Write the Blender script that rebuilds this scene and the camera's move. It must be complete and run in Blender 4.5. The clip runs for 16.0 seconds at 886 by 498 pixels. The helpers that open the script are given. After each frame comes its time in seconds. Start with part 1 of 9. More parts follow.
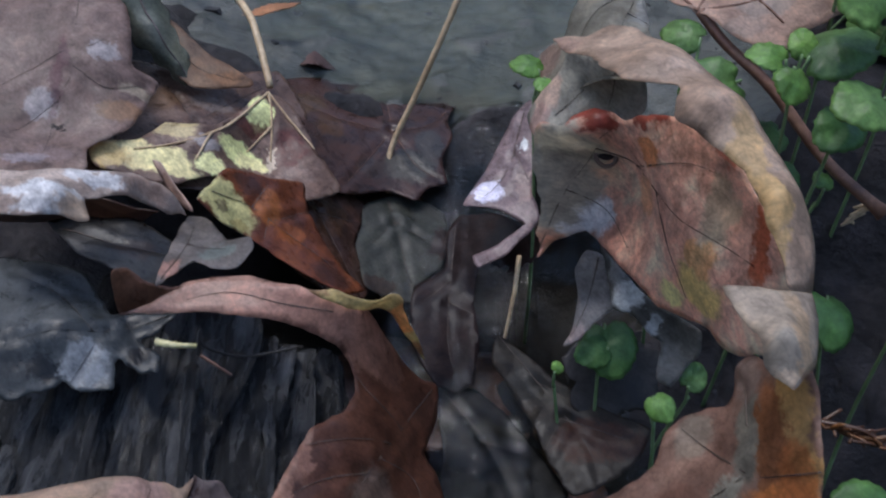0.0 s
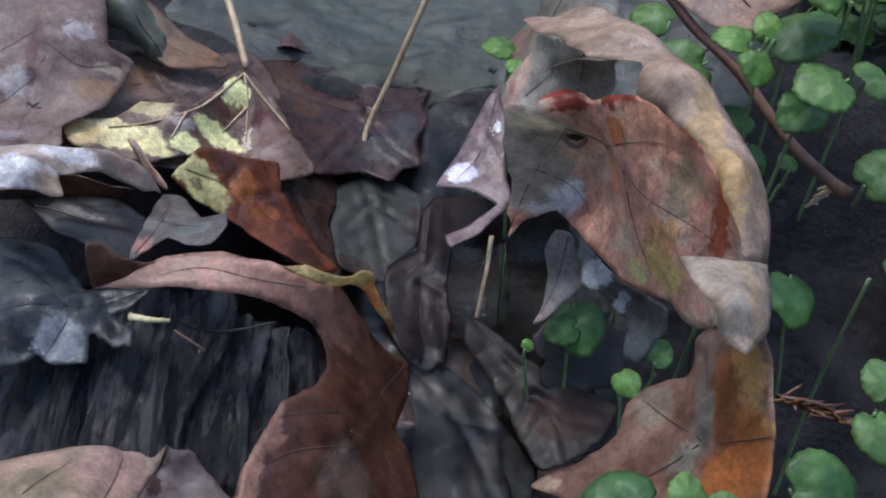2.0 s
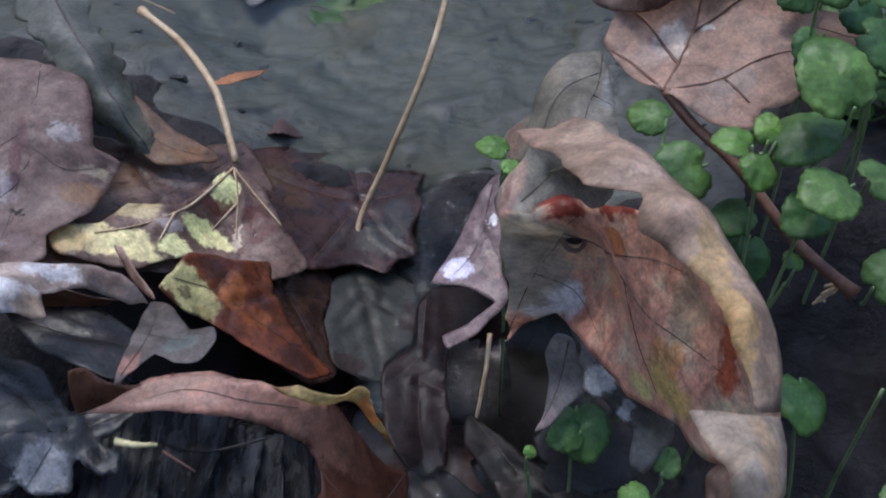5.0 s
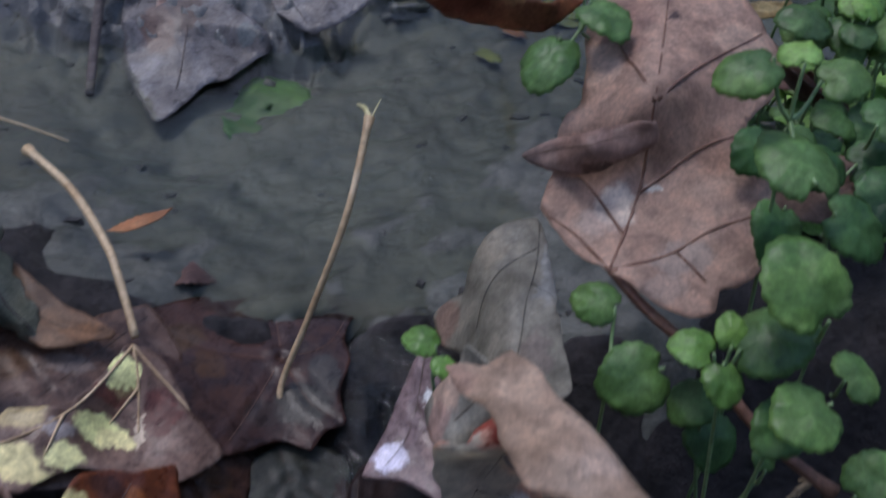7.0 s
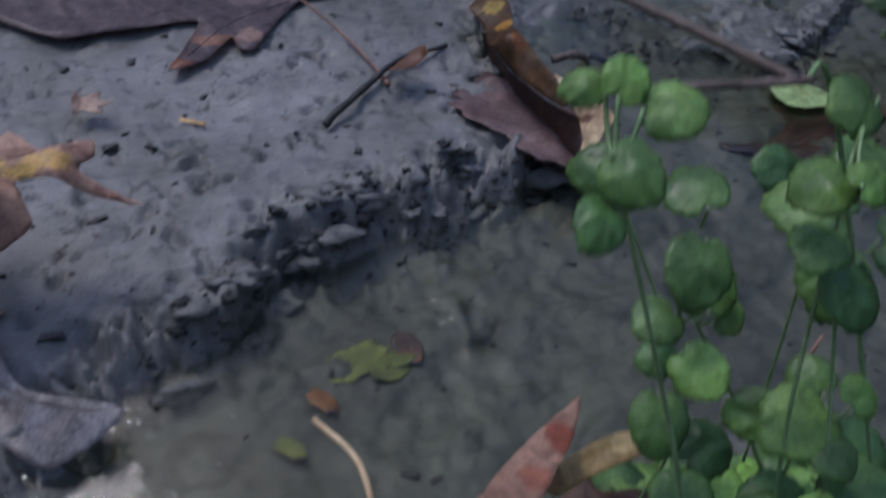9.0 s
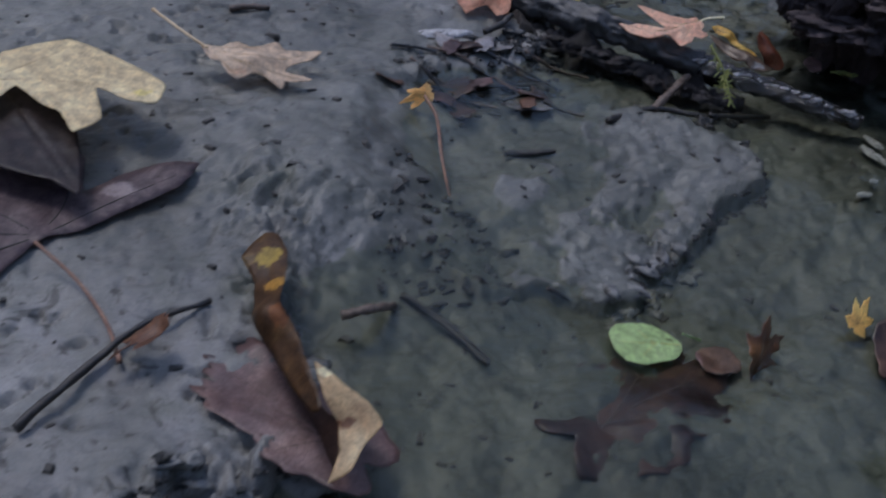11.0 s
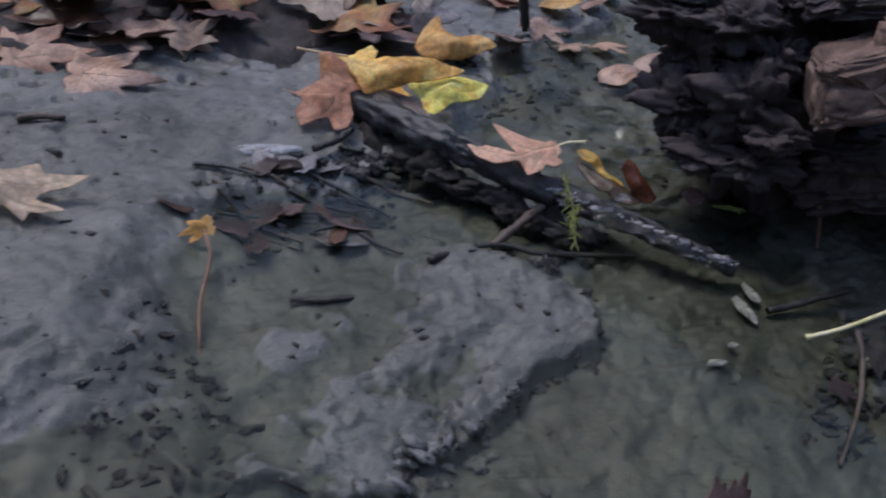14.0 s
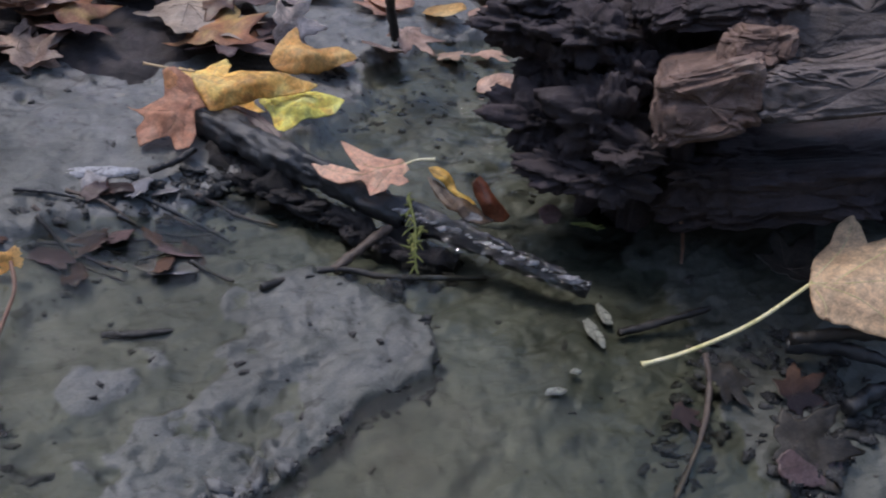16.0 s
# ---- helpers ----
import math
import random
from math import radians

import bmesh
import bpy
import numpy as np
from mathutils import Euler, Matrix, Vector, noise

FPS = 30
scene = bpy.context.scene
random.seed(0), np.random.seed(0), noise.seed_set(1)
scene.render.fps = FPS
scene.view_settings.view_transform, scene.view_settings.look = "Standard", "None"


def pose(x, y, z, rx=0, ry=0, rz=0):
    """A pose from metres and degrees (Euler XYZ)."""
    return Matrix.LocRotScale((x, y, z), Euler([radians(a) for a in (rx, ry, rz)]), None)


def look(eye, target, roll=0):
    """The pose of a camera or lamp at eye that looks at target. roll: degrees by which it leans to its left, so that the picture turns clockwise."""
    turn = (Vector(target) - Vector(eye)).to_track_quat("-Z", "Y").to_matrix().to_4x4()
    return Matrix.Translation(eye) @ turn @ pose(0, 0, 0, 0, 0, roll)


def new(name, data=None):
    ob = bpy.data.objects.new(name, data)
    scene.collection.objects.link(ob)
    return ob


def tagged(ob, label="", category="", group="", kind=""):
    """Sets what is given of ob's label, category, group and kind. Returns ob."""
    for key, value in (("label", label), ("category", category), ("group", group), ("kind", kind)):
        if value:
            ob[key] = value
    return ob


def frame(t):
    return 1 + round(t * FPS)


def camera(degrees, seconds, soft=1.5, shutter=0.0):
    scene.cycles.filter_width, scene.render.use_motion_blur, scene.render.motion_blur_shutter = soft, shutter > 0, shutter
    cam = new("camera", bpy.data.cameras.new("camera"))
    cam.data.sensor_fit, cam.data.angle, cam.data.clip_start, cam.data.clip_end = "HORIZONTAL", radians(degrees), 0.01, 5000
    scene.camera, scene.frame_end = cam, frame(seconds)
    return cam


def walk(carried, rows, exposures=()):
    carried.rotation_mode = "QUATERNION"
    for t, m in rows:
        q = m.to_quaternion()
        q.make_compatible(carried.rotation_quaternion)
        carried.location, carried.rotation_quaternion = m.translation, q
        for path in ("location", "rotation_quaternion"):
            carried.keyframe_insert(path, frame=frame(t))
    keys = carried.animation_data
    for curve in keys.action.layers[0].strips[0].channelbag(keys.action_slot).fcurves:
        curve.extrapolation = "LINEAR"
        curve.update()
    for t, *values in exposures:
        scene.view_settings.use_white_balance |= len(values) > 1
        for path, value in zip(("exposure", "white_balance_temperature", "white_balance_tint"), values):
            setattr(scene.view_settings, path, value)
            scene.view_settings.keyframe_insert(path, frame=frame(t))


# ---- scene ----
from mathutils.geometry import delaunay_2d_cdt

cam = camera(49.6, 16.0, soft=2.0, shutter=0.5)
PATH = [
    (0, (0.046, 0.045, 0.347), (0.147, 1.543, -0.974), 3.9),
    (0.5, (0.049, 0.039, 0.346), (0.183, 1.507, -1.007), 5.2),
    (1, (0.05, 0.037, 0.347), (0.187, 1.496, -1.015), 5.4),
    (1.5, (0.05, 0.037, 0.347), (0.198, 1.511, -0.996), 5.7),
    (2, (0.05, 0.037, 0.347), (0.189, 1.522, -0.985), 5.2),
    (2.5, (0.05, 0.035, 0.348), (0.182, 1.522, -0.984), 5.3),
    (3, (0.05, 0.036, 0.348), (0.185, 1.532, -0.972), 5.2),
    (5.5, (0.052, 0.077, 0.367), (0.194, 1.61, -0.909), 3.5),
    (6, (0.054, 0.09, 0.372), (0.203, 1.623, -0.905), 3.1),
    (6.5, (0.061, 0.111, 0.377), (0.246, 1.639, -0.9), 3.2),
    (7, (0.066, 0.15, 0.389), (0.311, 1.678, -0.878), 3.5),
    (7.5, (0.088, 0.2, 0.408), (0.373, 1.722, -0.858), 2.8),
    (8, (0.116, 0.267, 0.434), (0.462, 1.782, -0.825), 1.5),
    (8.5, (0.145, 0.335, 0.458), (0.554, 1.833, -0.803), 2.0),
    (9, (0.166, 0.394, 0.489), (0.602, 1.902, -0.751), 2.8),
    (9.5, (0.197, 0.435, 0.508), (0.706, 1.966, -0.674), 3.8),
    (10, (0.232, 0.466, 0.514), (0.763, 2.026, -0.62), 4.2),
    (10.2, (0.252, 0.479, 0.515), (0.793, 2.055, -0.591), 4.7),
    (12.3, (0.467, 0.6, 0.57), (0.999, 2.198, -0.508), 6.6),
    (12.5, (0.485, 0.6, 0.568), (1.001, 2.208, -0.503), 6.5),
    (13, (0.518, 0.608, 0.562), (0.955, 2.249, -0.494), 6.0),
    (13.5, (0.556, 0.621, 0.567), (0.954, 2.291, -0.46), 6.1),
    (14, (0.599, 0.631, 0.57), (1.037, 2.297, -0.447), 6.2),
    (14.5, (0.636, 0.639, 0.575), (1.102, 2.299, -0.439), 6.2),
    (15, (0.66, 0.643, 0.582), (1.114, 2.302, -0.439), 5.9),
    (15.5, (0.692, 0.65, 0.586), (1.165, 2.3, -0.439), 5.7),
    (16, (0.725, 0.649, 0.583), (1.217, 2.299, -0.434), 6.2),
]
walk(cam, [(t, look(eye, target, roll)) for t, eye, target, roll in PATH],
     exposures=[(0.0, 0.92, 5990, 10), (0.6, 1.18, 5990, 10), (5.5, 0.92, 5970, 13), (7.5, 0.5, 5900, 15), (8.5, 0.5, 5920, 16), (9.5, 0.66, 5990, 15), (10.0, 0.64, 6020, 12), (12.5, 0.55, 6080, 13), (16.0, 0.95, 6500, 13)])

# ---- light ----
world = bpy.data.worlds.new("sky")
scene.world = world
world.use_nodes = True
wn = world.node_tree.nodes
sky = wn.new("ShaderNodeTexSky")
sky.sky_type = "NISHITA"
sky.sun_disc = False
sky.sun_elevation = radians(70)
sky.sun_rotation = radians(-47)
sky.air_density, sky.dust_density, sky.ozone_density = 1.0, 1.5, 1.0
world.node_tree.links.new(sky.outputs[0], wn["Background"].inputs[0])
wn["Background"].inputs[1].default_value = 0.145
sun = new("sun", bpy.data.lights.new("sun", "SUN"))
sun.data.energy, sun.data.angle, sun.data.color = 0.85, radians(14), (1.0, 0.94, 0.88)
sun.matrix_world = look((-1.0, 2.1, 5.2), (0.4, 0.8, 0.0))


# ---- materials ----
def tree(name):
    m = bpy.data.materials.new(name)
    m.use_nodes = True
    return m, m.node_tree.nodes, m.node_tree.links, m.node_tree.nodes["Principled BSDF"]


def noise_node(nd, lk, vec, scale, detail=5.0, rough=0.6, distort=0.0):
    n = nd.new("ShaderNodeTexNoise")
    n.inputs["Scale"].default_value, n.inputs["Detail"].default_value = scale, detail
    n.inputs["Roughness"].default_value, n.inputs["Distortion"].default_value = rough, distort
    lk.new(vec, n.inputs["Vector"])
    return n.outputs["Fac"]


def ramp_node(nd, lk, fac, stops):
    r = nd.new("ShaderNodeValToRGB")
    els = r.color_ramp.elements
    while len(els) < len(stops):
        els.new(0.5)
    for e, (p, c) in zip(els, stops):
        e.position, e.color = p, (*c, 1) if len(c) == 3 else c
    lk.new(fac, r.inputs[0])
    return r.outputs[0]


def grey(v):
    return (v, v, v)


def mix_node(nd, lk, fac, a, b, mode="MIX"):
    m = nd.new("ShaderNodeMix")
    m.data_type, m.blend_type = "RGBA", mode
    for sock, val in ((m.inputs[0], fac), (m.inputs[6], a), (m.inputs[7], b)):
        if isinstance(val, (int, float)):
            sock.default_value = val
        elif isinstance(val, tuple):
            sock.default_value = (*val, 1)
        else:
            lk.new(val, sock)
    return m.outputs[2]


def bump_node(nd, lk, bsdf, height, strength, dist):
    b = nd.new("ShaderNodeBump")
    b.inputs["Strength"].default_value, b.inputs["Distance"].default_value = strength, dist
    lk.new(height, b.inputs["Height"])
    lk.new(b.outputs[0], bsdf.inputs["Normal"])


def leaf_coords(nd, lk):
    """Flat leaf coordinates in metres, shifted by a random amount for each leaf."""
    uv, info, add = nd.new("ShaderNodeUVMap"), nd.new("ShaderNodeObjectInfo"), nd.new("ShaderNodeVectorMath")
    add.operation = "MULTIPLY_ADD"
    add.inputs[1].default_value = (1, 1, 1)
    mul = nd.new("ShaderNodeMath")
    mul.operation = "MULTIPLY"
    mul.inputs[1].default_value = 7.0
    lk.new(info.outputs["Random"], mul.inputs[0])
    lk.new(uv.outputs[0], add.inputs[0])
    lk.new(mul.outputs[0], add.inputs[2])
    return add.outputs[0]


def through_light(nd, lk, p, col, share):
    """Lets a share of the light through a thin leaf."""
    clear, mix = nd.new("ShaderNodeBsdfTranslucent"), nd.new("ShaderNodeMixShader")
    mix.inputs[0].default_value = share
    bright = nd.new("ShaderNodeGamma")
    bright.inputs["Gamma"].default_value = 0.55
    lk.new(col, bright.inputs["Color"])
    lk.new(bright.outputs[0], clear.inputs[0])
    lk.new(p.outputs[0], mix.inputs[1])
    lk.new(clear.outputs[0], mix.inputs[2])
    lk.new(mix.outputs[0], nd["Material Output"].inputs[0])


def stained(name, c1, c2, c3, stains, rough=0.4):
    """A leaf of its own: three patch colours, and stains (place, half-axes in millimetres, colour, strength) with ragged edges."""
    m, nd, lk, p = tree("leaf_" + name)
    uv = nd.new("ShaderNodeUVMap").outputs[0]
    warp, shift = nd.new("ShaderNodeTexNoise"), nd.new("ShaderNodeVectorMath")
    warp.inputs["Scale"].default_value, warp.inputs["Detail"].default_value, warp.inputs["Roughness"].default_value = 95.0, 9.0, 0.72
    lk.new(uv, warp.inputs["Vector"])
    shift.operation = "MULTIPLY_ADD"
    shift.inputs[1].default_value = (0.02, 0.02, 0.0)
    lk.new(warp.outputs["Color"], shift.inputs[0])
    lk.new(uv, shift.inputs[2])
    big = noise_node(nd, lk, uv, 42.0, 7, 0.66, 0.7)
    mid = noise_node(nd, lk, uv, 130.0, 6, 0.68, 0.5)
    fine = noise_node(nd, lk, uv, 620.0, 4, 0.7)
    col = ramp_node(nd, lk, big, [(0.34, c1), (0.5, c2), (0.66, c3)])
    for a, b, ra, rb, c, k in stains:
        off, dist, fall = nd.new("ShaderNodeVectorMath"), nd.new("ShaderNodeVectorMath"), nd.new("ShaderNodeMapRange")
        off.operation, dist.operation = "MULTIPLY_ADD", "LENGTH"
        off.inputs[1].default_value = (1000.0 / ra, 1000.0 / rb, 0)
        off.inputs[2].default_value = (-(a + 10.0) / ra, -(b + 10.0) / rb, 0)
        lk.new(shift.outputs[0], off.inputs[0])
        lk.new(off.outputs[0], dist.inputs[0])
        lk.new(dist.outputs["Value"], fall.inputs["Value"])
        fall.interpolation_type = "SMOOTHSTEP"
        fall.inputs["From Min"].default_value, fall.inputs["From Max"].default_value = 1.15, 0.78
        fall.inputs["To Min"].default_value, fall.inputs["To Max"].default_value = 0.0, k
        col = mix_node(nd, lk, fall.outputs[0], col, c)
    col = mix_node(nd, lk, 0.75, col, ramp_node(nd, lk, mid, [(0.28, (0.36, 0.34, 0.34)), (0.5, grey(1.0)), (0.72, (1.65, 1.6, 1.55))]), "MULTIPLY")
    col = mix_node(nd, lk, 0.5, col, ramp_node(nd, lk, fine, [(0.3, grey(0.55)), (0.7, grey(1.4))]), "MULTIPLY")
    net = nd.new("ShaderNodeTexVoronoi")
    net.feature = "DISTANCE_TO_EDGE"
    net.inputs["Scale"].default_value = 300
    lk.new(uv, net.inputs["Vector"])
    col = mix_node(nd, lk, 1.0, col, ramp_node(nd, lk, net.outputs["Distance"], [(0.0, grey(0.82)), (0.1, grey(1.0))]), "MULTIPLY")
    lk.new(col, p.inputs["Base Color"])
    lk.new(ramp_node(nd, lk, mid, [(0.3, grey(rough * 0.65)), (0.7, grey(min(1, rough * 1.5)))]), p.inputs["Roughness"])
    p.inputs["Specular IOR Level"].default_value = 0.45 if rough > 0.34 else 0.3
    through_light(nd, lk, p, col, 0.45 if rough > 0.34 else 0.08)
    bump_node(nd, lk, p, mix_node(nd, lk, 0.6, mix_node(nd, lk, 0.4, net.outputs["Distance"], fine), mid), 0.6, 0.0011)
    return m


def leaf_material(name, c1, c2, c3, patch=22.0, lo=0.35, hi=0.65, rough=0.45, spots=None, spot_at=0.62, vein=0.2):
    """Dead or living leaf: three patch colours, fine vein net, mildew spots, worn gloss."""
    m, nd, lk, p = tree(name)
    co = leaf_coords(nd, lk)
    big = noise_node(nd, lk, co, patch, 6, 0.62, 0.6)
    col = ramp_node(nd, lk, big, [(lo, c1), ((lo + hi) / 2, c2), (hi, c3)])
    if spots:
        s = noise_node(nd, lk, co, patch * 2.3, 7, 0.7, 0.3)
        col = mix_node(nd, lk, ramp_node(nd, lk, s, [(spot_at, grey(0)), (spot_at + 0.1, grey(0.85))]), col, spots)
    fine = noise_node(nd, lk, co, 420, 4, 0.7)
    col = mix_node(nd, lk, 0.55, col, ramp_node(nd, lk, fine, [(0.3, grey(0.45)), (0.7, grey(1.35))]), "MULTIPLY")
    tint = noise_node(nd, lk, co, patch * 0.45, 4, 0.55, 0.8)
    col = mix_node(nd, lk, 0.85, col, ramp_node(nd, lk, tint, [(0.34, (0.56, 0.54, 0.60)), (0.5, (0.98, 0.97, 0.97)), (0.66, (1.45, 1.30, 1.08))]), "MULTIPLY")
    mid = noise_node(nd, lk, co, 75, 5, 0.65, 0.5)
    col = mix_node(nd, lk, 0.7, col, ramp_node(nd, lk, mid, [(0.32, grey(0.58)), (0.68, grey(1.4))]), "MULTIPLY")
    v = nd.new("ShaderNodeTexVoronoi")
    v.feature = "DISTANCE_TO_EDGE"
    v.inputs["Scale"].default_value = 260
    lk.new(co, v.inputs["Vector"])
    net = ramp_node(nd, lk, v.outputs["Distance"], [(0.0, grey(1 - vein)), (0.12, grey(1.0))])
    col = mix_node(nd, lk, 1.0, col, net, "MULTIPLY")
    lk.new(col, p.inputs["Base Color"])
    lk.new(ramp_node(nd, lk, big, [(0.3, grey(rough * 0.7)), (0.7, grey(min(1, rough * 1.35)))]), p.inputs["Roughness"])
    through_light(nd, lk, p, col, 0.3 if rough > 0.34 else 0.08)
    p.inputs["Specular IOR Level"].default_value = 0.45
    both = mix_node(nd, lk, 0.55, mix_node(nd, lk, 0.5, v.outputs["Distance"], fine), mid)
    bump_node(nd, lk, p, both, 0.6, 0.0006 if "wet" in name or "silt" in name or "plum" in name else 0.0014)
    return m


def rough_material(name, c1, c2, c3, scale=30.0, rough=(0.4, 0.8), bump=0.003, stretch=(1, 1, 1), fine=400.0, spec=0.5):
    """Mud, bark, rotten wood: object-space patches and grain."""
    m, nd, lk, p = tree(name)
    tc, mp = nd.new("ShaderNodeTexCoord"), nd.new("ShaderNodeMapping")
    mp.inputs["Scale"].default_value = stretch
    lk.new(tc.outputs["Object"], mp.inputs["Vector"])
    co = mp.outputs[0]
    a, b = noise_node(nd, lk, co, scale, 7, 0.65, 0.4), noise_node(nd, lk, co, fine, 4, 0.7)
    col = ramp_node(nd, lk, a, [(0.32, c1), (0.5, c2), (0.68, c3)])
    col = mix_node(nd, lk, 0.6, col, ramp_node(nd, lk, b, [(0.3, grey(0.5)), (0.7, grey(1.4))]), "MULTIPLY")
    lk.new(col, p.inputs["Base Color"])
    lk.new(ramp_node(nd, lk, a, [(0.35, grey(rough[0])), (0.65, grey(rough[1]))]), p.inputs["Roughness"])
    p.inputs["Specular IOR Level"].default_value = spec
    c = noise_node(nd, lk, co, scale * 3.5, 8, 0.7, 0.2)
    bump_node(nd, lk, p, c, 0.8, bump)
    return m


def mud_material():
    """Grey silt: broad stains, streaks along the stream, dark flecks and a wet sheen."""
    m, nd, lk, p = tree("wet_mud")
    tc, mp = nd.new("ShaderNodeTexCoord"), nd.new("ShaderNodeMapping")
    co = tc.outputs["Object"]
    mp.inputs["Rotation"].default_value = (0, 0, radians(-35))
    mp.inputs["Scale"].default_value = (0.35, 1.6, 1)
    lk.new(co, mp.inputs["Vector"])
    broad, streak = noise_node(nd, lk, co, 7, 7, 0.62, 0.5), noise_node(nd, lk, mp.outputs[0], 34, 6, 0.65, 0.8)
    col = ramp_node(nd, lk, broad, [(0.30, (0.078, 0.079, 0.076)), (0.48, (0.122, 0.122, 0.119)), (0.68, (0.172, 0.171, 0.168))])
    col = mix_node(nd, lk, 0.6, col, ramp_node(nd, lk, streak, [(0.32, grey(0.62)), (0.62, grey(1.22))]), "MULTIPLY")
    fleck = noise_node(nd, lk, co, 85, 5, 0.6, 0.4)
    col = mix_node(nd, lk, ramp_node(nd, lk, fleck, [(0.60, grey(0)), (0.68, grey(0.9))]), col, (0.022, 0.020, 0.019))
    dab = noise_node(nd, lk, co, 34, 6, 0.66, 0.9)
    col = mix_node(nd, lk, ramp_node(nd, lk, dab, [(0.585, grey(0)), (0.65, grey(0.85))]), col, (0.034, 0.033, 0.031))
    wash = noise_node(nd, lk, co, 22, 5, 0.6, 1.0)
    col = mix_node(nd, lk, 0.6, col, ramp_node(nd, lk, wash, [(0.33, (0.68, 0.72, 0.66)), (0.67, (1.30, 1.27, 1.32))]), "MULTIPLY")
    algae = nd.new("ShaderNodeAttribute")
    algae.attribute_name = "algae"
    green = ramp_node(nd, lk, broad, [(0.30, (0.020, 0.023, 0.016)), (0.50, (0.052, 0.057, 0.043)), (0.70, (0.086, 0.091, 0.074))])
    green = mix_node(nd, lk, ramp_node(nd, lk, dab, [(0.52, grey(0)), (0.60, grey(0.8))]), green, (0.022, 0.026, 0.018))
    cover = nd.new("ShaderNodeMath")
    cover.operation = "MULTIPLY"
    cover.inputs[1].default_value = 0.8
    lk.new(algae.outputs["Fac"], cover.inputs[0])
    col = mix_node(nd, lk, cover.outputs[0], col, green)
    fine = noise_node(nd, lk, co, 520, 3, 0.7)
    col = mix_node(nd, lk, 0.5, col, ramp_node(nd, lk, fine, [(0.3, grey(0.55)), (0.7, grey(1.4))]), "MULTIPLY")
    lk.new(col, p.inputs["Base Color"])
    lk.new(ramp_node(nd, lk, streak, [(0.35, grey(0.28)), (0.65, grey(0.62))]), p.inputs["Roughness"])
    hh = mix_node(nd, lk, 0.5, noise_node(nd, lk, co, 60, 9, 0.68, 0.3), streak)
    bump_node(nd, lk, p, hh, 0.9, 0.005)
    return m


def water_material(name, tint, ripple, scale=38, rough=0.03):
    m, nd, lk, p = tree(name)
    nd.remove(p)
    clear, gloss, mix, fres = (nd.new("ShaderNode" + k) for k in ("BsdfTransparent", "BsdfGlossy", "MixShader", "Fresnel"))
    clear.inputs[0].default_value = (*tint, 1)
    gloss.inputs["Roughness"].default_value = rough
    fres.inputs["IOR"].default_value = 1.33
    tc = nd.new("ShaderNodeTexCoord")
    r = noise_node(nd, lk, tc.outputs["Object"], scale, 3, 0.55, 1.2)
    b = nd.new("ShaderNodeBump")
    b.inputs["Strength"].default_value, b.inputs["Distance"].default_value = 0.5, ripple
    lk.new(r, b.inputs["Height"])
    lk.new(b.outputs[0], gloss.inputs["Normal"])
    lk.new(b.outputs[0], fres.inputs["Normal"])
    lk.new(fres.outputs[0], mix.inputs[0])
    lk.new(clear.outputs[0], mix.inputs[1])
    lk.new(gloss.outputs[0], mix.inputs[2])
    lk.new(mix.outputs[0], nd["Material Output"].inputs[0])
    return m


MUD = mud_material()
WATER = water_material("stream_water", (0.90, 0.92, 0.84), 0.0016, 45)
TRICKLE = water_material("trickle_water", (0.95, 0.94, 0.92), 0.006, 110, 0.05)
PEAT = rough_material("black_peat", (0.020, 0.016, 0.017), (0.05, 0.04, 0.041), (0.10, 0.082, 0.082), 26.0, (0.4, 0.85), 0.010)
ROT = rough_material("black_rotten_wood", (0.030, 0.022, 0.025), (0.055, 0.042, 0.046), (0.088, 0.068, 0.072), 30.0, (0.6, 0.95), 0.006)
DARKPEAT = rough_material("dark_peat", (0.010, 0.009, 0.010), (0.028, 0.024, 0.025), (0.065, 0.055, 0.056), 40.0, (0.35, 0.8), 0.012)
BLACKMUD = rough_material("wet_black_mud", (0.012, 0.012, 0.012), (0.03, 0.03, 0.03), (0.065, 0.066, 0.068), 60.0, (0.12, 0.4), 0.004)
WETWOOD = rough_material("wet_dark_wood", (0.008, 0.008, 0.009), (0.034, 0.035, 0.037), (0.15, 0.15, 0.155), 22.0, (0.10, 0.42), 0.010, (6, 1, 3))
BARK = rough_material("wet_bark", (0.010, 0.010, 0.011), (0.026, 0.027, 0.030), (0.06, 0.062, 0.068), 30.0, (0.25, 0.55), 0.0022, spec=0.6)
SLICK = rough_material("slick_wet_bark", (0.008, 0.008, 0.010), (0.016, 0.016, 0.02), (0.035, 0.035, 0.04), 80.0, (0.05, 0.16), 0.0022, spec=1.0)
ROTWOOD = rough_material("rotten_red_wood", (0.07, 0.044, 0.036), (0.17, 0.105, 0.082), (0.32, 0.235, 0.195), 22.0, (0.6, 0.9), 0.005, (1, 1, 3.0))
GREYWOOD = rough_material("grey_weathered_wood", (0.06, 0.05, 0.047), (0.13, 0.105, 0.098), (0.25, 0.21, 0.195), 22.0, (0.6, 0.9), 0.005, (1, 1, 3.0))
TWIG = rough_material("twig_bark", (0.04, 0.028, 0.022), (0.09, 0.065, 0.05), (0.17, 0.13, 0.11), 60.0, (0.4, 0.75), 0.001)
TWIGDARK = rough_material("black_twig_bark", (0.010, 0.009, 0.009), (0.025, 0.022, 0.02), (0.05, 0.045, 0.04), 60.0, (0.3, 0.7), 0.001)
REDSTEM = rough_material("red_brown_stalk", (0.10, 0.045, 0.03), (0.17, 0.085, 0.055), (0.25, 0.14, 0.09), 60.0, (0.35, 0.6), 0.0006)
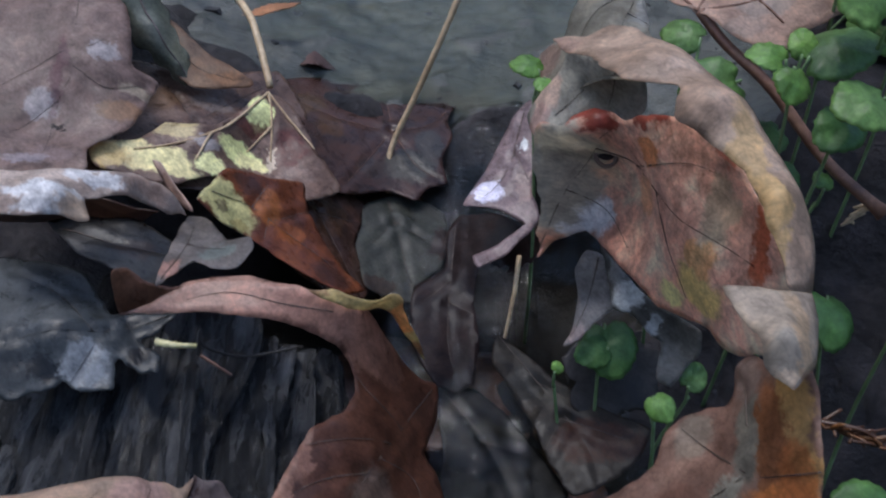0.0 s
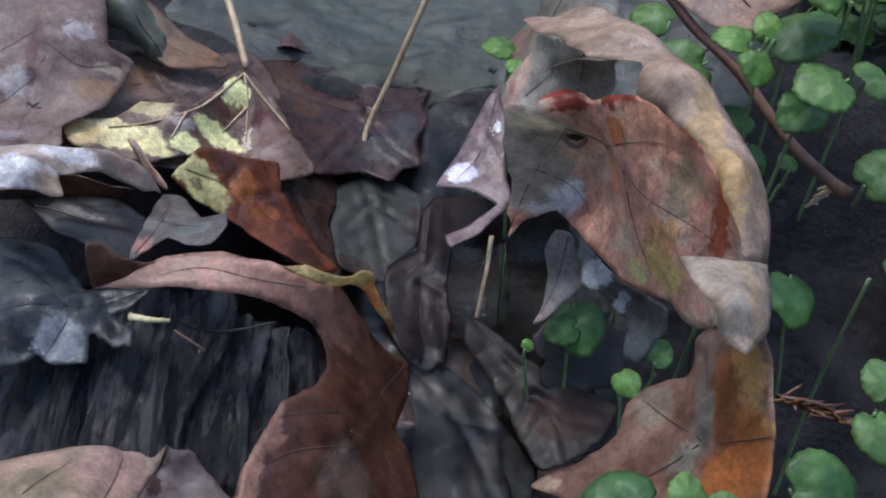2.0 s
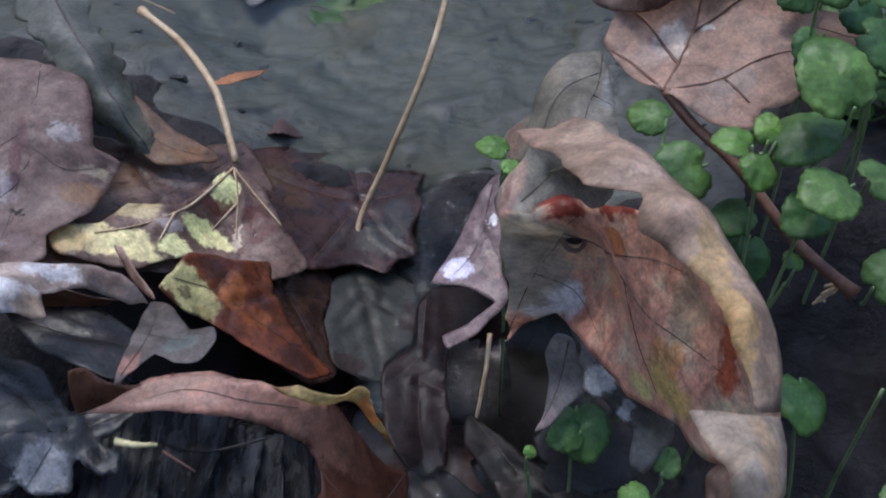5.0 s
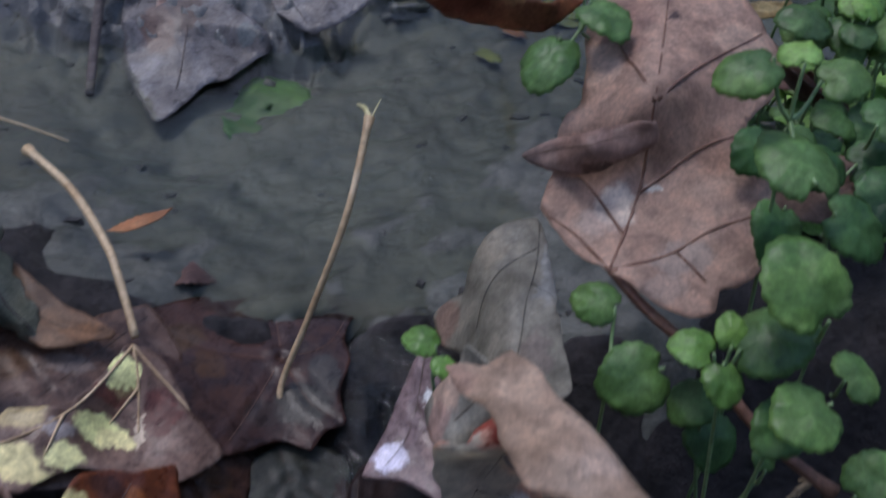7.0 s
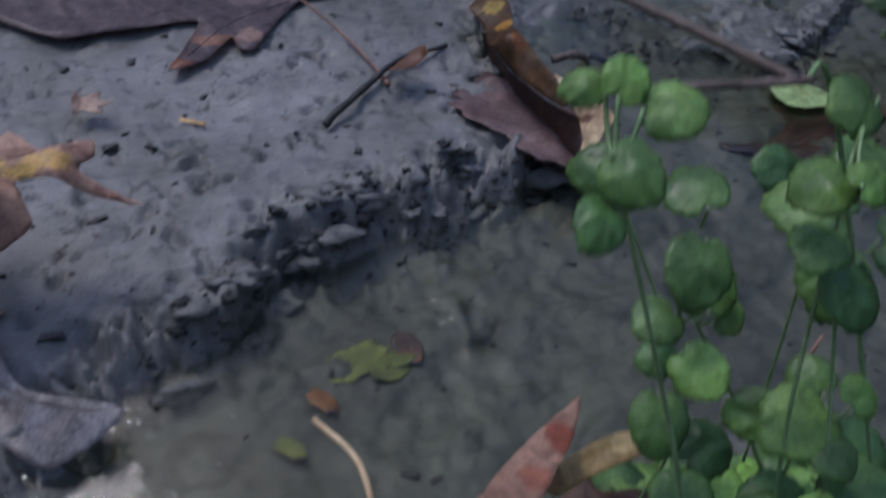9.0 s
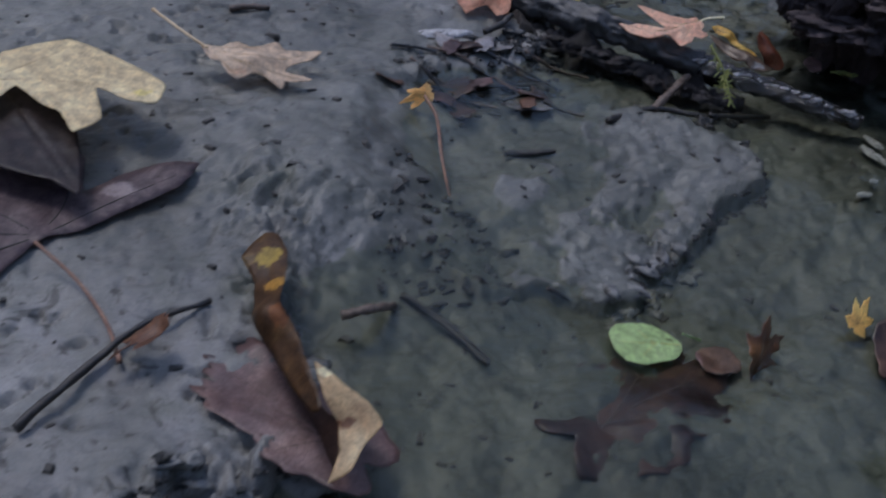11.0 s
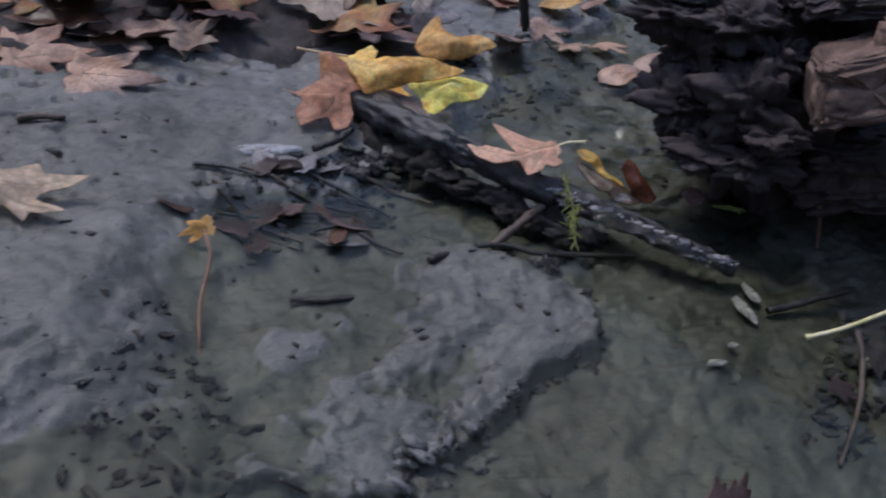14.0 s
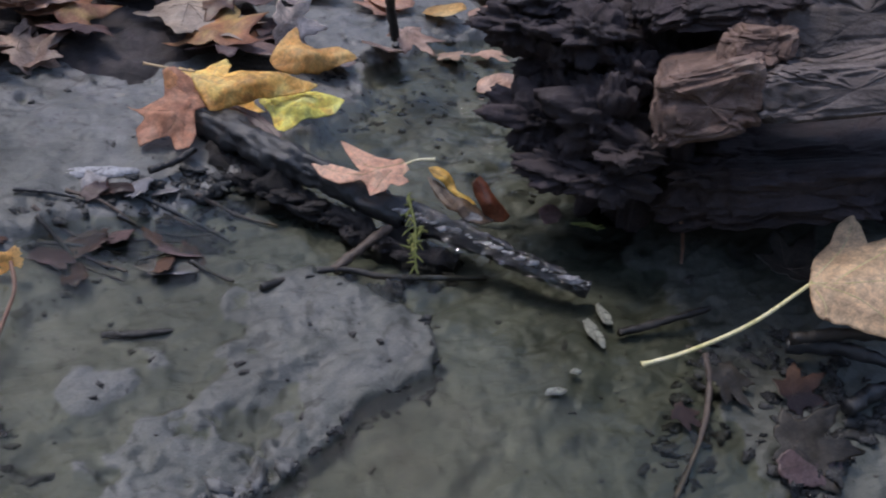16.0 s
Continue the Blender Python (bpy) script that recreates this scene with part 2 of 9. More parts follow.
TANSTEM = rough_material("tan_stalk", (0.36, 0.23, 0.12), (0.52, 0.38, 0.22), (0.66, 0.52, 0.34), 40.0, (0.35, 0.6), 0.0005)
PALESTEM = rough_material("pale_yellow_stalk", (0.50, 0.46, 0.18), (0.66, 0.60, 0.33), (0.72, 0.66, 0.45), 40.0, (0.35, 0.6), 0.0004)
GREENSTEM = rough_material("green_stem", (0.10, 0.18, 0.06), (0.17, 0.27, 0.11), (0.24, 0.34, 0.16), 40.0, (0.35, 0.55), 0.0004)
FOAM = rough_material("grey_foam", (0.16, 0.16, 0.17), (0.34, 0.34, 0.36), (0.55, 0.55, 0.57), 150.0, (0.2, 0.5), 0.003)
MOSS = rough_material("moss_green", (0.06, 0.075, 0.018), (0.13, 0.15, 0.036), (0.24, 0.24, 0.07), 60.0, (0.6, 0.9), 0.002)
PEBBLE = rough_material("dark_grit", (0.012, 0.011, 0.011), (0.03, 0.028, 0.027), (0.07, 0.065, 0.06), 60.0, (0.4, 0.8), 0.002)

L_TAN = leaf_material("leaf_tan", (0.247, 0.160, 0.135), (0.399, 0.291, 0.240), (0.494, 0.388, 0.330), spots=(0.62, 0.55, 0.51), spot_at=0.66)
L_PALE = leaf_material("leaf_pale_underside", (0.440, 0.343, 0.264), (0.563, 0.466, 0.378), (0.634, 0.546, 0.458), patch=14, spots=(0.30, 0.19, 0.12), vein=0.15)
L_GREYTAN = leaf_material("leaf_grey_tan", (0.217, 0.167, 0.155), (0.348, 0.283, 0.271), (0.493, 0.413, 0.403), spots=(0.5, 0.47, 0.45), spot_at=0.68)
L_BROWN = leaf_material("leaf_brown", (0.061, 0.029, 0.020), (0.116, 0.058, 0.038), (0.159, 0.087, 0.058), rough=0.35)
L_PINK = leaf_material("leaf_pink_brown", (0.240, 0.144, 0.111), (0.444, 0.294, 0.234), (0.624, 0.463, 0.390), rough=0.4, vein=0.25)
L_PLUM = leaf_material("leaf_dark_plum", (0.074, 0.043, 0.043), (0.135, 0.084, 0.080), (0.230, 0.162, 0.160), rough=0.42, spots=(0.36, 0.32, 0.32), spot_at=0.68)
L_WET = leaf_material("leaf_wet_dark", (0.025, 0.014, 0.013), (0.062, 0.035, 0.029), (0.107, 0.058, 0.040), rough=0.40)
L_WETGREY = leaf_material("leaf_wet_grey", (0.022, 0.019, 0.016), (0.045, 0.040, 0.034), (0.08, 0.073, 0.066), rough=0.45)
L_OCHRE = leaf_material("leaf_wet_ochre", (0.05, 0.026, 0.018), (0.12, 0.055, 0.026), (0.23, 0.105, 0.032), rough=0.33)
L_FROST = leaf_material("leaf_white_bloom", (0.303, 0.243, 0.223), (0.522, 0.458, 0.446), (0.797, 0.744, 0.743), patch=18, spots=(0.2, 0.12, 0.08))
L_OLIVE = leaf_material("leaf_grey_olive", (0.10, 0.115, 0.085), (0.17, 0.185, 0.145), (0.26, 0.27, 0.22))
L_ORANGE = leaf_material("leaf_orange", (0.42, 0.16, 0.055), (0.55, 0.24, 0.10), (0.66, 0.36, 0.18))
L_REDTAN = leaf_material("leaf_red_tan", (0.24, 0.085, 0.045), (0.36, 0.17, 0.09), (0.48, 0.33, 0.13), patch=16)
L_SALMON = leaf_material("leaf_salmon", (0.42, 0.22, 0.15), (0.56, 0.33, 0.23), (0.64, 0.42, 0.31), vein=0.15)
L_YELLOW = leaf_material("leaf_yellow", (0.648, 0.382, 0.138), (0.778, 0.530, 0.163), (0.800, 0.678, 0.250), spots=(0.52, 0.26, 0.09), spot_at=0.62)
L_GOLD = leaf_material("leaf_golden_tan", (0.52, 0.28, 0.10), (0.68, 0.43, 0.16), (0.76, 0.56, 0.26))
L_PEACH = leaf_material("leaf_peach", (0.40, 0.25, 0.20), (0.50, 0.34, 0.25), (0.60, 0.48, 0.20), patch=15)
L_GREEN = leaf_material("leaf_fresh_green", (0.080, 0.172, 0.046), (0.116, 0.233, 0.064), (0.170, 0.302, 0.096), patch=40, rough=0.42, vein=0.15)
L_BRIGHT = leaf_material("leaf_bright_green", (0.142, 0.305, 0.056), (0.200, 0.390, 0.082), (0.272, 0.470, 0.132), patch=40, rough=0.42, vein=0.15)
L_DEEP = leaf_material("leaf_deep_green", (0.047, 0.126, 0.036), (0.074, 0.176, 0.051), (0.115, 0.239, 0.072), patch=40, rough=0.42, vein=0.15)
L_SILT = leaf_material("leaf_silted", (0.043, 0.044, 0.039), (0.072, 0.075, 0.066), (0.106, 0.106, 0.098), patch=12, rough=0.42, spots=(0.07, 0.034, 0.026), spot_at=0.50)


# ---- height of the ground ----
def value_noise(x, y, seed):
    """Smooth lattice noise from -1 to 1."""
    xi, yi = np.floor(x).astype(np.int64), np.floor(y).astype(np.int64)
    fx, fy = x - xi, y - yi
    fx, fy = fx * fx * (3 - 2 * fx), fy * fy * (3 - 2 * fy)

    def corner(a, b):
        h = (a * 374761393 + b * 668265263 + seed * 974711) & 0x7FFFFFFF
        h = ((h ^ (h >> 13)) * 1274126177) & 0x7FFFFFFF
        return ((h ^ (h >> 16)) & 0xFFFF) / 32767.5 - 1

    low = corner(xi, yi) * (1 - fx) + corner(xi + 1, yi) * fx
    high = corner(xi, yi + 1) * (1 - fx) + corner(xi + 1, yi + 1) * fx
    return low * (1 - fy) + high * fy


def fbm(x, y, size, octaves=4, seed=1, gain=0.5):
    out, amp, f = 0, 1.0, 1.0 / size
    for o in range(octaves):
        out = out + amp * value_noise(x * f + 17.3 * o, y * f - 9.1 * o, seed + o)
        amp, f = amp * gain, f * 2.03
    return out


def bell(x, y, cx, cy, sx, sy):
    return np.exp(-0.5 * (((x - cx) / sx) ** 2 + ((y - cy) / sy) ** 2))


def step(v, a, b):
    t = np.clip((v - a) / (b - a), 0, 1)
    return t * t * (3 - 2 * t)


def inside(x, y, ring):
    """Signed distance to a closed outline, positive inside."""
    px, py = np.asarray(x, float), np.asarray(y, float)
    far, wind = np.full(px.shape, 1e9), np.zeros(px.shape, bool)
    for (ax, ay), (bx, by) in zip(ring, ring[1:] + ring[:1]):
        ex, ey = bx - ax, by - ay
        t = np.clip(((px - ax) * ex + (py - ay) * ey) / (ex * ex + ey * ey), 0, 1)
        far = np.minimum(far, (px - ax - t * ex) ** 2 + (py - ay - t * ey) ** 2)
        cross = ((ay > py) != (by > py)) & (px < ex * (py - ay) / (ey if abs(ey) > 1e-9 else 1e-9) + ax)
        wind ^= cross
    return np.where(wind, 1, -1) * np.sqrt(far)


def slope(x, y):
    """The stream's fall, flattening out far away."""
    near = -0.031 - 0.083 * 3 * np.tanh(x / 3) + 0.175 * 3.0 * np.tanh(y / 3.0)
    near = near - 0.018 * bell(x, y, 0.0, 0.69, 0.12, 0.09) - 0.027 * bell(x, y, 0.75, 1.13, 0.12, 0.10)
    near = near - 0.055 * step(-y - 0.25 * np.abs(x - 0.06), -0.53, -0.45) - 0.03 * step(-y, -0.40, -0.2)
    return near + 0.018 * bell(x, y, 1.03, 1.23, 0.10, 0.09)


FLAT = [(-0.8, 0.76), (-0.05, 0.74), (0.03, 0.72), (0.075, 0.762), (0.105, 0.803), (0.15, 0.803), (0.195, 0.826), (0.215, 0.857), (0.25, 0.873), (0.29, 0.896), (0.33, 0.909), (0.40, 0.95), (0.44, 1.0), (0.43, 1.08), (0.44, 1.14), (0.49, 1.18), (0.53, 1.20), (0.545, 1.29),
        (0.55, 1.36), (0.61, 1.43), (0.69, 1.43), (0.76, 1.47), (0.85, 1.58), (0.97, 1.76), (1.15, 1.9), (1.2, 3.0), (-0.8, 3.0)]
SLAB = [(0.50, 1.24), (0.58, 1.37), (0.72, 1.41), (0.847, 1.357), (0.912, 1.30), (0.908, 1.238), (0.868, 1.225), (0.838, 1.212), (0.815, 1.19), (0.79, 1.172), (0.765, 1.155), (0.723, 1.147), (0.718, 1.116), (0.67, 1.108), (0.634, 1.122), (0.57, 1.12), (0.52, 1.16)]


def ground_height(x, y, detail=True):
    x, y = np.asarray(x, float), np.asarray(y, float)
    wx, wy = x + 0.016 * fbm(x, y, 0.07, 4, 5), y + 0.016 * fbm(x, y, 0.07, 4, 15)
    soft = step(x, 0.40, 0.48) * step(y, 1.41, 1.36)
    flat = step(inside(wx, wy, FLAT) + 0.02 * soft, -0.005 - 0.035 * soft, 0.018 + 0.05 * soft)
    slab = step(inside(x + 0.005 * fbm(x, y, 0.025, 3, 7), y + 0.005 * fbm(x, y, 0.025, 3, 8), SLAB), -0.0012, 0.0022) * step(0.8 * (x - 0.75) - 0.6 * (y - 1.22), -0.24, 0.02)
    bank = 0.105 * bell(x, y, 0.42, 0.38, 0.15, 0.14) + 0.035 * bell(x, y, -0.14, 0.42, 0.1, 0.12)
    bank = bank + 0.026 * bell(x, y, 0.28, 0.88, 0.16, 0.10) * flat + 0.015 * bell(x, y, 0.47, 1.28, 0.12, 0.14) * flat
    z = slope(x, y) + bank - 0.015 + 0.016 * flat + 0.017 * slab * (1 - flat)
    z = z + 0.05 * step(x, 1.04, 1.4) * step(y, 0.9, 1.2)
    z = z - 0.022 * step(x, -0.05, 0.0) * step(x, 0.27, 0.21) * step(y, 0.50, 0.455)
    if detail:
        rim = inside(wx, wy, FLAT)
        edge = (1 - 0.8 * soft) * step(np.abs(rim - 0.012), 0.05, 0.0) * (0.3 + 0.7 * step(x, 0.46, 0.40)) * (0.5 + 0.5 * step(fbm(x, y, 0.12, 2, 53), -0.3, 0.3))
        fx, fy = 0.82 * x + 0.57 * y, 0.82 * y - 0.57 * x
        z = z + 0.0040 * fbm(x, y, 0.11, 4, 31) + (0.0022 - 0.0012 * flat) * fbm(x, y, 0.022, 4, 41, 0.6) + 0.0014 * flat * fbm(fx * 0.6, fy * 2.0, 0.035, 4, 45, 0.6)
        crumb = 1 - np.abs(fbm(x, y, 0.026, 5, 51, 0.66))
        z = z + edge * (0.026 * crumb - 0.019) + edge * 0.009 * fbm(fx * 2.2, fy, 0.03, 4, 55, 0.62) + edge * 0.007 * fbm(x, y, 0.013, 3, 58)
        z = z + (1 - flat) * 0.0035 * fbm(fx, fy * 3.2, 0.09, 4, 57)
        pits = step(fbm(x, y * 1.4, 0.017, 3, 61), 0.55, 0.85) * step(fbm(x, y, 0.13, 2, 71), -0.15, 0.3)
        z = z - 0.007 * pits * np.clip(flat + slab, 0, 1)
        z = z + 0.0022 * np.abs(fbm(x, y, 0.045, 4, 75)) * flat
        z = z - 0.005 * slab * step(fbm(x, y, 0.022, 4, 81), 0.3, 0.6) * step(y, 1.26, 1.19) + 0.002 * slab * fbm(x, y, 0.05, 3, 85)
        z = z + bell(x, y, 0.415, 1.20, 0.035, 0.035) * (0.014 * (1 - np.abs(fbm(fx * 0.7, fy * 1.8, 0.03, 4, 88, 0.6))) - 0.010)
        # Unseen banks far around and behind, added to block low sky light.
        far = np.hypot(x - 0.4, y - 1.0)
        z = z + 7.0 * step(far, 2.2, 13) + 0.5 * step(-y - 0.02 * fbm(x, y, 0.5, 3, 97), 0.4, 2.2) + 0.4 * step(far, 3, 12) * fbm(x, y, 4.0, 4, 91)
    return z


# ---- mesh helpers ----
def mesh_object(name, verts, faces, material, uv=None, smooth=True):
    me = bpy.data.meshes.new(name)
    me.from_pydata([tuple(map(float, v)) for v in verts], [], [tuple(map(int, f)) for f in faces])
    me.materials.append(material)
    if smooth:
        me.polygons.foreach_set("use_smooth", np.ones(len(me.polygons), bool))
    if uv is not None:
        layer = me.uv_layers.new(name="UVMap")
        idx = np.empty(len(me.loops), np.int32)
        me.loops.foreach_get("vertex_index", idx)
        layer.data.foreach_set("uv", np.asarray(uv, np.float32)[idx].ravel())
    me.update()
    return new(name, me)


def part(name, geo, material, parent, label="", thick=0.0, kind=""):
    """One mesh under a thing; geo is (verts, faces) or (verts, faces, uv) in world metres."""
    origin = parent.matrix_world.translation if parent.parent is None else parent.parent.location
    v = np.asarray(geo[0], float) - np.array(parent.location if parent.parent is None else parent.parent.location)
    ob = mesh_object(name, v, geo[1], material, geo[2] if len(geo) > 2 else None)
    ob.parent = parent
    if thick:
        s = ob.modifiers.new("thickness", "SOLIDIFY")
        s.thickness, s.offset = thick, 0.0
    return tagged(ob, label, kind=kind)


def thing(name, at, label, category, group="", kind=""):
    e = new(name)
    e.location = at
    e.empty_display_size = 0.01
    return tagged(e, label, category, group, kind)


def spline(points, n):
    """Catmull-Rom through the points, n samples."""
    p = np.array(points, float)
    if len(p) == 2:
        return p[0] + np.linspace(0, 1, n)[:, None] * (p[1] - p[0])
    p = np.vstack([2 * p[0] - p[1], p, 2 * p[-1] - p[-2]])
    s = np.linspace(0, len(p) - 3 - 1e-6, n)
    i = s.astype(int)
    t = (s - i)[:, None]
    a, b, c, d = p[i], p[i + 1], p[i + 2], p[i + 3]
    return 0.5 * (2 * b + (c - a) * t + (2 * a - 5 * b + 4 * c - d) * t * t + (3 * b - a - 3 * c + d) * t ** 3)


def tube(points, r0, r1, n=24, sides=7, lump=0.0, seed=1, flare=0.0):
    """A tapering round rod along a smooth curve, with closed ends."""
    c = spline(points, n)
    d = np.gradient(c, axis=0)
    d /= np.linalg.norm(d, axis=1)[:, None] + 1e-12
    ref = np.array([0.3, 0.2, 1.0]) if abs(d[:, 2]).mean() < 0.8 else np.array([1.0, 0.2, 0.1])
    u = np.cross(d, ref)
    u /= np.linalg.norm(u, axis=1)[:, None]
    w = np.cross(d, u)
    s = np.linspace(0, 1, n)
    r = r0 + (r1 - r0) * s + flare * np.exp(-((1 - s) / 0.03) ** 2)
    ang = np.linspace(0, 2 * np.pi, sides, endpoint=False)
    rr = r[:, None] * np.ones(sides)
    if lump:
        rr = rr * (1 + lump * fbm(s[:, None] * 14 + 0 * ang, np.cos(ang)[None] * 1.3 + np.sin(ang)[None] * 2.1 + 0 * rr, 1.0, 3, seed))
    v = (c[:, None] + rr[..., None] * (np.cos(ang)[None, :, None] * u[:, None] + np.sin(ang)[None, :, None] * w[:, None])).reshape(-1, 3)
    f = [(i * sides + j, i * sides + (j + 1) % sides, (i + 1) * sides + (j + 1) % sides, (i + 1) * sides + j) for i in range(n - 1) for j in range(sides)]
    f += [tuple(range(sides))[::-1], tuple((n - 1) * sides + j for j in range(sides))]
    return v, f


def join(*geos):
    v, f, k = [], [], 0
    for g in geos:
        v.append(np.asarray(g[0], float))
        f += [tuple(i + k for i in q) for q in g[1]]
        k += len(g[0])
    return np.vstack(v), f


def loft(curves, nu=48, nv=14, jag=0.0, ripple=0.0, seed=1):
    """A sheet through several edge curves; jag roughens its two free edges, ripple its surface."""
    rails = np.stack([spline(c, nu) for c in curves])
    rng = np.random.RandomState(seed)
    grid = np.stack([spline(rails[:, i], nv) for i in range(nu)])
    if jag:
        u = np.linspace(0, 1, nu)
        for side in (0, -1):
            inner = grid[:, 2 if side == 0 else -3].copy()
            saw = (np.abs(((u * (5 + seed % 4) + rng.rand()) % 1) - 0.5) * 2) ** 1.6 + 0.4 * np.abs(fbm(u, u * 0, 0.04, 3, seed))
            grid[:, side] += (jag * saw)[:, None] * (inner - grid[:, side]) * 2
            near = 1 if side == 0 else -2
            grid[:, near] = 0.5 * (grid[:, side] + inner)
        if jag > 0.5:
            lob = (np.abs(((u * (2 + seed % 2) + rng.rand()) % 1) - 0.5) * 2) ** 1.3
            out = np.abs(np.linspace(-1, 1, nv)) ** 1.2
            grid += ((jag - 0.5) * lob[:, None] * out[None])[..., None] * (grid[:, nv // 2:nv // 2 + 1] - grid)
    du, dv = np.gradient(grid, axis=0), np.gradient(grid, axis=1)
    nrm = np.cross(du, dv)
    nrm /= np.linalg.norm(nrm, axis=2)[..., None] + 1e-12
    length, width = np.linalg.norm(du, axis=2).mean() * nu, np.linalg.norm(dv, axis=2).mean() * nv
    uu, vv = np.meshgrid(np.linspace(0, length, nu), np.linspace(0, width, nv), indexing="ij")
    if ripple:
        grid = grid + nrm * (ripple * fbm(uu, vv, 0.03, 3, seed + 9))[..., None]
    f = [(i * nv + j, i * nv + j + 1, (i + 1) * nv + j + 1, (i + 1) * nv + j) for i in range(nu - 1) for j in range(nv - 1)]
    return grid.reshape(-1, 3), f, np.stack([uu, vv], -1).reshape(-1, 2)


LOBES = {
    "maple": [(0, 1.0, 0.56), (0.80, 0.88, 0.55), (-0.80, 0.88, 0.55), (1.75, 0.62, 0.6), (-1.75, 0.62, 0.6)],
    "plane": [(0, 1.0, 0.55), (0.55, 0.93, 0.5), (-0.55, 0.93, 0.5), (1.25, 0.66, 0.6), (-1.25, 0.66, 0.6), (2.1, 0.42, 0.5), (-2.1, 0.42, 0.5)],
    "sycamore": [(0, 1.0, 0.62), (0.85, 0.92, 0.55), (-0.85, 0.92, 0.55), (1.75, 0.62, 0.5), (-1.75, 0.62, 0.5)],
    "pinnate": [(0, 1.0, 0.26), (0.5, 0.80, 0.22), (-0.5, 0.80, 0.22), (1.05, 0.62, 0.24), (-1.05, 0.62, 0.24), (1.8, 0.35, 0.3), (-1.8, 0.35, 0.3)],
}


def outline(kind, th, rng):
    """Radius of a leaf's edge by the angle from its tip, for a leaf one unit long."""
    if kind == "oval":
        return 1.0 / np.sqrt((np.cos(th) / 1.0) ** 2 + (np.sin(th) / 0.62) ** 2) * (1 + 0.02 * np.cos(th * 26))
    if kind == "round":
        return 0.5 * (1 + 0.055 * (np.abs(np.sin(th * 8.5)) - 0.5) - 0.34 * np.exp(-((np.abs(th) - np.pi) / 0.30) ** 2) + 0.13 * np.exp(-(th / 0.42) ** 2))
    r = {"maple": 0.50, "sycamore": 0.52, "plane": 0.62, "pinnate": 0.2}[kind] * (0.62 + 0.38 * np.cos(th / 2) ** 2) * np.ones_like(th)
    for a, l, w in LOBES[kind]:
        l = l * (1 + 0.10 * (rng.rand() - 0.5))
        d = np.abs((th - a + np.pi) % (2 * np.pi) - np.pi)
        q = np.clip(1 - d / w, 0, 1)
        prof = q ** 1.0 if kind == "sycamore" else (q ** 0.7 if kind == "plane" else q ** 0.62 * (0.74 + 0.26 * q ** 2))
        tooth = 1 + (0.13 * (np.abs(((d / w * 2.6) % 1) - 0.5) * 2 - 0.5) * (q > 0.04) * (q < 0.9))
        r = np.maximum(r, l * ((0.24 if kind != "plane" else 0.5) + (0.76 if kind != "plane" else 0.5) * prof) * tooth * (q > 0))
    return r * (1 - 0.55 * np.exp(-((np.abs(th) - np.pi) / 0.55) ** 2))


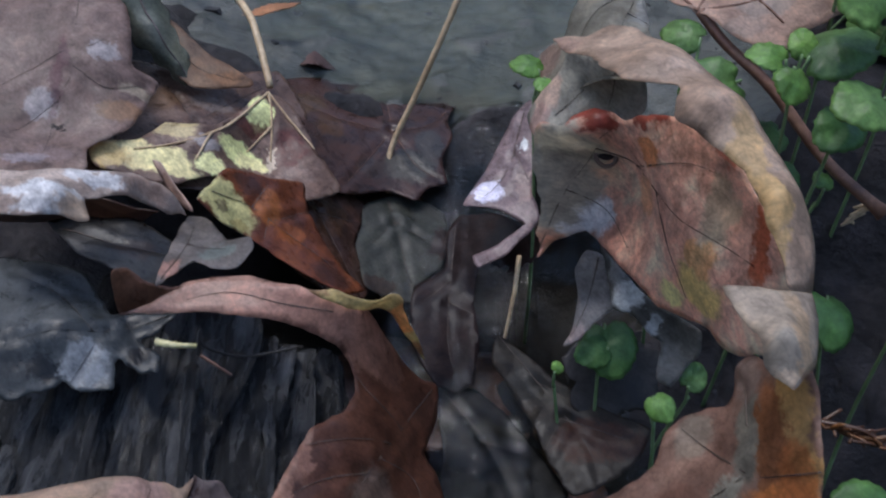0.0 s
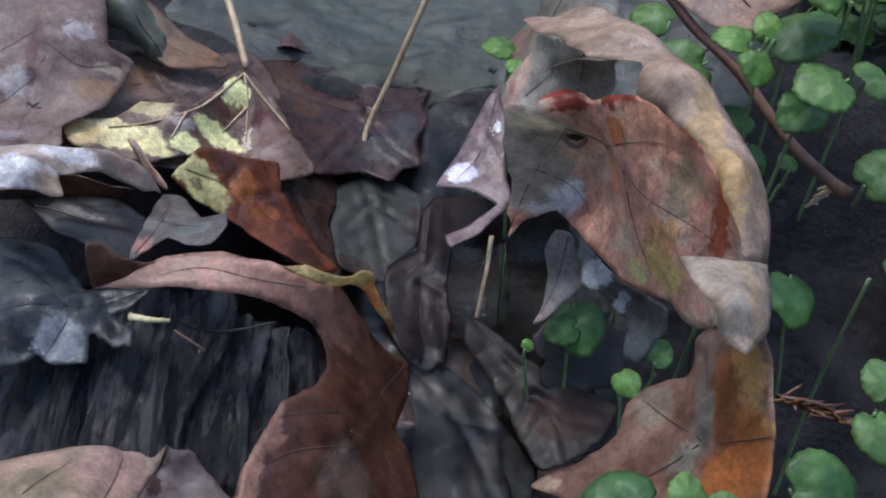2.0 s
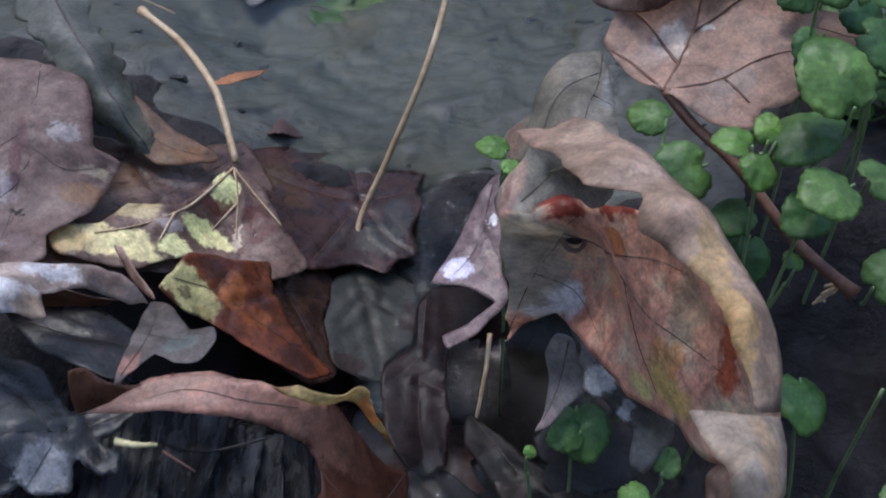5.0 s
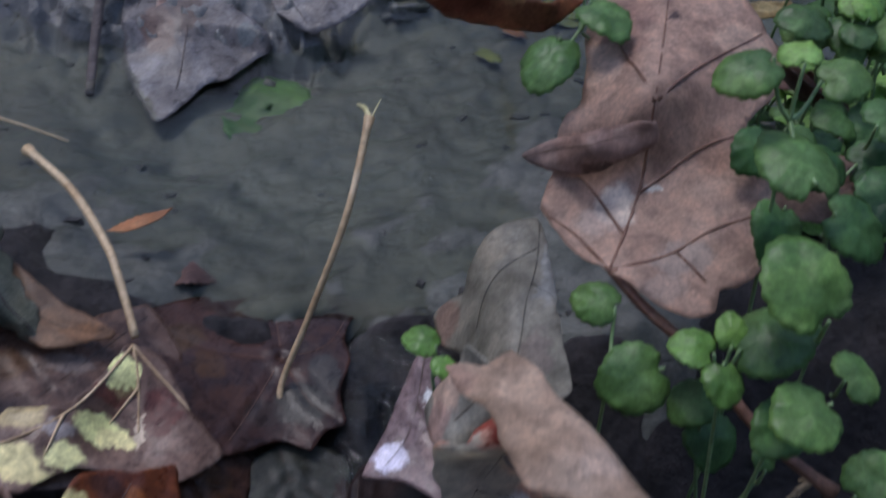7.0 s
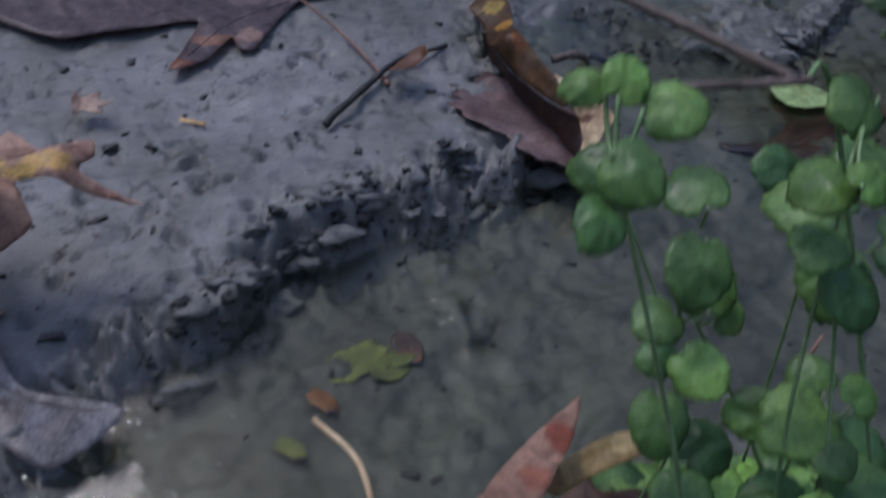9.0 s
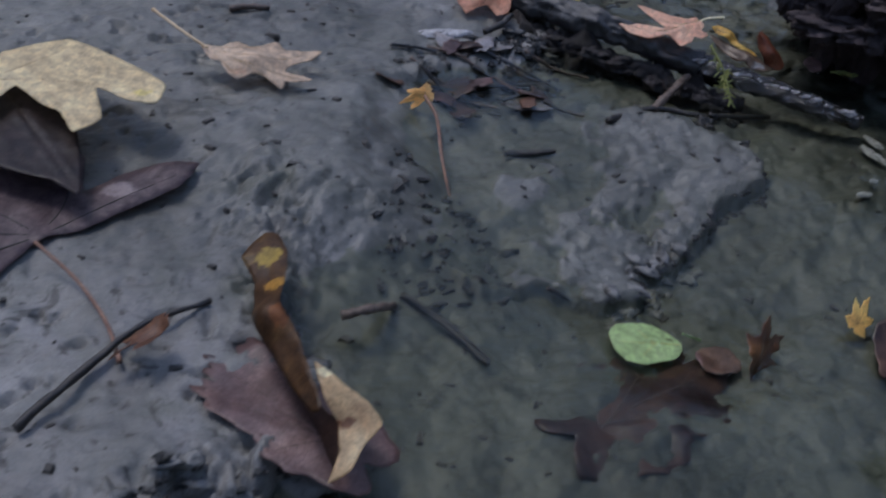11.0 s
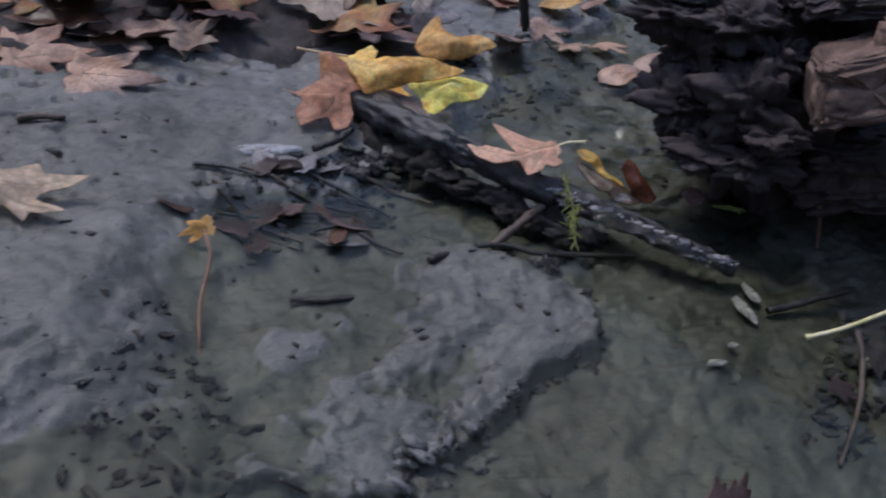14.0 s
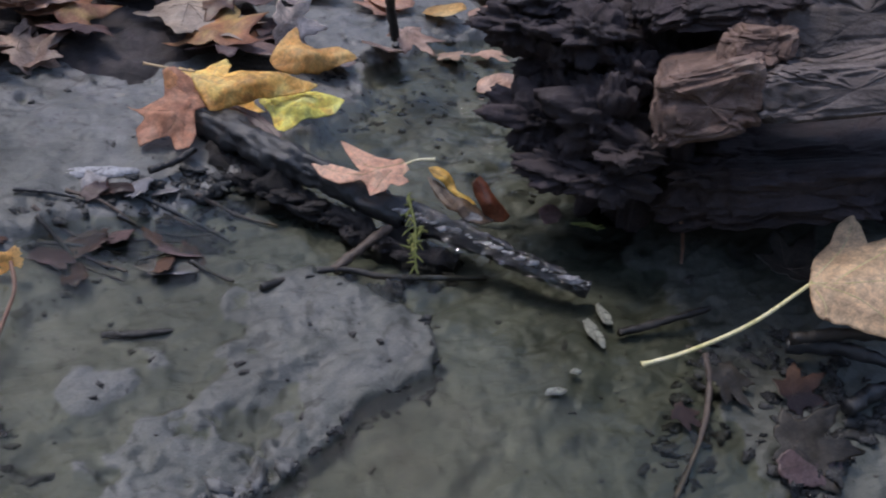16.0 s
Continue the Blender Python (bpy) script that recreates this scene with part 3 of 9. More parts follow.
def leaf(at, tip, side, kind, material, label, width=1.0, bend=0.0, curl=0.0, fold=0.0, cup=0.0, ripple=0.004, seed=1, stalk=(), stalk_r=0.0012, stalk_mat=None,
         vein_mat=None, veins=True, thick=0.0005, name="fallen_leaf", group="fallen leaves", category="leaf", droop=0.0, rings=9, spokes=108, trim=()):
    """A leaf: at is where the stalk meets the blade, tip its point, side any point of the blade's own right or left half (gives the plane)."""
    at, tip, side = (np.array(p, float) for p in (at, tip, side))
    rng = np.random.RandomState(seed)
    ay = tip - at
    size = np.linalg.norm(ay)
    ay /= size
    ax = side - at
    ax -= ax @ ay * ay
    ax /= np.linalg.norm(ax)
    az = np.cross(ax, ay)
    if az[2] < 0:
        ax, az = -ax, -az

    def shape(x, y):
        """Flat leaf metres to the world."""
        lift = ripple * fbm(x, y, 0.045, 3, seed) + fold * np.abs(x) + cup * (x * x + y * y) / size - droop * np.maximum(0, y) ** 2 / size
        if curl:
            k = curl / (size * width)
            x, lift = np.sin(x * k) / k * (1 - 0 * lift), lift + (1 - np.cos(x * k)) / k
        if bend:
            k = bend / size
            y, lift = np.sin(y * k) / k - np.sin(y * k) * lift, (1 - np.cos(y * k)) / k + lift * np.cos(y * k)
        return at + x[..., None] * ax + y[..., None] * ay + lift[..., None] * az

    th = np.linspace(-np.pi, np.pi, spokes, endpoint=False)
    r = outline(kind, th, rng) * (1 + 0.05 * fbm(th, th * 0, 0.2, 4, seed + 5))
    for a, w, k in trim:
        r = r * (1 - (1 - k) * np.exp(-(((th - a + np.pi) % (2 * np.pi) - np.pi) / w) ** 2))
    s = np.linspace(0.06, 1, rings) ** 0.9
    x = size * width * s[:, None] * (r * np.sin(th))[None]
    y = size * s[:, None] * (r * np.cos(th))[None]
    off = 0.55 * size if kind in ("oval",) else (0.42 * size if kind == "round" else 0.0)
    if off:
        y = y * (0.55 if kind == "oval" else 1.0) + off * (0.9 if kind == "oval" else 1.0)
    flat_v = np.stack([np.append(x.ravel(), 0), np.append(y.ravel(), off)], -1)
    v = shape(flat_v[:, 0], flat_v[:, 1])
    c = len(v) - 1
    f = [(c, (j + 1) % spokes, j) for j in range(spokes)]
    f += [(i * spokes + j, i * spokes + (j + 1) % spokes, (i + 1) * spokes + (j + 1) % spokes, (i + 1) * spokes + j) for i in range(rings - 1) for j in range(spokes)]
    e = thing(name, at, label, category, group)
    part("blade", (v, f, flat_v), material, e, thick=thick)
    if veins:
        axes = LOBES.get(kind, [(0, 1.0, 0.3)])
        for a, l, w in axes:
            if l < 0.5:
                continue
            a = a + 0.12 * (rng.rand() - 0.5)
            run = np.linspace(0, 0.9 * l, 14)
            sway = 0.02 * np.sin(run * 5 + rng.rand() * 6)
            line = shape(size * width * (run * np.sin(a) + sway * np.cos(a)), size * (run * np.cos(a) - sway * np.sin(a))) + az * 0.00035
            rods = [tube(line, size * 0.0042 * l, size * 0.0009, 14, 5)]
            for sgn in (-1, 1):
                for at_s in np.array([0.2, 0.36, 0.52, 0.68]) + 0.08 * (rng.rand(4) - 0.5):
                    q = np.linspace(0, 0.26 * (1.05 - at_s) * (1.5 if kind != "maple" else 1.1), 7)
                    turn = a + sgn * (0.78 - 1.2 * q)
                    bx = at_s * l * np.sin(a) + q * np.sin(turn)
                    by = at_s * l * np.cos(a) + q * np.cos(turn)
                    rods.append(tube(shape(size * width * bx, size * by) + az * 0.0003, size * 0.0014, size * 0.0004, 6, 4))
            part("vein", join(*rods), vein_mat or stalk_mat or TWIG, e)
    if len(stalk):
        part("stalk", tube([at, *stalk], stalk_r * 0.9, stalk_r, 26, 7, flare=stalk_r * 0.8), stalk_mat or TANSTEM, e)
    return e


def ribs(geo, nu, nv, material, parent, r=0.0007):
    """Raised midrib and side veins that follow a lofted blade."""
    g = np.asarray(geo[0]).reshape(nu, nv, 3)
    nrm = np.cross(np.gradient(g, axis=0), np.gradient(g, axis=1))
    nrm /= np.linalg.norm(nrm, axis=2)[..., None] + 1e-12
    nrm *= np.where(nrm[..., 2:] < 0, -1, 1)
    g = g + nrm * 0.0004
    mid = nv // 2
    part("midrib", tube(g[1:-1:3, mid], r * 1.3, r * 0.6, nu, 6), material, parent)
    if np.linalg.norm(g[:, -1] - g[:, 0], axis=1).mean() < 0.035:
        return
    rng = np.random.RandomState(int(abs(g[0, 0, 0]) * 1e4) % 9999)
    rods = []
    for sgn in (-1, 1):
        i = 4
        while i < nu - 9:
            n = 3 + rng.randint(min(mid - 3, 4))
            way = [g[min(nu - 1, i + int(q * (0.7 + 0.6 * rng.rand()))), mid + sgn * q] for q in range(0, n + 1)]
            rods.append(tube(way[::2] + way[-1:], r * 0.55, r * 0.2, 9, 5))
            i += 6 + rng.randint(7)
    part("vein", join(*rods), material, parent)


def sheet_leaf(curves, material, label, jag=0.5, ripple=0.002, seed=1, stalk=(), stalk_r=0.0012, stalk_mat=None, folds=(), name="curled_leaf", thick=0.0006, rib=True, rib_mat=None, nu=56, nv=16):
    """A curled dead leaf lofted over its edge curves; folds: further sheets (curves, material, part name, label)."""
    c = np.array(curves[len(curves) // 2], float)
    e = thing(name, c.mean(0), label, "leaf", "fallen leaves")
    geo = loft(curves, nu, nv, jag, ripple, seed)
    part("blade", geo, material, e, thick=thick)
    if rib:
        ribs(geo, nu, nv, rib_mat or TWIG, e, 0.0006)
    for k, (cs, m, nm, lb) in enumerate(folds):
        extra = loft(cs, nu, nv, jag, ripple, seed + 3 * k + 5)
        fold = part(nm, extra, m, e, lb, thick=thick)
        if nm in ("lower_blade", "lower_lobe", "upper_lobe"):
            ribs(extra, nu, nv, TWIG, fold, 0.0005)
    if len(stalk):
        part("stalk", tube(stalk, stalk_r, stalk_r * 1.15, 30, 8, flare=stalk_r * 0.6), stalk_mat or TANSTEM, e)
    return e


def rise(points, ring_h, x, y):
    """Smooth surface (thin plate) over scattered heights."""
    c = np.array(points, float)
    h = np.array(ring_h, float)

    def kernel(d2):
        return np.where(d2 > 1e-12, 0.5 * d2 * np.log(d2 + 1e-12), 0.0)

    n = len(c)
    a = np.zeros((n + 3, n + 3))
    a[:n, :n] = kernel(((c[:, None] - c[None]) ** 2).sum(-1)) + 2.0 * np.eye(n)
    a[:n, n], a[:n, n + 1:] = 1, c
    a[n:, :n] = a[:n, n:].T
    k = np.linalg.solve(a, np.append(h, (0, 0, 0)))
    q = np.stack([x, y], -1)
    return kernel(((q[:, None] - c[None]) ** 2).sum(-1)) @ k[:n] + k[n] + q @ k[n + 1:]


def cut_leaf(at, u, w, ring, material, label, bumps=(), veins=(), veins_on=True, vein_mat=None, vein_r=0.24, parent=None, part_name="blade", name="curled_leaf", stalk=(), stalk_r=0.0012, stalk_mat=None, ripple=0.7, jag=0.5, thick=0.0005, lie=False):
    """A leaf drawn in its own plane, in millimetres from at along u and w: ring is the edge (a third number lifts it off the plane), bumps lift inner places, veins are its ribs."""
    at, u, w = np.array(at), np.array(u), np.array(w)
    nrm = np.cross(u, w)
    ends = np.array([(p[0], p[1], p[2] if len(p) > 2 else 0.0) for p in ring], float)
    seed = int(abs(ends[:, 0].sum()) * 7) % 997
    n = len(ends)
    edge = []
    for i in range(n):
        a, b, c, d = ends[i - 1, :2], ends[i, :2], ends[(i + 1) % n, :2], ends[(i + 2) % n, :2]
        steps = max(2, int(np.hypot(*(c - b)) / 1.3))
        t = np.arange(steps)[:, None] / steps
        smooth = 0.5 * (2 * b + (c - a) * t + (2 * a - 5 * b + 4 * c - d) * t * t + (3 * b - a - 3 * c + d) * t ** 3)
        edge.append(0.5 * smooth + 0.5 * (b + (c - b) * t))
    edge = np.vstack(edge)
    edge = edge + jag * np.stack([fbm(edge[:, 0], edge[:, 1], 5.0, 3, seed + 1), fbm(edge[:, 0], edge[:, 1], 5.0, 3, seed + 2)], -1) * 0.8
    lo, hi = edge.min(0), edge.max(0)
    gap = max(1.6, (hi - lo).max() / 56)
    gx, gy = np.meshgrid(np.arange(lo[0], hi[0], gap), np.arange(lo[1], hi[1], gap), indexing="ij")
    gx, gy = (gx + 0.25 * gap * fbm(gx, gy, gap, 1, seed)).ravel(), gy.ravel()
    keep = inside(gx, gy, [tuple(p) for p in edge]) > 0.55 * gap
    pts = np.vstack([edge, np.stack([gx[keep], gy[keep]], -1)])
    m = len(edge)
    flat, _, faces, _, _, _ = delaunay_2d_cdt([Vector(p) for p in pts], [(i, (i + 1) % m) for i in range(m)], [], 1, 1e-5)
    xy = np.array([tuple(p) for p in flat])
    marks = [tuple(p) for p in ends[:, :2]] + [tuple(p[:2]) for p in bumps]
    lifts = list(ends[:, 2]) + [p[2] if len(p) > 2 else 0.0 for p in bumps]
    lines = [spline([(*p, 0.0) for p in v], 24)[:, :2] for v in veins]

    def height(x, y, groove=True):
        z = rise(marks, lifts, x, y) + ripple * fbm(x, y, 22.0, 3, seed + 4) + 0.25 * fbm(x, y, 6.0, 2, seed + 6)
        for line in lines if groove else ():
            d = np.sqrt(((np.stack([x, y], -1)[:, None] - line[None]) ** 2).sum(-1)).min(1)
            z = z - 0.5 * np.exp(-(d / 1.3) ** 2) + 0.5 * np.exp(-((d - 4.5) / 2.5) ** 2)
        return z

    def world(x, y, up=0.0):
        p = at + (x[:, None] * u + y[:, None] * w + (height(x, y, up == 0.0) + up)[:, None] * nrm) / 1000.0
        if lie:
            p[:, 2] = np.maximum(p[:, 2], ground_height(p[:, 0], p[:, 1], False) + 0.006 + up / 1000.0)
        return p

    e = parent or thing(name, at, label, "leaf", "fallen leaves")
    blade = part(part_name, (world(xy[:, 0], xy[:, 1]), [tuple(f) for f in faces], xy / 1000.0), material, e, label if parent else "", thick=thick)
    if veins_on:
        for line in lines:
            rod = tube(world(line[::3, 0], line[::3, 1], 0.45), vein_r * 0.001, vein_r * 0.0004, 20, 5)
            part("vein", rod, vein_mat or TWIG, blade if parent else e)
    if len(stalk):
        part("stalk", tube(stalk, stalk_r, stalk_r * 1.15, 30, 8, flare=stalk_r * 0.6), stalk_mat or TANSTEM, e)
    return e


def twig(points, r0, r1, material, label, name="twig", lump=0.25, seed=1, side=()):
    at = np.array(points[0], float)
    geo = [tube(points, r0, r1, 40, 9, lump, seed)] + [tube(p, r1 * 0.8, r1 * 0.4, 14, 6, lump, seed + 3) for p in side]
    e = thing(name, at, label, name.replace("_", " "), "twigs")
    part("rod", geo[0], material, e)
    for g in geo[1:]:
        part("side_shoot", g, material, e)
    return e


# ---- ground and water ----
def graded(a, b, fine, far):
    mid = np.arange(a, b, fine)
    grow = fine * 1.18 ** np.arange(1, 200)
    out = np.cumsum(grow)
    out = out[out < far]
    return np.concatenate([(a - out)[::-1], mid, mid[-1] + out])


def grid_sheet(xs, ys, height):
    x, y = np.meshgrid(xs, ys, indexing="ij")
    z = height(x, y)
    nx, ny = x.shape
    i, j = np.meshgrid(np.arange(nx - 1), np.arange(ny - 1), indexing="ij")
    q = np.stack([i * ny + j, (i + 1) * ny + j, (i + 1) * ny + j + 1, i * ny + j + 1], -1).reshape(-1, 4)
    return np.stack([x, y, z], -1).reshape(-1, 3), q


def big_mesh(name, v, q, material):
    me = bpy.data.meshes.new(name)
    me.vertices.add(len(v))
    me.vertices.foreach_set("co", np.asarray(v, np.float32).ravel())
    me.loops.add(q.size)
    me.loops.foreach_set("vertex_index", q.astype(np.int32).ravel())
    me.polygons.add(len(q))
    me.polygons.foreach_set("loop_start", np.arange(0, q.size, 4, dtype=np.int32))
    me.materials.append(material)
    me.polygons.foreach_set("use_smooth", np.ones(len(q), bool))
    me.update(calc_edges=True)
    me.validate()
    return new(name, me)


sheet = grid_sheet(graded(-0.3, 1.4, 0.0027, 60), graded(0.1, 1.9, 0.0027, 60), ground_height)
ground = big_mesh("ground", *sheet, MUD)
gx, gy = sheet[0][:, 0], sheet[0][:, 1]
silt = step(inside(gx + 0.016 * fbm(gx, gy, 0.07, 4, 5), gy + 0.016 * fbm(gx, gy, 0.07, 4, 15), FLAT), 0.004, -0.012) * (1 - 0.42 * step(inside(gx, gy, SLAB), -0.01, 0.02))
# Pool's lit surface put into the bed colour; left flat toned darker.
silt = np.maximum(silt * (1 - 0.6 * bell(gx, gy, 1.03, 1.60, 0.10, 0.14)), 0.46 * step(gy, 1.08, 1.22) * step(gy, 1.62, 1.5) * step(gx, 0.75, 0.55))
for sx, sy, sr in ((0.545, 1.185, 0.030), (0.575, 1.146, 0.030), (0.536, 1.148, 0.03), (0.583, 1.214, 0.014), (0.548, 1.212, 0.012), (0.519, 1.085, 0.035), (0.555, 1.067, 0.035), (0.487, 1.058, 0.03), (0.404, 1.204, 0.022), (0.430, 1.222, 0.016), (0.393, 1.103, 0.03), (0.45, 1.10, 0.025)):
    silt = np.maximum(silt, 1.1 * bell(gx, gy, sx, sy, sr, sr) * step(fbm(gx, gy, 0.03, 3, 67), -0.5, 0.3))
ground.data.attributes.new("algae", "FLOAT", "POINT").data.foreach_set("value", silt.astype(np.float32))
tagged(ground, "grey wet streamside mud with pits and eroded edges", "mud", kind="structure")


RIFFLE = ((0.311, 0.825), (1.06, 1.60))


def water_height(x, y):
    riffle = 1.6 * bell(x, y, *RIFFLE[0], 0.016, 0.032)
    return slope(x, y) - 0.0035 + 0.0006 * fbm(x, y, 0.05, 2, 201) + 0.007 * riffle * fbm(x * 1.4, y, 0.020, 3, 205) + 0.012 * bell(x, y, *RIFFLE[1], 0.07, 0.12) * fbm(x * 0.5, y, 0.016, 2, 205)


water = big_mesh("water", *grid_sheet(np.arange(-0.4, 1.5, 0.005), np.arange(0.1, 2.3, 0.005), water_height), WATER)
tagged(water, "shallow clear stream water over grey mud", "water", kind="structure")


def below(x, y):
    return float(ground_height(np.array([x]), np.array([y]))[0])


# ---- peat bank, rotten log and stump ----
def patch(name, xs, ys, height, material, label, category):
    ob = big_mesh(name, *grid_sheet(xs, ys, height), material)
    return tagged(ob, label, category, kind="structure")


def peat_height(x, y):
    m = step(inside(x + 0.02 * fbm(x, y, 0.06, 3, 301), y + 0.02 * fbm(x, y, 0.06, 3, 311), [(0.20, -0.1), (0.225, 0.25), (0.21, 0.40), (0.26, 0.52), (0.34, 0.62), (0.60, 0.66), (0.8, 0.1)]), -0.02, 0.02)
    return ground_height(x, y) - 0.012 + 0.022 * m + 0.006 * m * fbm(x, y, 0.025, 4, 321)


patch("peat_bank", np.arange(0.12, 0.80, 0.005), np.arange(-0.1, 0.72, 0.005), peat_height, DARKPEAT, "black crumbly peat bank under green herbs", "soil")



def mould_height(x, y):
    m = step(inside(x + 0.02 * fbm(x, y, 0.06, 3, 331), y + 0.02 * fbm(x, y, 0.06, 3, 341), [(-0.5, -0.09), (-0.5, 0.62), (-0.15, 0.60), (-0.04, 0.53), (0.06, 0.505), (0.14, 0.515), (0.22, 0.50), (0.24, -0.09)]), -0.012, 0.012)
    return ground_height(x, y) - 0.012 + 0.020 * m + 0.005 * m * fbm(x, y, 0.03, 4, 351)


# Mould coloured blacker to carry the shade in the leaf pile's hollows.
patch("leaf_mould", np.arange(-0.6, 0.28, 0.005), np.arange(-0.1, 0.66, 0.005), mould_height, DARKPEAT, "sodden leaf mould under the leaf pile, blackened for shaded hollows", "soil")

old_log = thing("rotten_log", (-0.12, 0.2, 0.0), "dark wet rotten log with long splintered grain", "log")
run, turn = np.meshgrid(np.linspace(0, 1, 150), np.linspace(0, 2 * np.pi, 260, endpoint=False), indexing="ij")
ridge = np.abs(fbm(turn * 5.2 + 0.5 * fbm(run * 4, turn, 1.0, 3, 361), run * 2.2, 1.0, 5, 363, 0.62))
girth = (0.093 + 0.02 * run) * (1 - 0.10 * ridge + 0.05 * fbm(run * 6, np.cos(turn) * 2, 1.0, 3, 367)) * (1 - 0.5 * step(run, 0.05, 0.0))
axis = np.stack([-0.062 + 0.012 * run, 0.372 - 0.5 * run + 0.02 * fbm(turn * 3, run * 0, 1.0, 3, 369) * step(run, 0.12, 0.0), -0.034 - 0.03 * run], -1)
bark = axis + girth[..., None] * np.stack([np.cos(turn), 0 * turn, np.sin(turn)], -1)
quads = [(i * 260 + j, i * 260 + (j + 1) % 260, (i + 1) * 260 + (j + 1) % 260, (i + 1) * 260 + j) for i in range(149) for j in range(260)] + [tuple(range(260))[::-1]]
part("trunk", (bark.reshape(-1, 3), quads), WETWOOD, old_log)
for k in range(26):
    rng = np.random.RandomState(400 + k)
    a = 0.35 + 1.9 * rng.rand()
    y0, r = 0.16 + 0.17 * rng.rand(), 0.104 + 0.006 * rng.rand()
    x0, z0 = -0.060 + (r - 0.014) * math.cos(a), -0.038 + (r - 0.014) * math.sin(a)
    ln = 0.04 + 0.07 * rng.rand()
    part("splinter", tube([(x0, y0, z0), (x0 + 0.004, y0 - ln / 2, z0 + 0.004), (x0 + 0.006, y0 - ln, z0 - 0.006)], 0.002 + 0.003 * rng.rand(), 0.001, 12, 6, 0.4, k), WETWOOD, old_log)

stump = thing("rotten_stump", (1.2, 1.35, 0.2), "crumbling rotten stump, black peaty core and red wood", "stump")


def mottle(d, size, octaves, seed, gain):
    """Noise over a ball's directions, with no poles."""
    x, y, z = 2 * d[..., 0], 2 * d[..., 1], 2 * d[..., 2]
    return (fbm(x + 0.3 * z, y, size, octaves, seed, gain) + fbm(y + 5.0, z + 0.3 * x, size, octaves, seed + 7, gain) + fbm(z + 9.0, x + 0.3 * y, size, octaves, seed + 13, gain)) / 1.7


def lump(c, r, seed, rough=0.3, n=40, squash=(1, 1, 1)):
    """A craggy mass."""
    u, v = np.meshgrid(np.linspace(0, np.pi, n), np.linspace(0, 2 * np.pi, 2 * n, endpoint=False), indexing="ij")
    d = np.stack([np.sin(u) * np.cos(v), np.sin(u) * np.sin(v), np.cos(u)], -1)
    k = 1 + rough * mottle(d, 0.9, 6, seed, 0.62)
    p = np.array(c) + d * k[..., None] * r * np.array(squash)
    m = 2 * n
    f = [(i * m + j, (i + 1) * m + j, (i + 1) * m + (j + 1) % m, i * m + (j + 1) % m) for i in range(n - 1) for j in range(m)]
    return p.reshape(-1, 3), f


def block(c, ax, ay, az, seed, rough=0.12, n=36, power=0.45):
    """A broken block with worn faces along three half-axes."""
    u, v = np.meshgrid(np.linspace(0, np.pi, n), np.linspace(0, 2 * np.pi, 2 * n, endpoint=False), indexing="ij")
    d = np.stack([np.sin(u) * np.cos(v), np.sin(u) * np.sin(v), np.cos(u)], -1)
    b = np.sign(d) * np.abs(d) ** power
    k = 1 + rough * mottle(d, 0.8, 5, seed, 0.6)
    b = b * k[..., None]
    p = np.array(c) + b[..., :1] * np.array(ax) + b[..., 1:2] * np.array(ay) + b[..., 2:] * np.array(az)
    out = (p - np.array(c)) / np.linalg.norm(p - np.array(c), axis=-1)[..., None]
    crack = fbm(p[..., 0] + 0.5 * p[..., 1], 2.6 * p[..., 2] + 0.4 * p[..., 1], 0.035, 5, seed + 3, 0.62)
    p = p + out * (0.0045 * crack - 0.003 * np.abs(crack))[..., None]
    m = 2 * n
    f = [(i * m + j, (i + 1) * m + j, (i + 1) * m + (j + 1) % m, i * m + (j + 1) % m) for i in range(n - 1) for j in range(m)]
    return p.reshape(-1, 3), f


def wood_block(corners, depth, seed, rough, power=0.4):
    """A block whose front face spans three corners: foot left, foot right, top left."""
    bl, br, tl = (np.array(q) for q in corners)
    ax, ay = (br - bl) / 2, (tl - bl) / 2
    back = np.array([0.45, 0.85, -0.1]) * depth / 2
    return block(bl + ax + ay + back, ax, ay, back, seed, rough, 90, power)


# The two right-hand lumps are dark backing for the shaded void.
part("core", join(lump((1.2214, 1.5405, 0.2619), 0.145, 11, 0.42, 110, (0.75, 0.7, 1.25)), lump((1.4340, 1.5434, 0.0988), 0.15, 14, 0.35, 70), lump((1.5595, 1.4980, 0.1413), 0.17, 17, 0.35, 60)), ROT, stump)
part("broken_wood", wood_block(((1.0823, 1.2899, 0.2649), (1.1686, 1.2755, 0.2953), (1.0800, 1.3048, 0.3232)), 0.12, 9, 0.06, 0.3), ROTWOOD, stump, "red-brown broken end of rotten wood")
part("wood_shelf", wood_block(((1.1631, 1.2787, 0.2939), (1.3142, 1.2488, 0.3240), (1.1648, 1.2969, 0.3408)), 0.12, 10, 0.08, 0.35), GREYWOOD, stump, "grey weathered wood")
part("wood_knob", wood_block(((1.1380, 1.3102, 0.3298), (1.1938, 1.3016, 0.3392), (1.1480, 1.3265, 0.3584)), 0.06, 12, 0.16, 0.5), ROTWOOD, stump, "splintered pale wood knob")
part("upper_wood", wood_block(((1.2015, 1.3180, 0.3291), (1.3253, 1.2787, 0.3535), (1.2036, 1.3536, 0.4075)), 0.10, 13, 0.10, 0.35), GREYWOOD, stump, "grey-pink weathered upper wood")
part("upper_wood", wood_block(((1.1107, 1.3988, 0.3322), (1.2061, 1.3283, 0.3682), (1.1198, 1.4324, 0.3836)), 0.10, 18, 0.25, 0.5), ROT, stump, "dark purple-brown rotten wood")
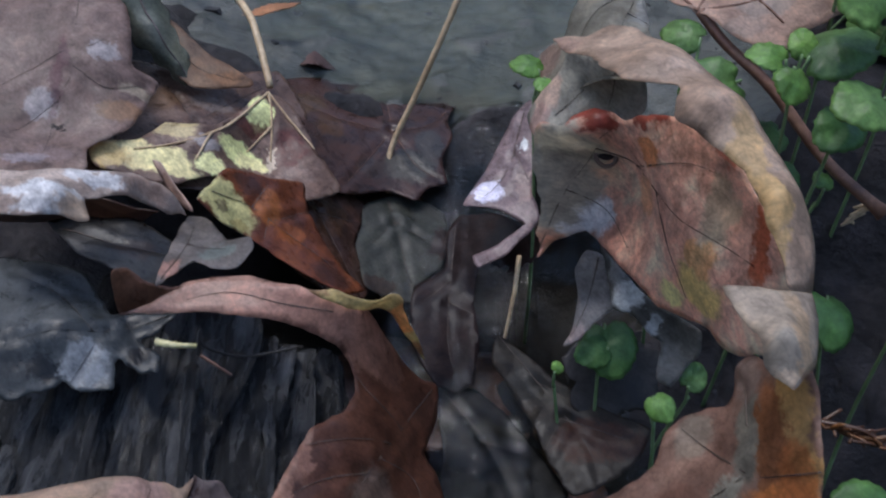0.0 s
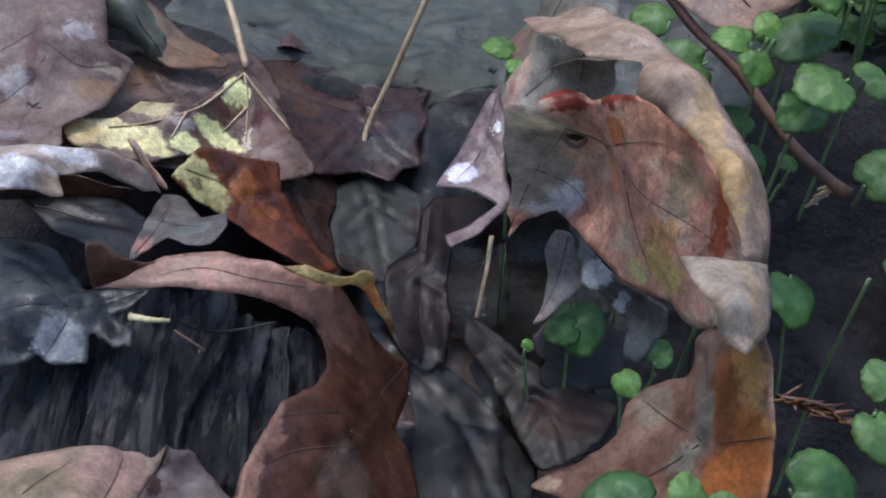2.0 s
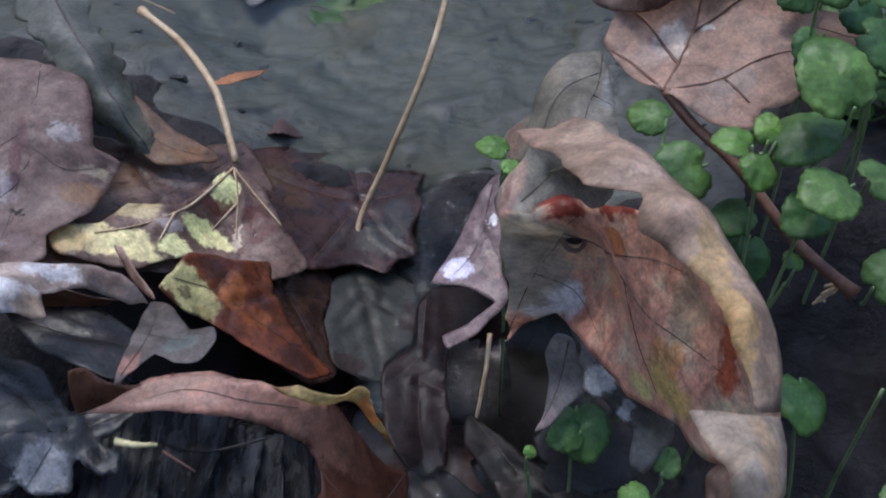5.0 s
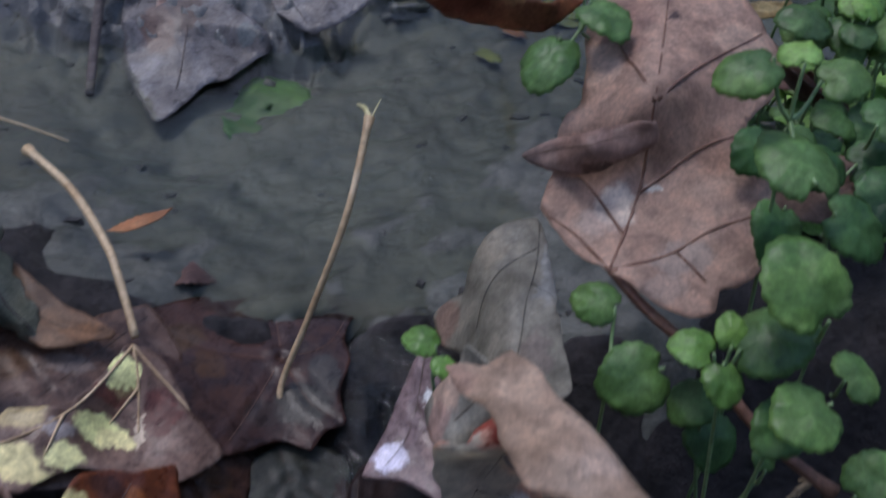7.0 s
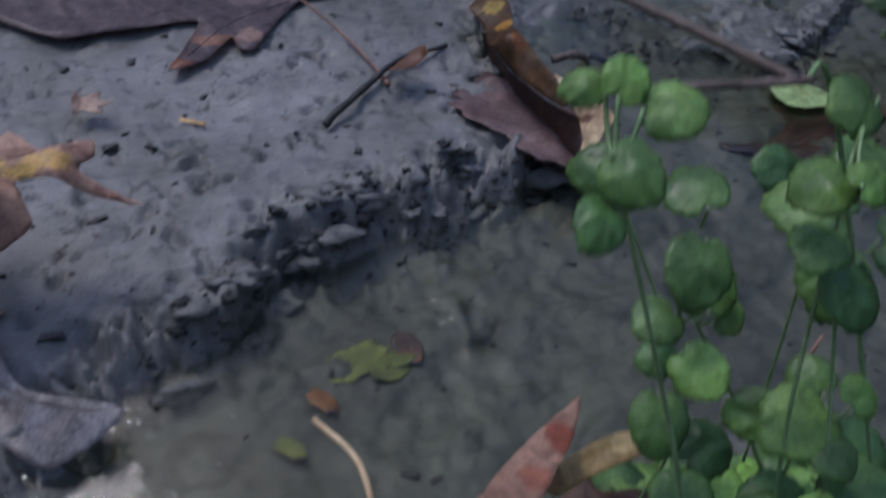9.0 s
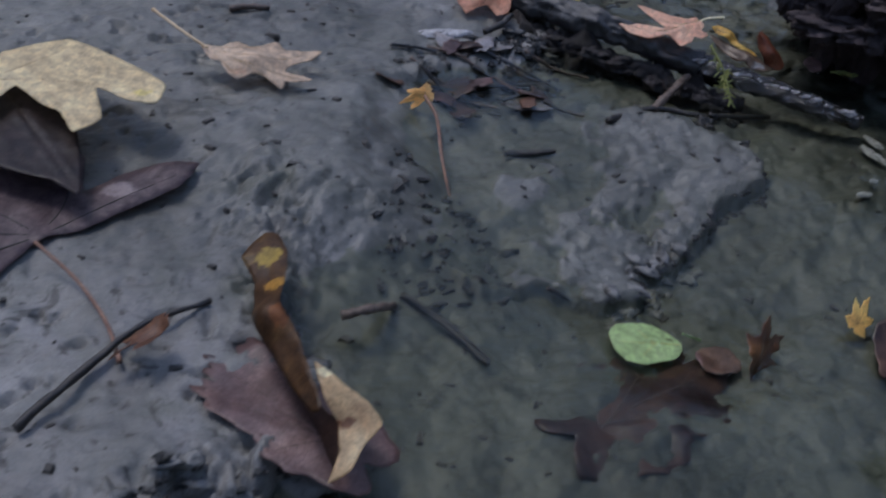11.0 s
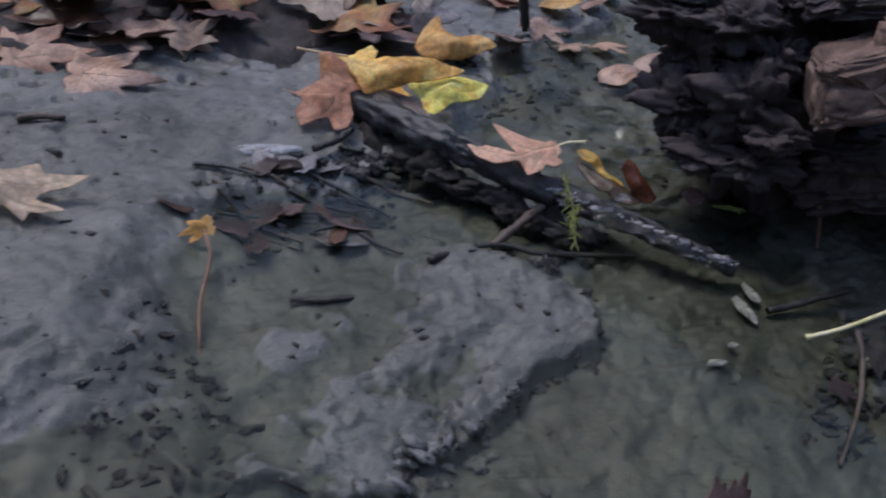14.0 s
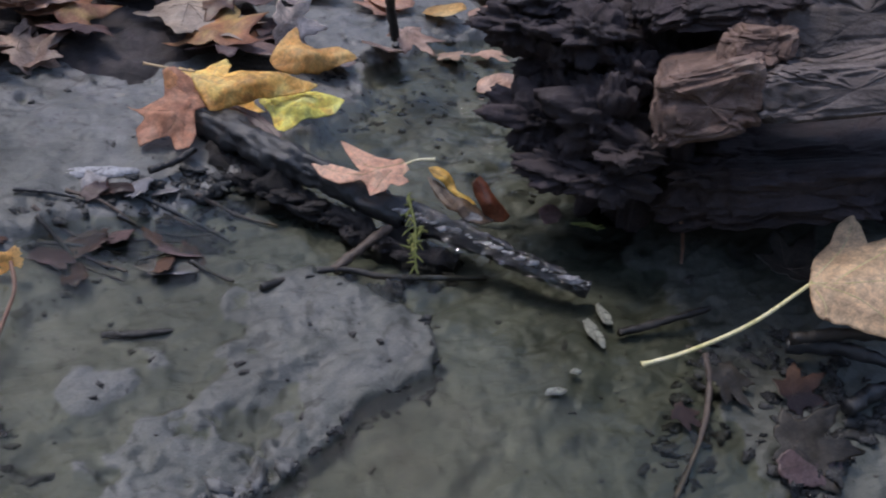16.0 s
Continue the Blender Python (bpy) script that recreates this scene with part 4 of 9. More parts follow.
# Dark block set into the shaded void under the wood.
part("wood_underside", wood_block(((1.1529, 1.3624, 0.1458), (1.3553, 1.2431, 0.2182), (1.1542, 1.3756, 0.2172)), 0.16, 19, 0.2, 0.5), ROT, stump, "dark block backing the shaded hollow")
FACE = ((1.0391, 1.4920, 0.3116), (1.0650, 1.4911, 0.2727), (1.0860, 1.4757, 0.2555), (1.0487, 1.4578, 0.2307), (1.0436, 1.4495, 0.2077), (1.0678, 1.4214, 0.1954), (1.1029, 1.3932, 0.1967), (1.0980, 1.4185, 0.2444), (1.1087, 1.3809, 0.2271), (1.0862, 1.4512, 0.3151), (1.1206, 1.4247, 0.2868), (1.0676, 1.5101, 0.3339))
for k, p in enumerate(FACE):
    part("crag", lump(p, (0.024, 0.034, 0.02, 0.028, 0.018, 0.03)[k % 6], 30 + k, 0.6, 40, ((1.5, 1.0, 0.7), (1.1, 1.0, 1.0), (1.3, 1.0, 0.5))[k % 3]), ROT, stump)

# ---- leaf pile in front: right-hand curled leaf ----

# big curled leaf
RUSTY = stained("rust_leaf", (0.527, 0.260, 0.178), (0.850, 0.495, 0.350), (0.850, 0.742, 0.530), [(-48, 3.7, 13, 22, (0.506, 0.485, 0.399), 0.95), (-36.4, 21.7, 9, 9, (0.546, 0.525, 0.418), 0.9), (-37.6, -10.1, 8, 7, (0.850, 0.850, 0.850), 0.9), (-44.5, -17.2, 6, 4, (0.850, 0.850, 0.850), 0.7), (0, 38.7, 14, 5, (0.370, 0.054, 0.030), 0.9), (-29.8, 33.3, 14, 4, (0.309, 0.040, 0.025), 0.9), (-0.3, 24.2, 7, 6, (0.850, 0.335, 0.113), 0.8), (34.9, -16, 14, 8, (0.850, 0.640, 0.250), 0.95), (16.5, -25.1, 8, 5, (0.850, 0.783, 0.339), 0.9), (35.9, -3.2, 9, 6, (0.850, 0.473, 0.188), 0.8), (-7.7, 5, 7, 8, (0.850, 0.451, 0.218), 0.7), (41.9, 12.9, 7, 12, (0.424, 0.343, 0.231), 0.75), (63.1, 9.8, 4, 14, (0.516, 0.122, 0.046), 0.9), (45.4, 31.9, 9, 4, (0.440, 0.084, 0.042), 0.7)], 0.45)
curled = cut_leaf((0.1319, 0.3090, 0.1308), (0.729, -0.609, 0.312), (0.000, 0.456, 0.890),
         [(-40.6, 30.5, 3.6), (-33.4, 30.1, -1.2), (-33.9, 32.8, -7.3), (-29.9, 36, -16.7), (-22.2, 35.4, -16), (-14.6, 33.4, -12.1), (3.3, 37.9, -1.8), (22.6, 38.1, 9.7), (44.3, 31, 23.4), (60.5, 19.9, 37.8), (73.2, 10, 46.5), (82.2, 1.4, 52), (82.8, -9.9, 51.6), (71.6, -20.6, 45.5), (57.5, -27.3, 34.5), (48.2, -29.3, 24.7), (37.7, -29.8, 11.7), (23.4, -31.5, 0.6), (6.8, -33.3, -10.9), (-3.6, -30.2, -17.8), (-15.6, -26.9, -24.3), (-23.3, -24.2, -27.8), (-34.8, -19.7, -34.5), (-42.5, -17.6, -37.4), (-46.9, -19.3, -33.3), (-53.4, -23, -30.3), (-56.6, -30.1, -24.3), (-56, -19.5, -20), (-52, -3.8, -15.9), (-50.1, 13.8, -5.6), (-46.5, 24.6, -0.7)], RUSTY, "large curled plane leaf, rust inside, pale rolled margin", bumps=[(-31.3, 17.1, -30.4), (-45.3, -12.5, -36.4), (27, 6.3, 15.3), (44.3, -4, 26.8), (47.1, 14.1, 20.9)], veins=[[(-56.6, -25.2), (-45.4, 1), (-32.3, 19.6), (-16.5, 32.6)], [(-32.3, 19.6), (2.9, 9.9), (40.3, 3.6), (67.9, 1.1)], [(2.9, 9.9), (17.2, -11.6), (26.8, -25.7)], [(-45.4, 1), (-36.6, -6.3), (-12, -21)], [(-16.2, 14), (21.2, 24), (40.4, 23.7)]])
PALEROLL = stained("pale_margin", (0.354, 0.252, 0.178), (0.519, 0.379, 0.279), (0.669, 0.521, 0.395), [(7.2, -35.3, 6, 30, (0.736, 0.521, 0.258), 0.8), (-3.9, -5.5, 10, 8, (0.598, 0.433, 0.323), 0.5), (8.8, -46.2, 5, 20, (0.681, 0.476, 0.221), 0.7), (-1, 15.9, 6, 5, (0.705, 0.553, 0.445), 0.6), (-25, 55.3, 6, 6, (0.443, 0.285, 0.220), 0.7)], 0.45)
cut_leaf((0.1294, 0.2738, 0.1968), (0.995, 0.034, -0.092), (0.000, 0.938, 0.346),
         [(-25.5, 62, -41.8), (-23.6, 50.9, -34.9), (-18.3, 41.3, -25.4), (-19.2, 24.7, -11.7), (-19.2, 13.3, -1.2), (-11.6, 8.7, 4), (-6.1, 5.5, 7.9), (-9.4, -7.2, 10), (-3.8, -14.9, 12.6), (1.9, -21.3, 14.7), (5.9, -27, 15.4), (7.2, -36.6, 16.6), (9, -43.6, 16.1), (12, -51.8, 15.2), (13.6, -58.4, 12.5), (22.6, -56.7, 7.4), (23.7, -47.9, 9.2), (23.9, -39.6, 10.8), (22.2, -32.7, 12.4), (18.9, -23.7, 13), (15.2, -12.4, 12.7), (9, 1.9, 11.1), (4.4, 16.8, 4.1), (-2.2, 36.6, -8.2), (-3.6, 52.1, -20.5), (-7, 62.4, -31.1), (-15.1, 59.2, -34.9), (-20.7, 61.9, -39.2)], PALEROLL, "pale tan rolled margin", bumps=[(-2.3, -7.2, 19.8), (9.4, -37, 21.3), (-11.1, 20.7, 2.2)], veins=[[(-25.8, 55.7), (-12.9, 23.2), (0.5, -2.4), (11.6, -25), (18, -45.2)]], parent=curled, part_name="rolled_margin", veins_on=False)
GREYFLAP = stained("folded_flap", (0.370, 0.304, 0.236), (0.508, 0.418, 0.320), (0.605, 0.519, 0.405), [(-1.6, -8.2, 5, 4, (0.337, 0.315, 0.271), 0.6), (0.2, -13.2, 6, 3, (0.850, 0.673, 0.494), 0.8), (5.2, -2.5, 3, 14, (0.596, 0.419, 0.248), 0.6)], 0.45)
cut_leaf((0.1365, 0.1997, 0.1872), (0.998, 0.015, -0.066), (-0.000, 0.976, 0.219),
         [(-9.6, 13.9, -3), (-3.9, 12.7), (3.2, 11.5), (11.1, 10.9), (11.2, 3.3, -1.2), (9.3, -5.9, -2.4), (5.4, -11, -1), (0.3, -15), (-3.2, -12.4, 0.5), (-5.1, -7.8, 0.5), (-6.6, -0.7, 0.5), (-8.7, 6.5, -1.2)], GREYFLAP, "pale grey folded flap", bumps=[(-3.3, -6.2, 7.1)], parent=curled, part_name="folded_flap", veins_on=False)
GREYBLADE = stained("grey_upper_blade", (0.247, 0.235, 0.198), (0.361, 0.346, 0.291), (0.466, 0.451, 0.376), [(-20.5, -0.4, 7, 9, (0.652, 0.472, 0.369), 0.8), (-19.3, -12.2, 5, 6, (0.469, 0.286, 0.243), 0.7)], 0.45)
cut_leaf((0.1200, 0.3586, 0.1502), (0.833, -0.527, 0.169), (0.000, 0.305, 0.952),
         [(-18.1, -16.4, 9.8), (-27.8, -13.1, -3.9), (-24.3, -4.7, -6.3), (-16.5, 6.5, -6.4), (-12.7, 15.8, -4.2), (3.3, 16.2, 7.3), (18.4, 14.8, 10.3), (24.5, 11.7, 2.1), (21.1, 9.2, -0.5), (20.7, -2.4, -5.7), (14.6, -9.4, -6.8), (2.7, -12.8, -1.7), (-5.9, -15.4, 5.8)], GREYBLADE, "grey upper lobe", veins=[[(11.6, 12.5), (5.9, -4.5)], [(-12.4, -8.7), (-2.2, 3.6)]], parent=curled, part_name="upper_lobe")
LOWLOBE = stained("lower_lobe", (0.140, 0.074, 0.050), (0.257, 0.146, 0.107), (0.368, 0.230, 0.168), [(26.5, -1.4, 5, 24, (0.543, 0.335, 0.125), 0.9), (25.5, 6.8, 5, 10, (0.483, 0.280, 0.097), 0.8), (16.7, -5.3, 6, 22, (0.293, 0.109, 0.036), 0.8), (15.9, -20.3, 13, 7, (0.595, 0.217, 0.063), 0.95), (23.9, -16.9, 6, 12, (0.476, 0.166, 0.052), 0.8), (-0.2, -10.8, 7, 4, (0.330, 0.319, 0.258), 0.9), (8, 2.2, 5, 14, (0.235, 0.217, 0.171), 0.9), (7.9, 22, 6, 8, (0.251, 0.184, 0.149), 0.8), (-12.3, 10.3, 7, 7, (0.305, 0.256, 0.196), 0.7), (-19.2, -10.8, 14, 6, (0.184, 0.085, 0.058), 0.6), (-49.2, -9.4, 6, 4, (0.491, 0.370, 0.256), 0.8)], 0.45)
cut_leaf((0.1373, 0.2042, 0.1345), (0.767, -0.208, 0.608), (-0.000, 0.946, 0.324),
         [(9.8, 30.6, -11.5), (22.1, 15.8, 9.6), (32.1, 10, 20.4), (34.4, 17, 15.3), (33, 4.1, 16.7), (32.3, -5.5, 18.8), (30.9, -13.9, 18.2), (27.7, -20.9, 14.4), (24.4, -30.2, 14.4), (17.8, -37.9, 9.6), (-3.2, -34.3, 4.9), (-29.3, -20.8, -2.8), (-40.7, -14.9, -4.1), (-53.3, -9, -5.8), (-45.7, -5, -8.9), (-36.3, -1.6, -12.3), (-26.5, 4.4, -13.5), (-21.8, 13.6, -14.7), (-16.2, 17.4, -15.3), (-8.6, 18.9, -15.7), (-1.7, 18.1, -14.3), (2, 21.8, -13.4), (4.2, 27.8, -11.1)], LOWLOBE, "rust and ochre lower lobe", bumps=[(17.1, -5.7, 9.6), (-4.2, 0.3, -8.3)], veins=[[(30, -15.4), (15.5, -11.9), (5.2, -8.6)], [(5.2, -8.6), (-13.3, -12.2), (-30.4, -12.3)], [(6.4, -7.6), (-8.2, 5.3), (-17.9, 15.6)], [(8.1, 5.9), (5.5, 23.3)]], parent=curled, part_name="lower_lobe")
HANGTIP = stained("hanging_tip", (0.179, 0.161, 0.148), (0.279, 0.257, 0.237), (0.406, 0.368, 0.339), [(-7, -14.6, 4, 5, (0.524, 0.412, 0.391), 0.8)], 0.45)
cut_leaf((0.1283, 0.3308, 0.0696), (0.979, -0.150, 0.141), (-0.000, 0.686, 0.728),
         [(-10.4, -20.5, 2), (-7.1, -12.3, -0.4), (-5.1, -0.2, -4.1), (-6.7, 11.9, -2), (-1.8, 19.7, 0.5), (4.7, 18, 4), (7.2, 9.8, 1.1), (9.3, 2.6, -1.2), (10.9, -2.6, -1.8), (2.9, -9.6), (-4, -16.9, 2)], HANGTIP, "grey hanging tip", veins=[[(3.1, 16.8), (-1.4, -2.5), (-9.2, -19)]], parent=curled, part_name="hanging_tip")
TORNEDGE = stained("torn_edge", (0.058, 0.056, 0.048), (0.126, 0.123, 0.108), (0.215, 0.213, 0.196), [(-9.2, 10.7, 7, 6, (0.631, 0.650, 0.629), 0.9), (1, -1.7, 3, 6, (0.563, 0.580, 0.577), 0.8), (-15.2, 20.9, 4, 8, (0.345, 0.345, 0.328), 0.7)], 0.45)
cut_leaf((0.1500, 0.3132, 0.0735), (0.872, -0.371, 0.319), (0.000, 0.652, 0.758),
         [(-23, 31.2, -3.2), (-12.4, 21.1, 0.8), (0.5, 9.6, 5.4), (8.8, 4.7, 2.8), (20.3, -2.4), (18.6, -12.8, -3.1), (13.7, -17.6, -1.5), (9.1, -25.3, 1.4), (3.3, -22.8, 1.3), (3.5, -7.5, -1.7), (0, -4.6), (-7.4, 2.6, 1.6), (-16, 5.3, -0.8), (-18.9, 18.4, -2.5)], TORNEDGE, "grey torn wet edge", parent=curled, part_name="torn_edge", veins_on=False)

# pink-rimmed leaf
PINKRIM = stained("pink_rim_leaf", (0.066, 0.027, 0.018), (0.108, 0.045, 0.028), (0.162, 0.069, 0.043), [(-56.2, 21.1, 22, 7, (0.515, 0.320, 0.257), 0.9), (-38.1, 25, 20, 9, (0.529, 0.320, 0.240), 0.95), (-21.2, 22.1, 18, 9, (0.543, 0.309, 0.232), 0.95), (-2.1, 17.7, 16, 9, (0.483, 0.265, 0.196), 0.95), (18.3, 15, 11, 11, (0.374, 0.197, 0.142), 0.85), (33.1, 13.4, 8, 9, (0.271, 0.134, 0.092), 0.7), (-13.4, -52.4, 5, 24, (0.400, 0.215, 0.150), 0.8), (-6.7, -34.4, 5, 12, (0.315, 0.164, 0.115), 0.7), (23.8, -48.7, 12, 14, (0.183, 0.138, 0.110), 0.6)], 0.36)
pinkleaf = cut_leaf((0.0173, 0.2844, 0.0706), (0.899, 0.105, -0.425), (0.000, 0.971, 0.239),
         [(-71.1, 18.7, -21), (-65.2, 20.1, -16.2), (-58.8, 24.1, -10.8), (-50.1, 31, -7.3), (-40, 33.4, -1.9), (-30.7, 33.4, 3.8), (-22.4, 29.2, 10.2), (-15.1, 26.9, 15.5), (-6.8, 24, 18.1), (2.4, 21.7, 18.6), (13.4, 25.2, 15), (25.4, 24.1, 2.8), (36.5, 23.4, -6.5), (51.6, 18.4, -15), (61.9, 17.7, -17.8), (61.1, 2.1, -16.2), (53, -16.6, -11.6), (58.4, -25.4, -11.1), (62, -46.6, -8.1), (57.7, -63.2, -5.7), (-9.1, -76.8, 9.1), (-17.5, -64.8, 8.5), (-15.3, -52.7, 8.6), (-9.1, -37.6, 8.6), (-3.2, -25.1, 8.1), (8.7, -16.2, 8), (14.6, -5.3, 4.4), (14.6, 2.5, 3.5), (7.8, 9.2, 6.3), (-4.6, 13.3, 8.3), (-19.5, 15.3, 6.2), (-35.3, 17, 0.4), (-46.3, 18.5, -6.6), (-59.1, 17.9, -13.8)], PINKRIM, "pink-brown leaf with a long curled rim and chestnut blade", bumps=[(17.6, -31.1, 7.2), (32.5, -5.6, -1.7)], veins=[[(59.3, 15.4), (32, -21), (20.6, -36.7), (7.7, -59.1)], [(32, -21), (10.1, -26.5), (-6.8, -32.2)], [(38.8, -11.7), (20.7, -2.8), (15.2, 2.7)], [(20.6, -36.7), (2.1, -43.6), (-11.5, -52.1)], [(25.9, -29.3), (44.1, -30.8), (49.2, -45.7)], [(-0.9, 19.4), (-19.1, 21), (-38.2, 26.3), (-54.5, 21.8)]])
YELRIM = stained("yellow_rim", (0.389, 0.252, 0.102), (0.599, 0.473, 0.204), (0.763, 0.651, 0.301), [(11, -4.1, 5, 9, (0.722, 0.324, 0.105), 0.9), (17.3, -22.4, 4, 6, (0.259, 0.114, 0.051), 0.8), (-25.3, 15.1, 6, 3, (0.314, 0.163, 0.085), 0.8)], 0.45)
cut_leaf((0.0407, 0.3050, 0.0835), (0.962, 0.269, -0.041), (0.000, 0.151, 0.988),
         [(-26.9, 15.7, -1.2), (-18.1, 15.7, 1.3), (-9.9, 11.8, 3.1), (-1, 8.1, 2.8), (6.9, 7.1, -1.9), (9.1, 5, -0.6), (11.4, -5.3, 1.3), (16.1, -15.1, 0.5), (20.4, -27.8, -1.3), (17.8, -25.5, -4.3), (10.9, -12.7, -3.3), (5.4, -2.7, -4.3), (-4.9, 3.2, 0.6), (-14.5, 9.3, 4.5), (-22.6, 13.3, 2.7)], YELRIM, "thin yellow rim", parent=pinkleaf, part_name="yellow_rim", veins_on=False)
cut_leaf((-0.0446, 0.3050, 0.0948), (0.914, 0.385, -0.127), (0.000, 0.313, 0.950),
         [(-13, 9.8, 0.9), (-7.2, 9, -1.1), (-3.3, 5.1), (-0.2, 2.8, 1.9), (8.8, -0.2, 1.6), (24.3, -0.8, -3.3), (14.7, -1.3, 1.1), (3.9, -4.9, 1.3), (-4.3, -8.6, -0.5), (-10.7, -10, -2.3), (-13, -0.7, 0.8)], L_BROWN, "dark red inner face", parent=pinkleaf, part_name="inner_face", veins_on=False)
MAUVELOBE = stained("mauve_lobe", (0.131, 0.111, 0.102), (0.202, 0.177, 0.162), (0.279, 0.240, 0.221), [(-10.4, -12.5, 4, 9, (0.513, 0.298, 0.239), 0.9), (5.7, 1.4, 8, 6, (0.225, 0.259, 0.238), 0.8)], 0.45)
cut_leaf((-0.0309, 0.3354, 0.0862), (0.999, 0.013, -0.049), (0.000, 0.965, 0.261),
         [(-13.3, 35.4, -26.5), (-4, 29.7, -19.8), (8.4, 9.8, -5.5), (18.1, 6.6, 2.6), (20.4, -0.6, 5.2), (15.1, -11.4, 7.8), (5.7, -10.9, 6.2), (-2.3, -4.9, 1), (-7.9, -16.3, 9), (-12.1, -27.3, 17), (-13.7, -16.8, 9.9), (-14.3, 6.5, -6.8)], MAUVELOBE, "grey-mauve wet leaf lobe", veins=[[(-11.5, -21.6), (-8.4, 8.5), (-8.8, 27.6)], [(-8.4, 8.5), (10.2, 2.4)]])
cut_leaf((-0.0504, 0.3766, 0.0869), (0.962, -0.219, 0.165), (0.000, 0.602, 0.798),
         [(-15.1, 11.2, -9.1), (-9.4, 10.2, -6), (1.5, 1.7, 2.7), (10.9, -7, 5.1), (12.4, -10.3, 5.8), (5.3, -7.2, 3.5), (-5.7, 1.5, -2)], L_PINK, "thin rolled brown leaf shred on the pile", veins_on=False)
TANFOLD = stained("tan_fold_leaf", (0.308, 0.222, 0.154), (0.432, 0.306, 0.221), (0.534, 0.379, 0.280), [(10, 1.8, 12, 9, (0.562, 0.356, 0.298), 0.7), (-9.8, -9.1, 10, 10, (0.335, 0.292, 0.187), 0.6)], 0.45)
tanfold = cut_leaf((-0.0388, 0.2116, 0.0927), (0.997, -0.014, -0.072), (0.000, 0.983, -0.184),
         [(-34.7, 3.7, -4.6), (-25.2, 6, -2.4), (-15.8, 8.7, -1.2), (-9.1, 9.6, 0.4), (7.8, 11.1, 3), (23.4, 13.3, 3.5), (22, 11.2, -3.1), (19.8, 4.9, -4.4), (18.2, -6.5, -2.6), (18.7, -24.1, 2.3), (-25.4, -27.6, 2.5)], TANFOLD, "tan leaf with a dark fold on the log", bumps=[(0.3, -10.2, 6.6)], veins=[[(-11.3, -14.3), (-2.8, 5.7)], [(10.2, -12.2), (11.3, 10.8)]])
DARKHALF = stained("dark_half", (0.110, 0.077, 0.067), (0.200, 0.153, 0.141), (0.278, 0.222, 0.204), [(-9.6, 6, 3, 12, (0.053, 0.022, 0.016), 0.9)], 0.45)
cut_leaf((-0.0077, 0.2147, 0.0859), (0.949, 0.017, -0.315), (-0.000, 0.999, 0.052),
         [(-8.9, 10.5, 2.9), (-4, 9.6, 2.5), (1.3, 10.2), (9.3, 3.3, -1.2), (15.7, -3.8, -0.8), (19.9, -15.8, 1.3), (-13.3, -22.7, 3.3), (-11.2, 0.5, -3.6), (-8.9, 8, -4.3)], DARKHALF, "dark plum folded half", veins=[[(-6.8, 9.3), (1.4, -3.3)]], parent=tanfold, part_name="folded_half", veins_on=False)

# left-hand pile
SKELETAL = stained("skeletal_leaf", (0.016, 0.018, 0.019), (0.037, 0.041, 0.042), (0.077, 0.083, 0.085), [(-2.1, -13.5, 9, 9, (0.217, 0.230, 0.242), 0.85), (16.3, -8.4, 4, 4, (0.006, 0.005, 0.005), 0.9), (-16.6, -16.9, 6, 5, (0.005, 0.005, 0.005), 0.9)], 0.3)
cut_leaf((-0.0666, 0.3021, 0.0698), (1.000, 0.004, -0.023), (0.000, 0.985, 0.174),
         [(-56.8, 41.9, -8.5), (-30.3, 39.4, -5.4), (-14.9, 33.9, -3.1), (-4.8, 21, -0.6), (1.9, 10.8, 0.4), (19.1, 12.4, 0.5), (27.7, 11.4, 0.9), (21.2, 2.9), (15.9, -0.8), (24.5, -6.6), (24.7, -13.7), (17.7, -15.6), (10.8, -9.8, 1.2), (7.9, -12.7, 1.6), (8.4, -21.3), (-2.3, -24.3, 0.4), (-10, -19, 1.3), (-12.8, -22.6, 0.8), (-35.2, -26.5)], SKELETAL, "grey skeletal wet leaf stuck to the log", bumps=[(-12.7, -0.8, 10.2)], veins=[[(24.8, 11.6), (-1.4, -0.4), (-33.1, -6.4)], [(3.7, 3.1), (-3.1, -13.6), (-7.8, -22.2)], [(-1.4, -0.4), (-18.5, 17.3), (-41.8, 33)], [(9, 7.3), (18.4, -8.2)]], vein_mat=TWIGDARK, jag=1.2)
HOLLOWLEAF = stained("hollow_leaf", (0.013, 0.012, 0.011), (0.026, 0.025, 0.024), (0.047, 0.046, 0.045), [(9.1, -2.3, 9, 6, (0.036, 0.022, 0.017), 0.7)], 0.3)
cut_leaf((-0.0686, 0.3461, 0.0789), (0.991, 0.005, -0.134), (-0.000, 0.999, 0.035),
         [(-32.2, 15.3, -5.8), (-10.7, 14.3, 1.2), (6.6, 14.9, 1.5), (29.8, -0.3, -2.9), (20.2, -21.7, 2.6), (1.2, -16.6, 3.9), (-15, -5.8, -0.7)], HOLLOWLEAF, "slate-grey soaked leaf in the hollow", veins=[[(-25.7, 9.1), (-0.3, -0.8), (25.1, -2.6)]])
UNDERA = stained("under_leaf", (0.053, 0.029, 0.021), (0.112, 0.066, 0.048), (0.183, 0.121, 0.093), [(-21.2, 14.1, 10, 9, (0.141, 0.080, 0.044), 0.7), (3.3, 17.7, 12, 6, (0.178, 0.145, 0.128), 0.7)], 0.3)
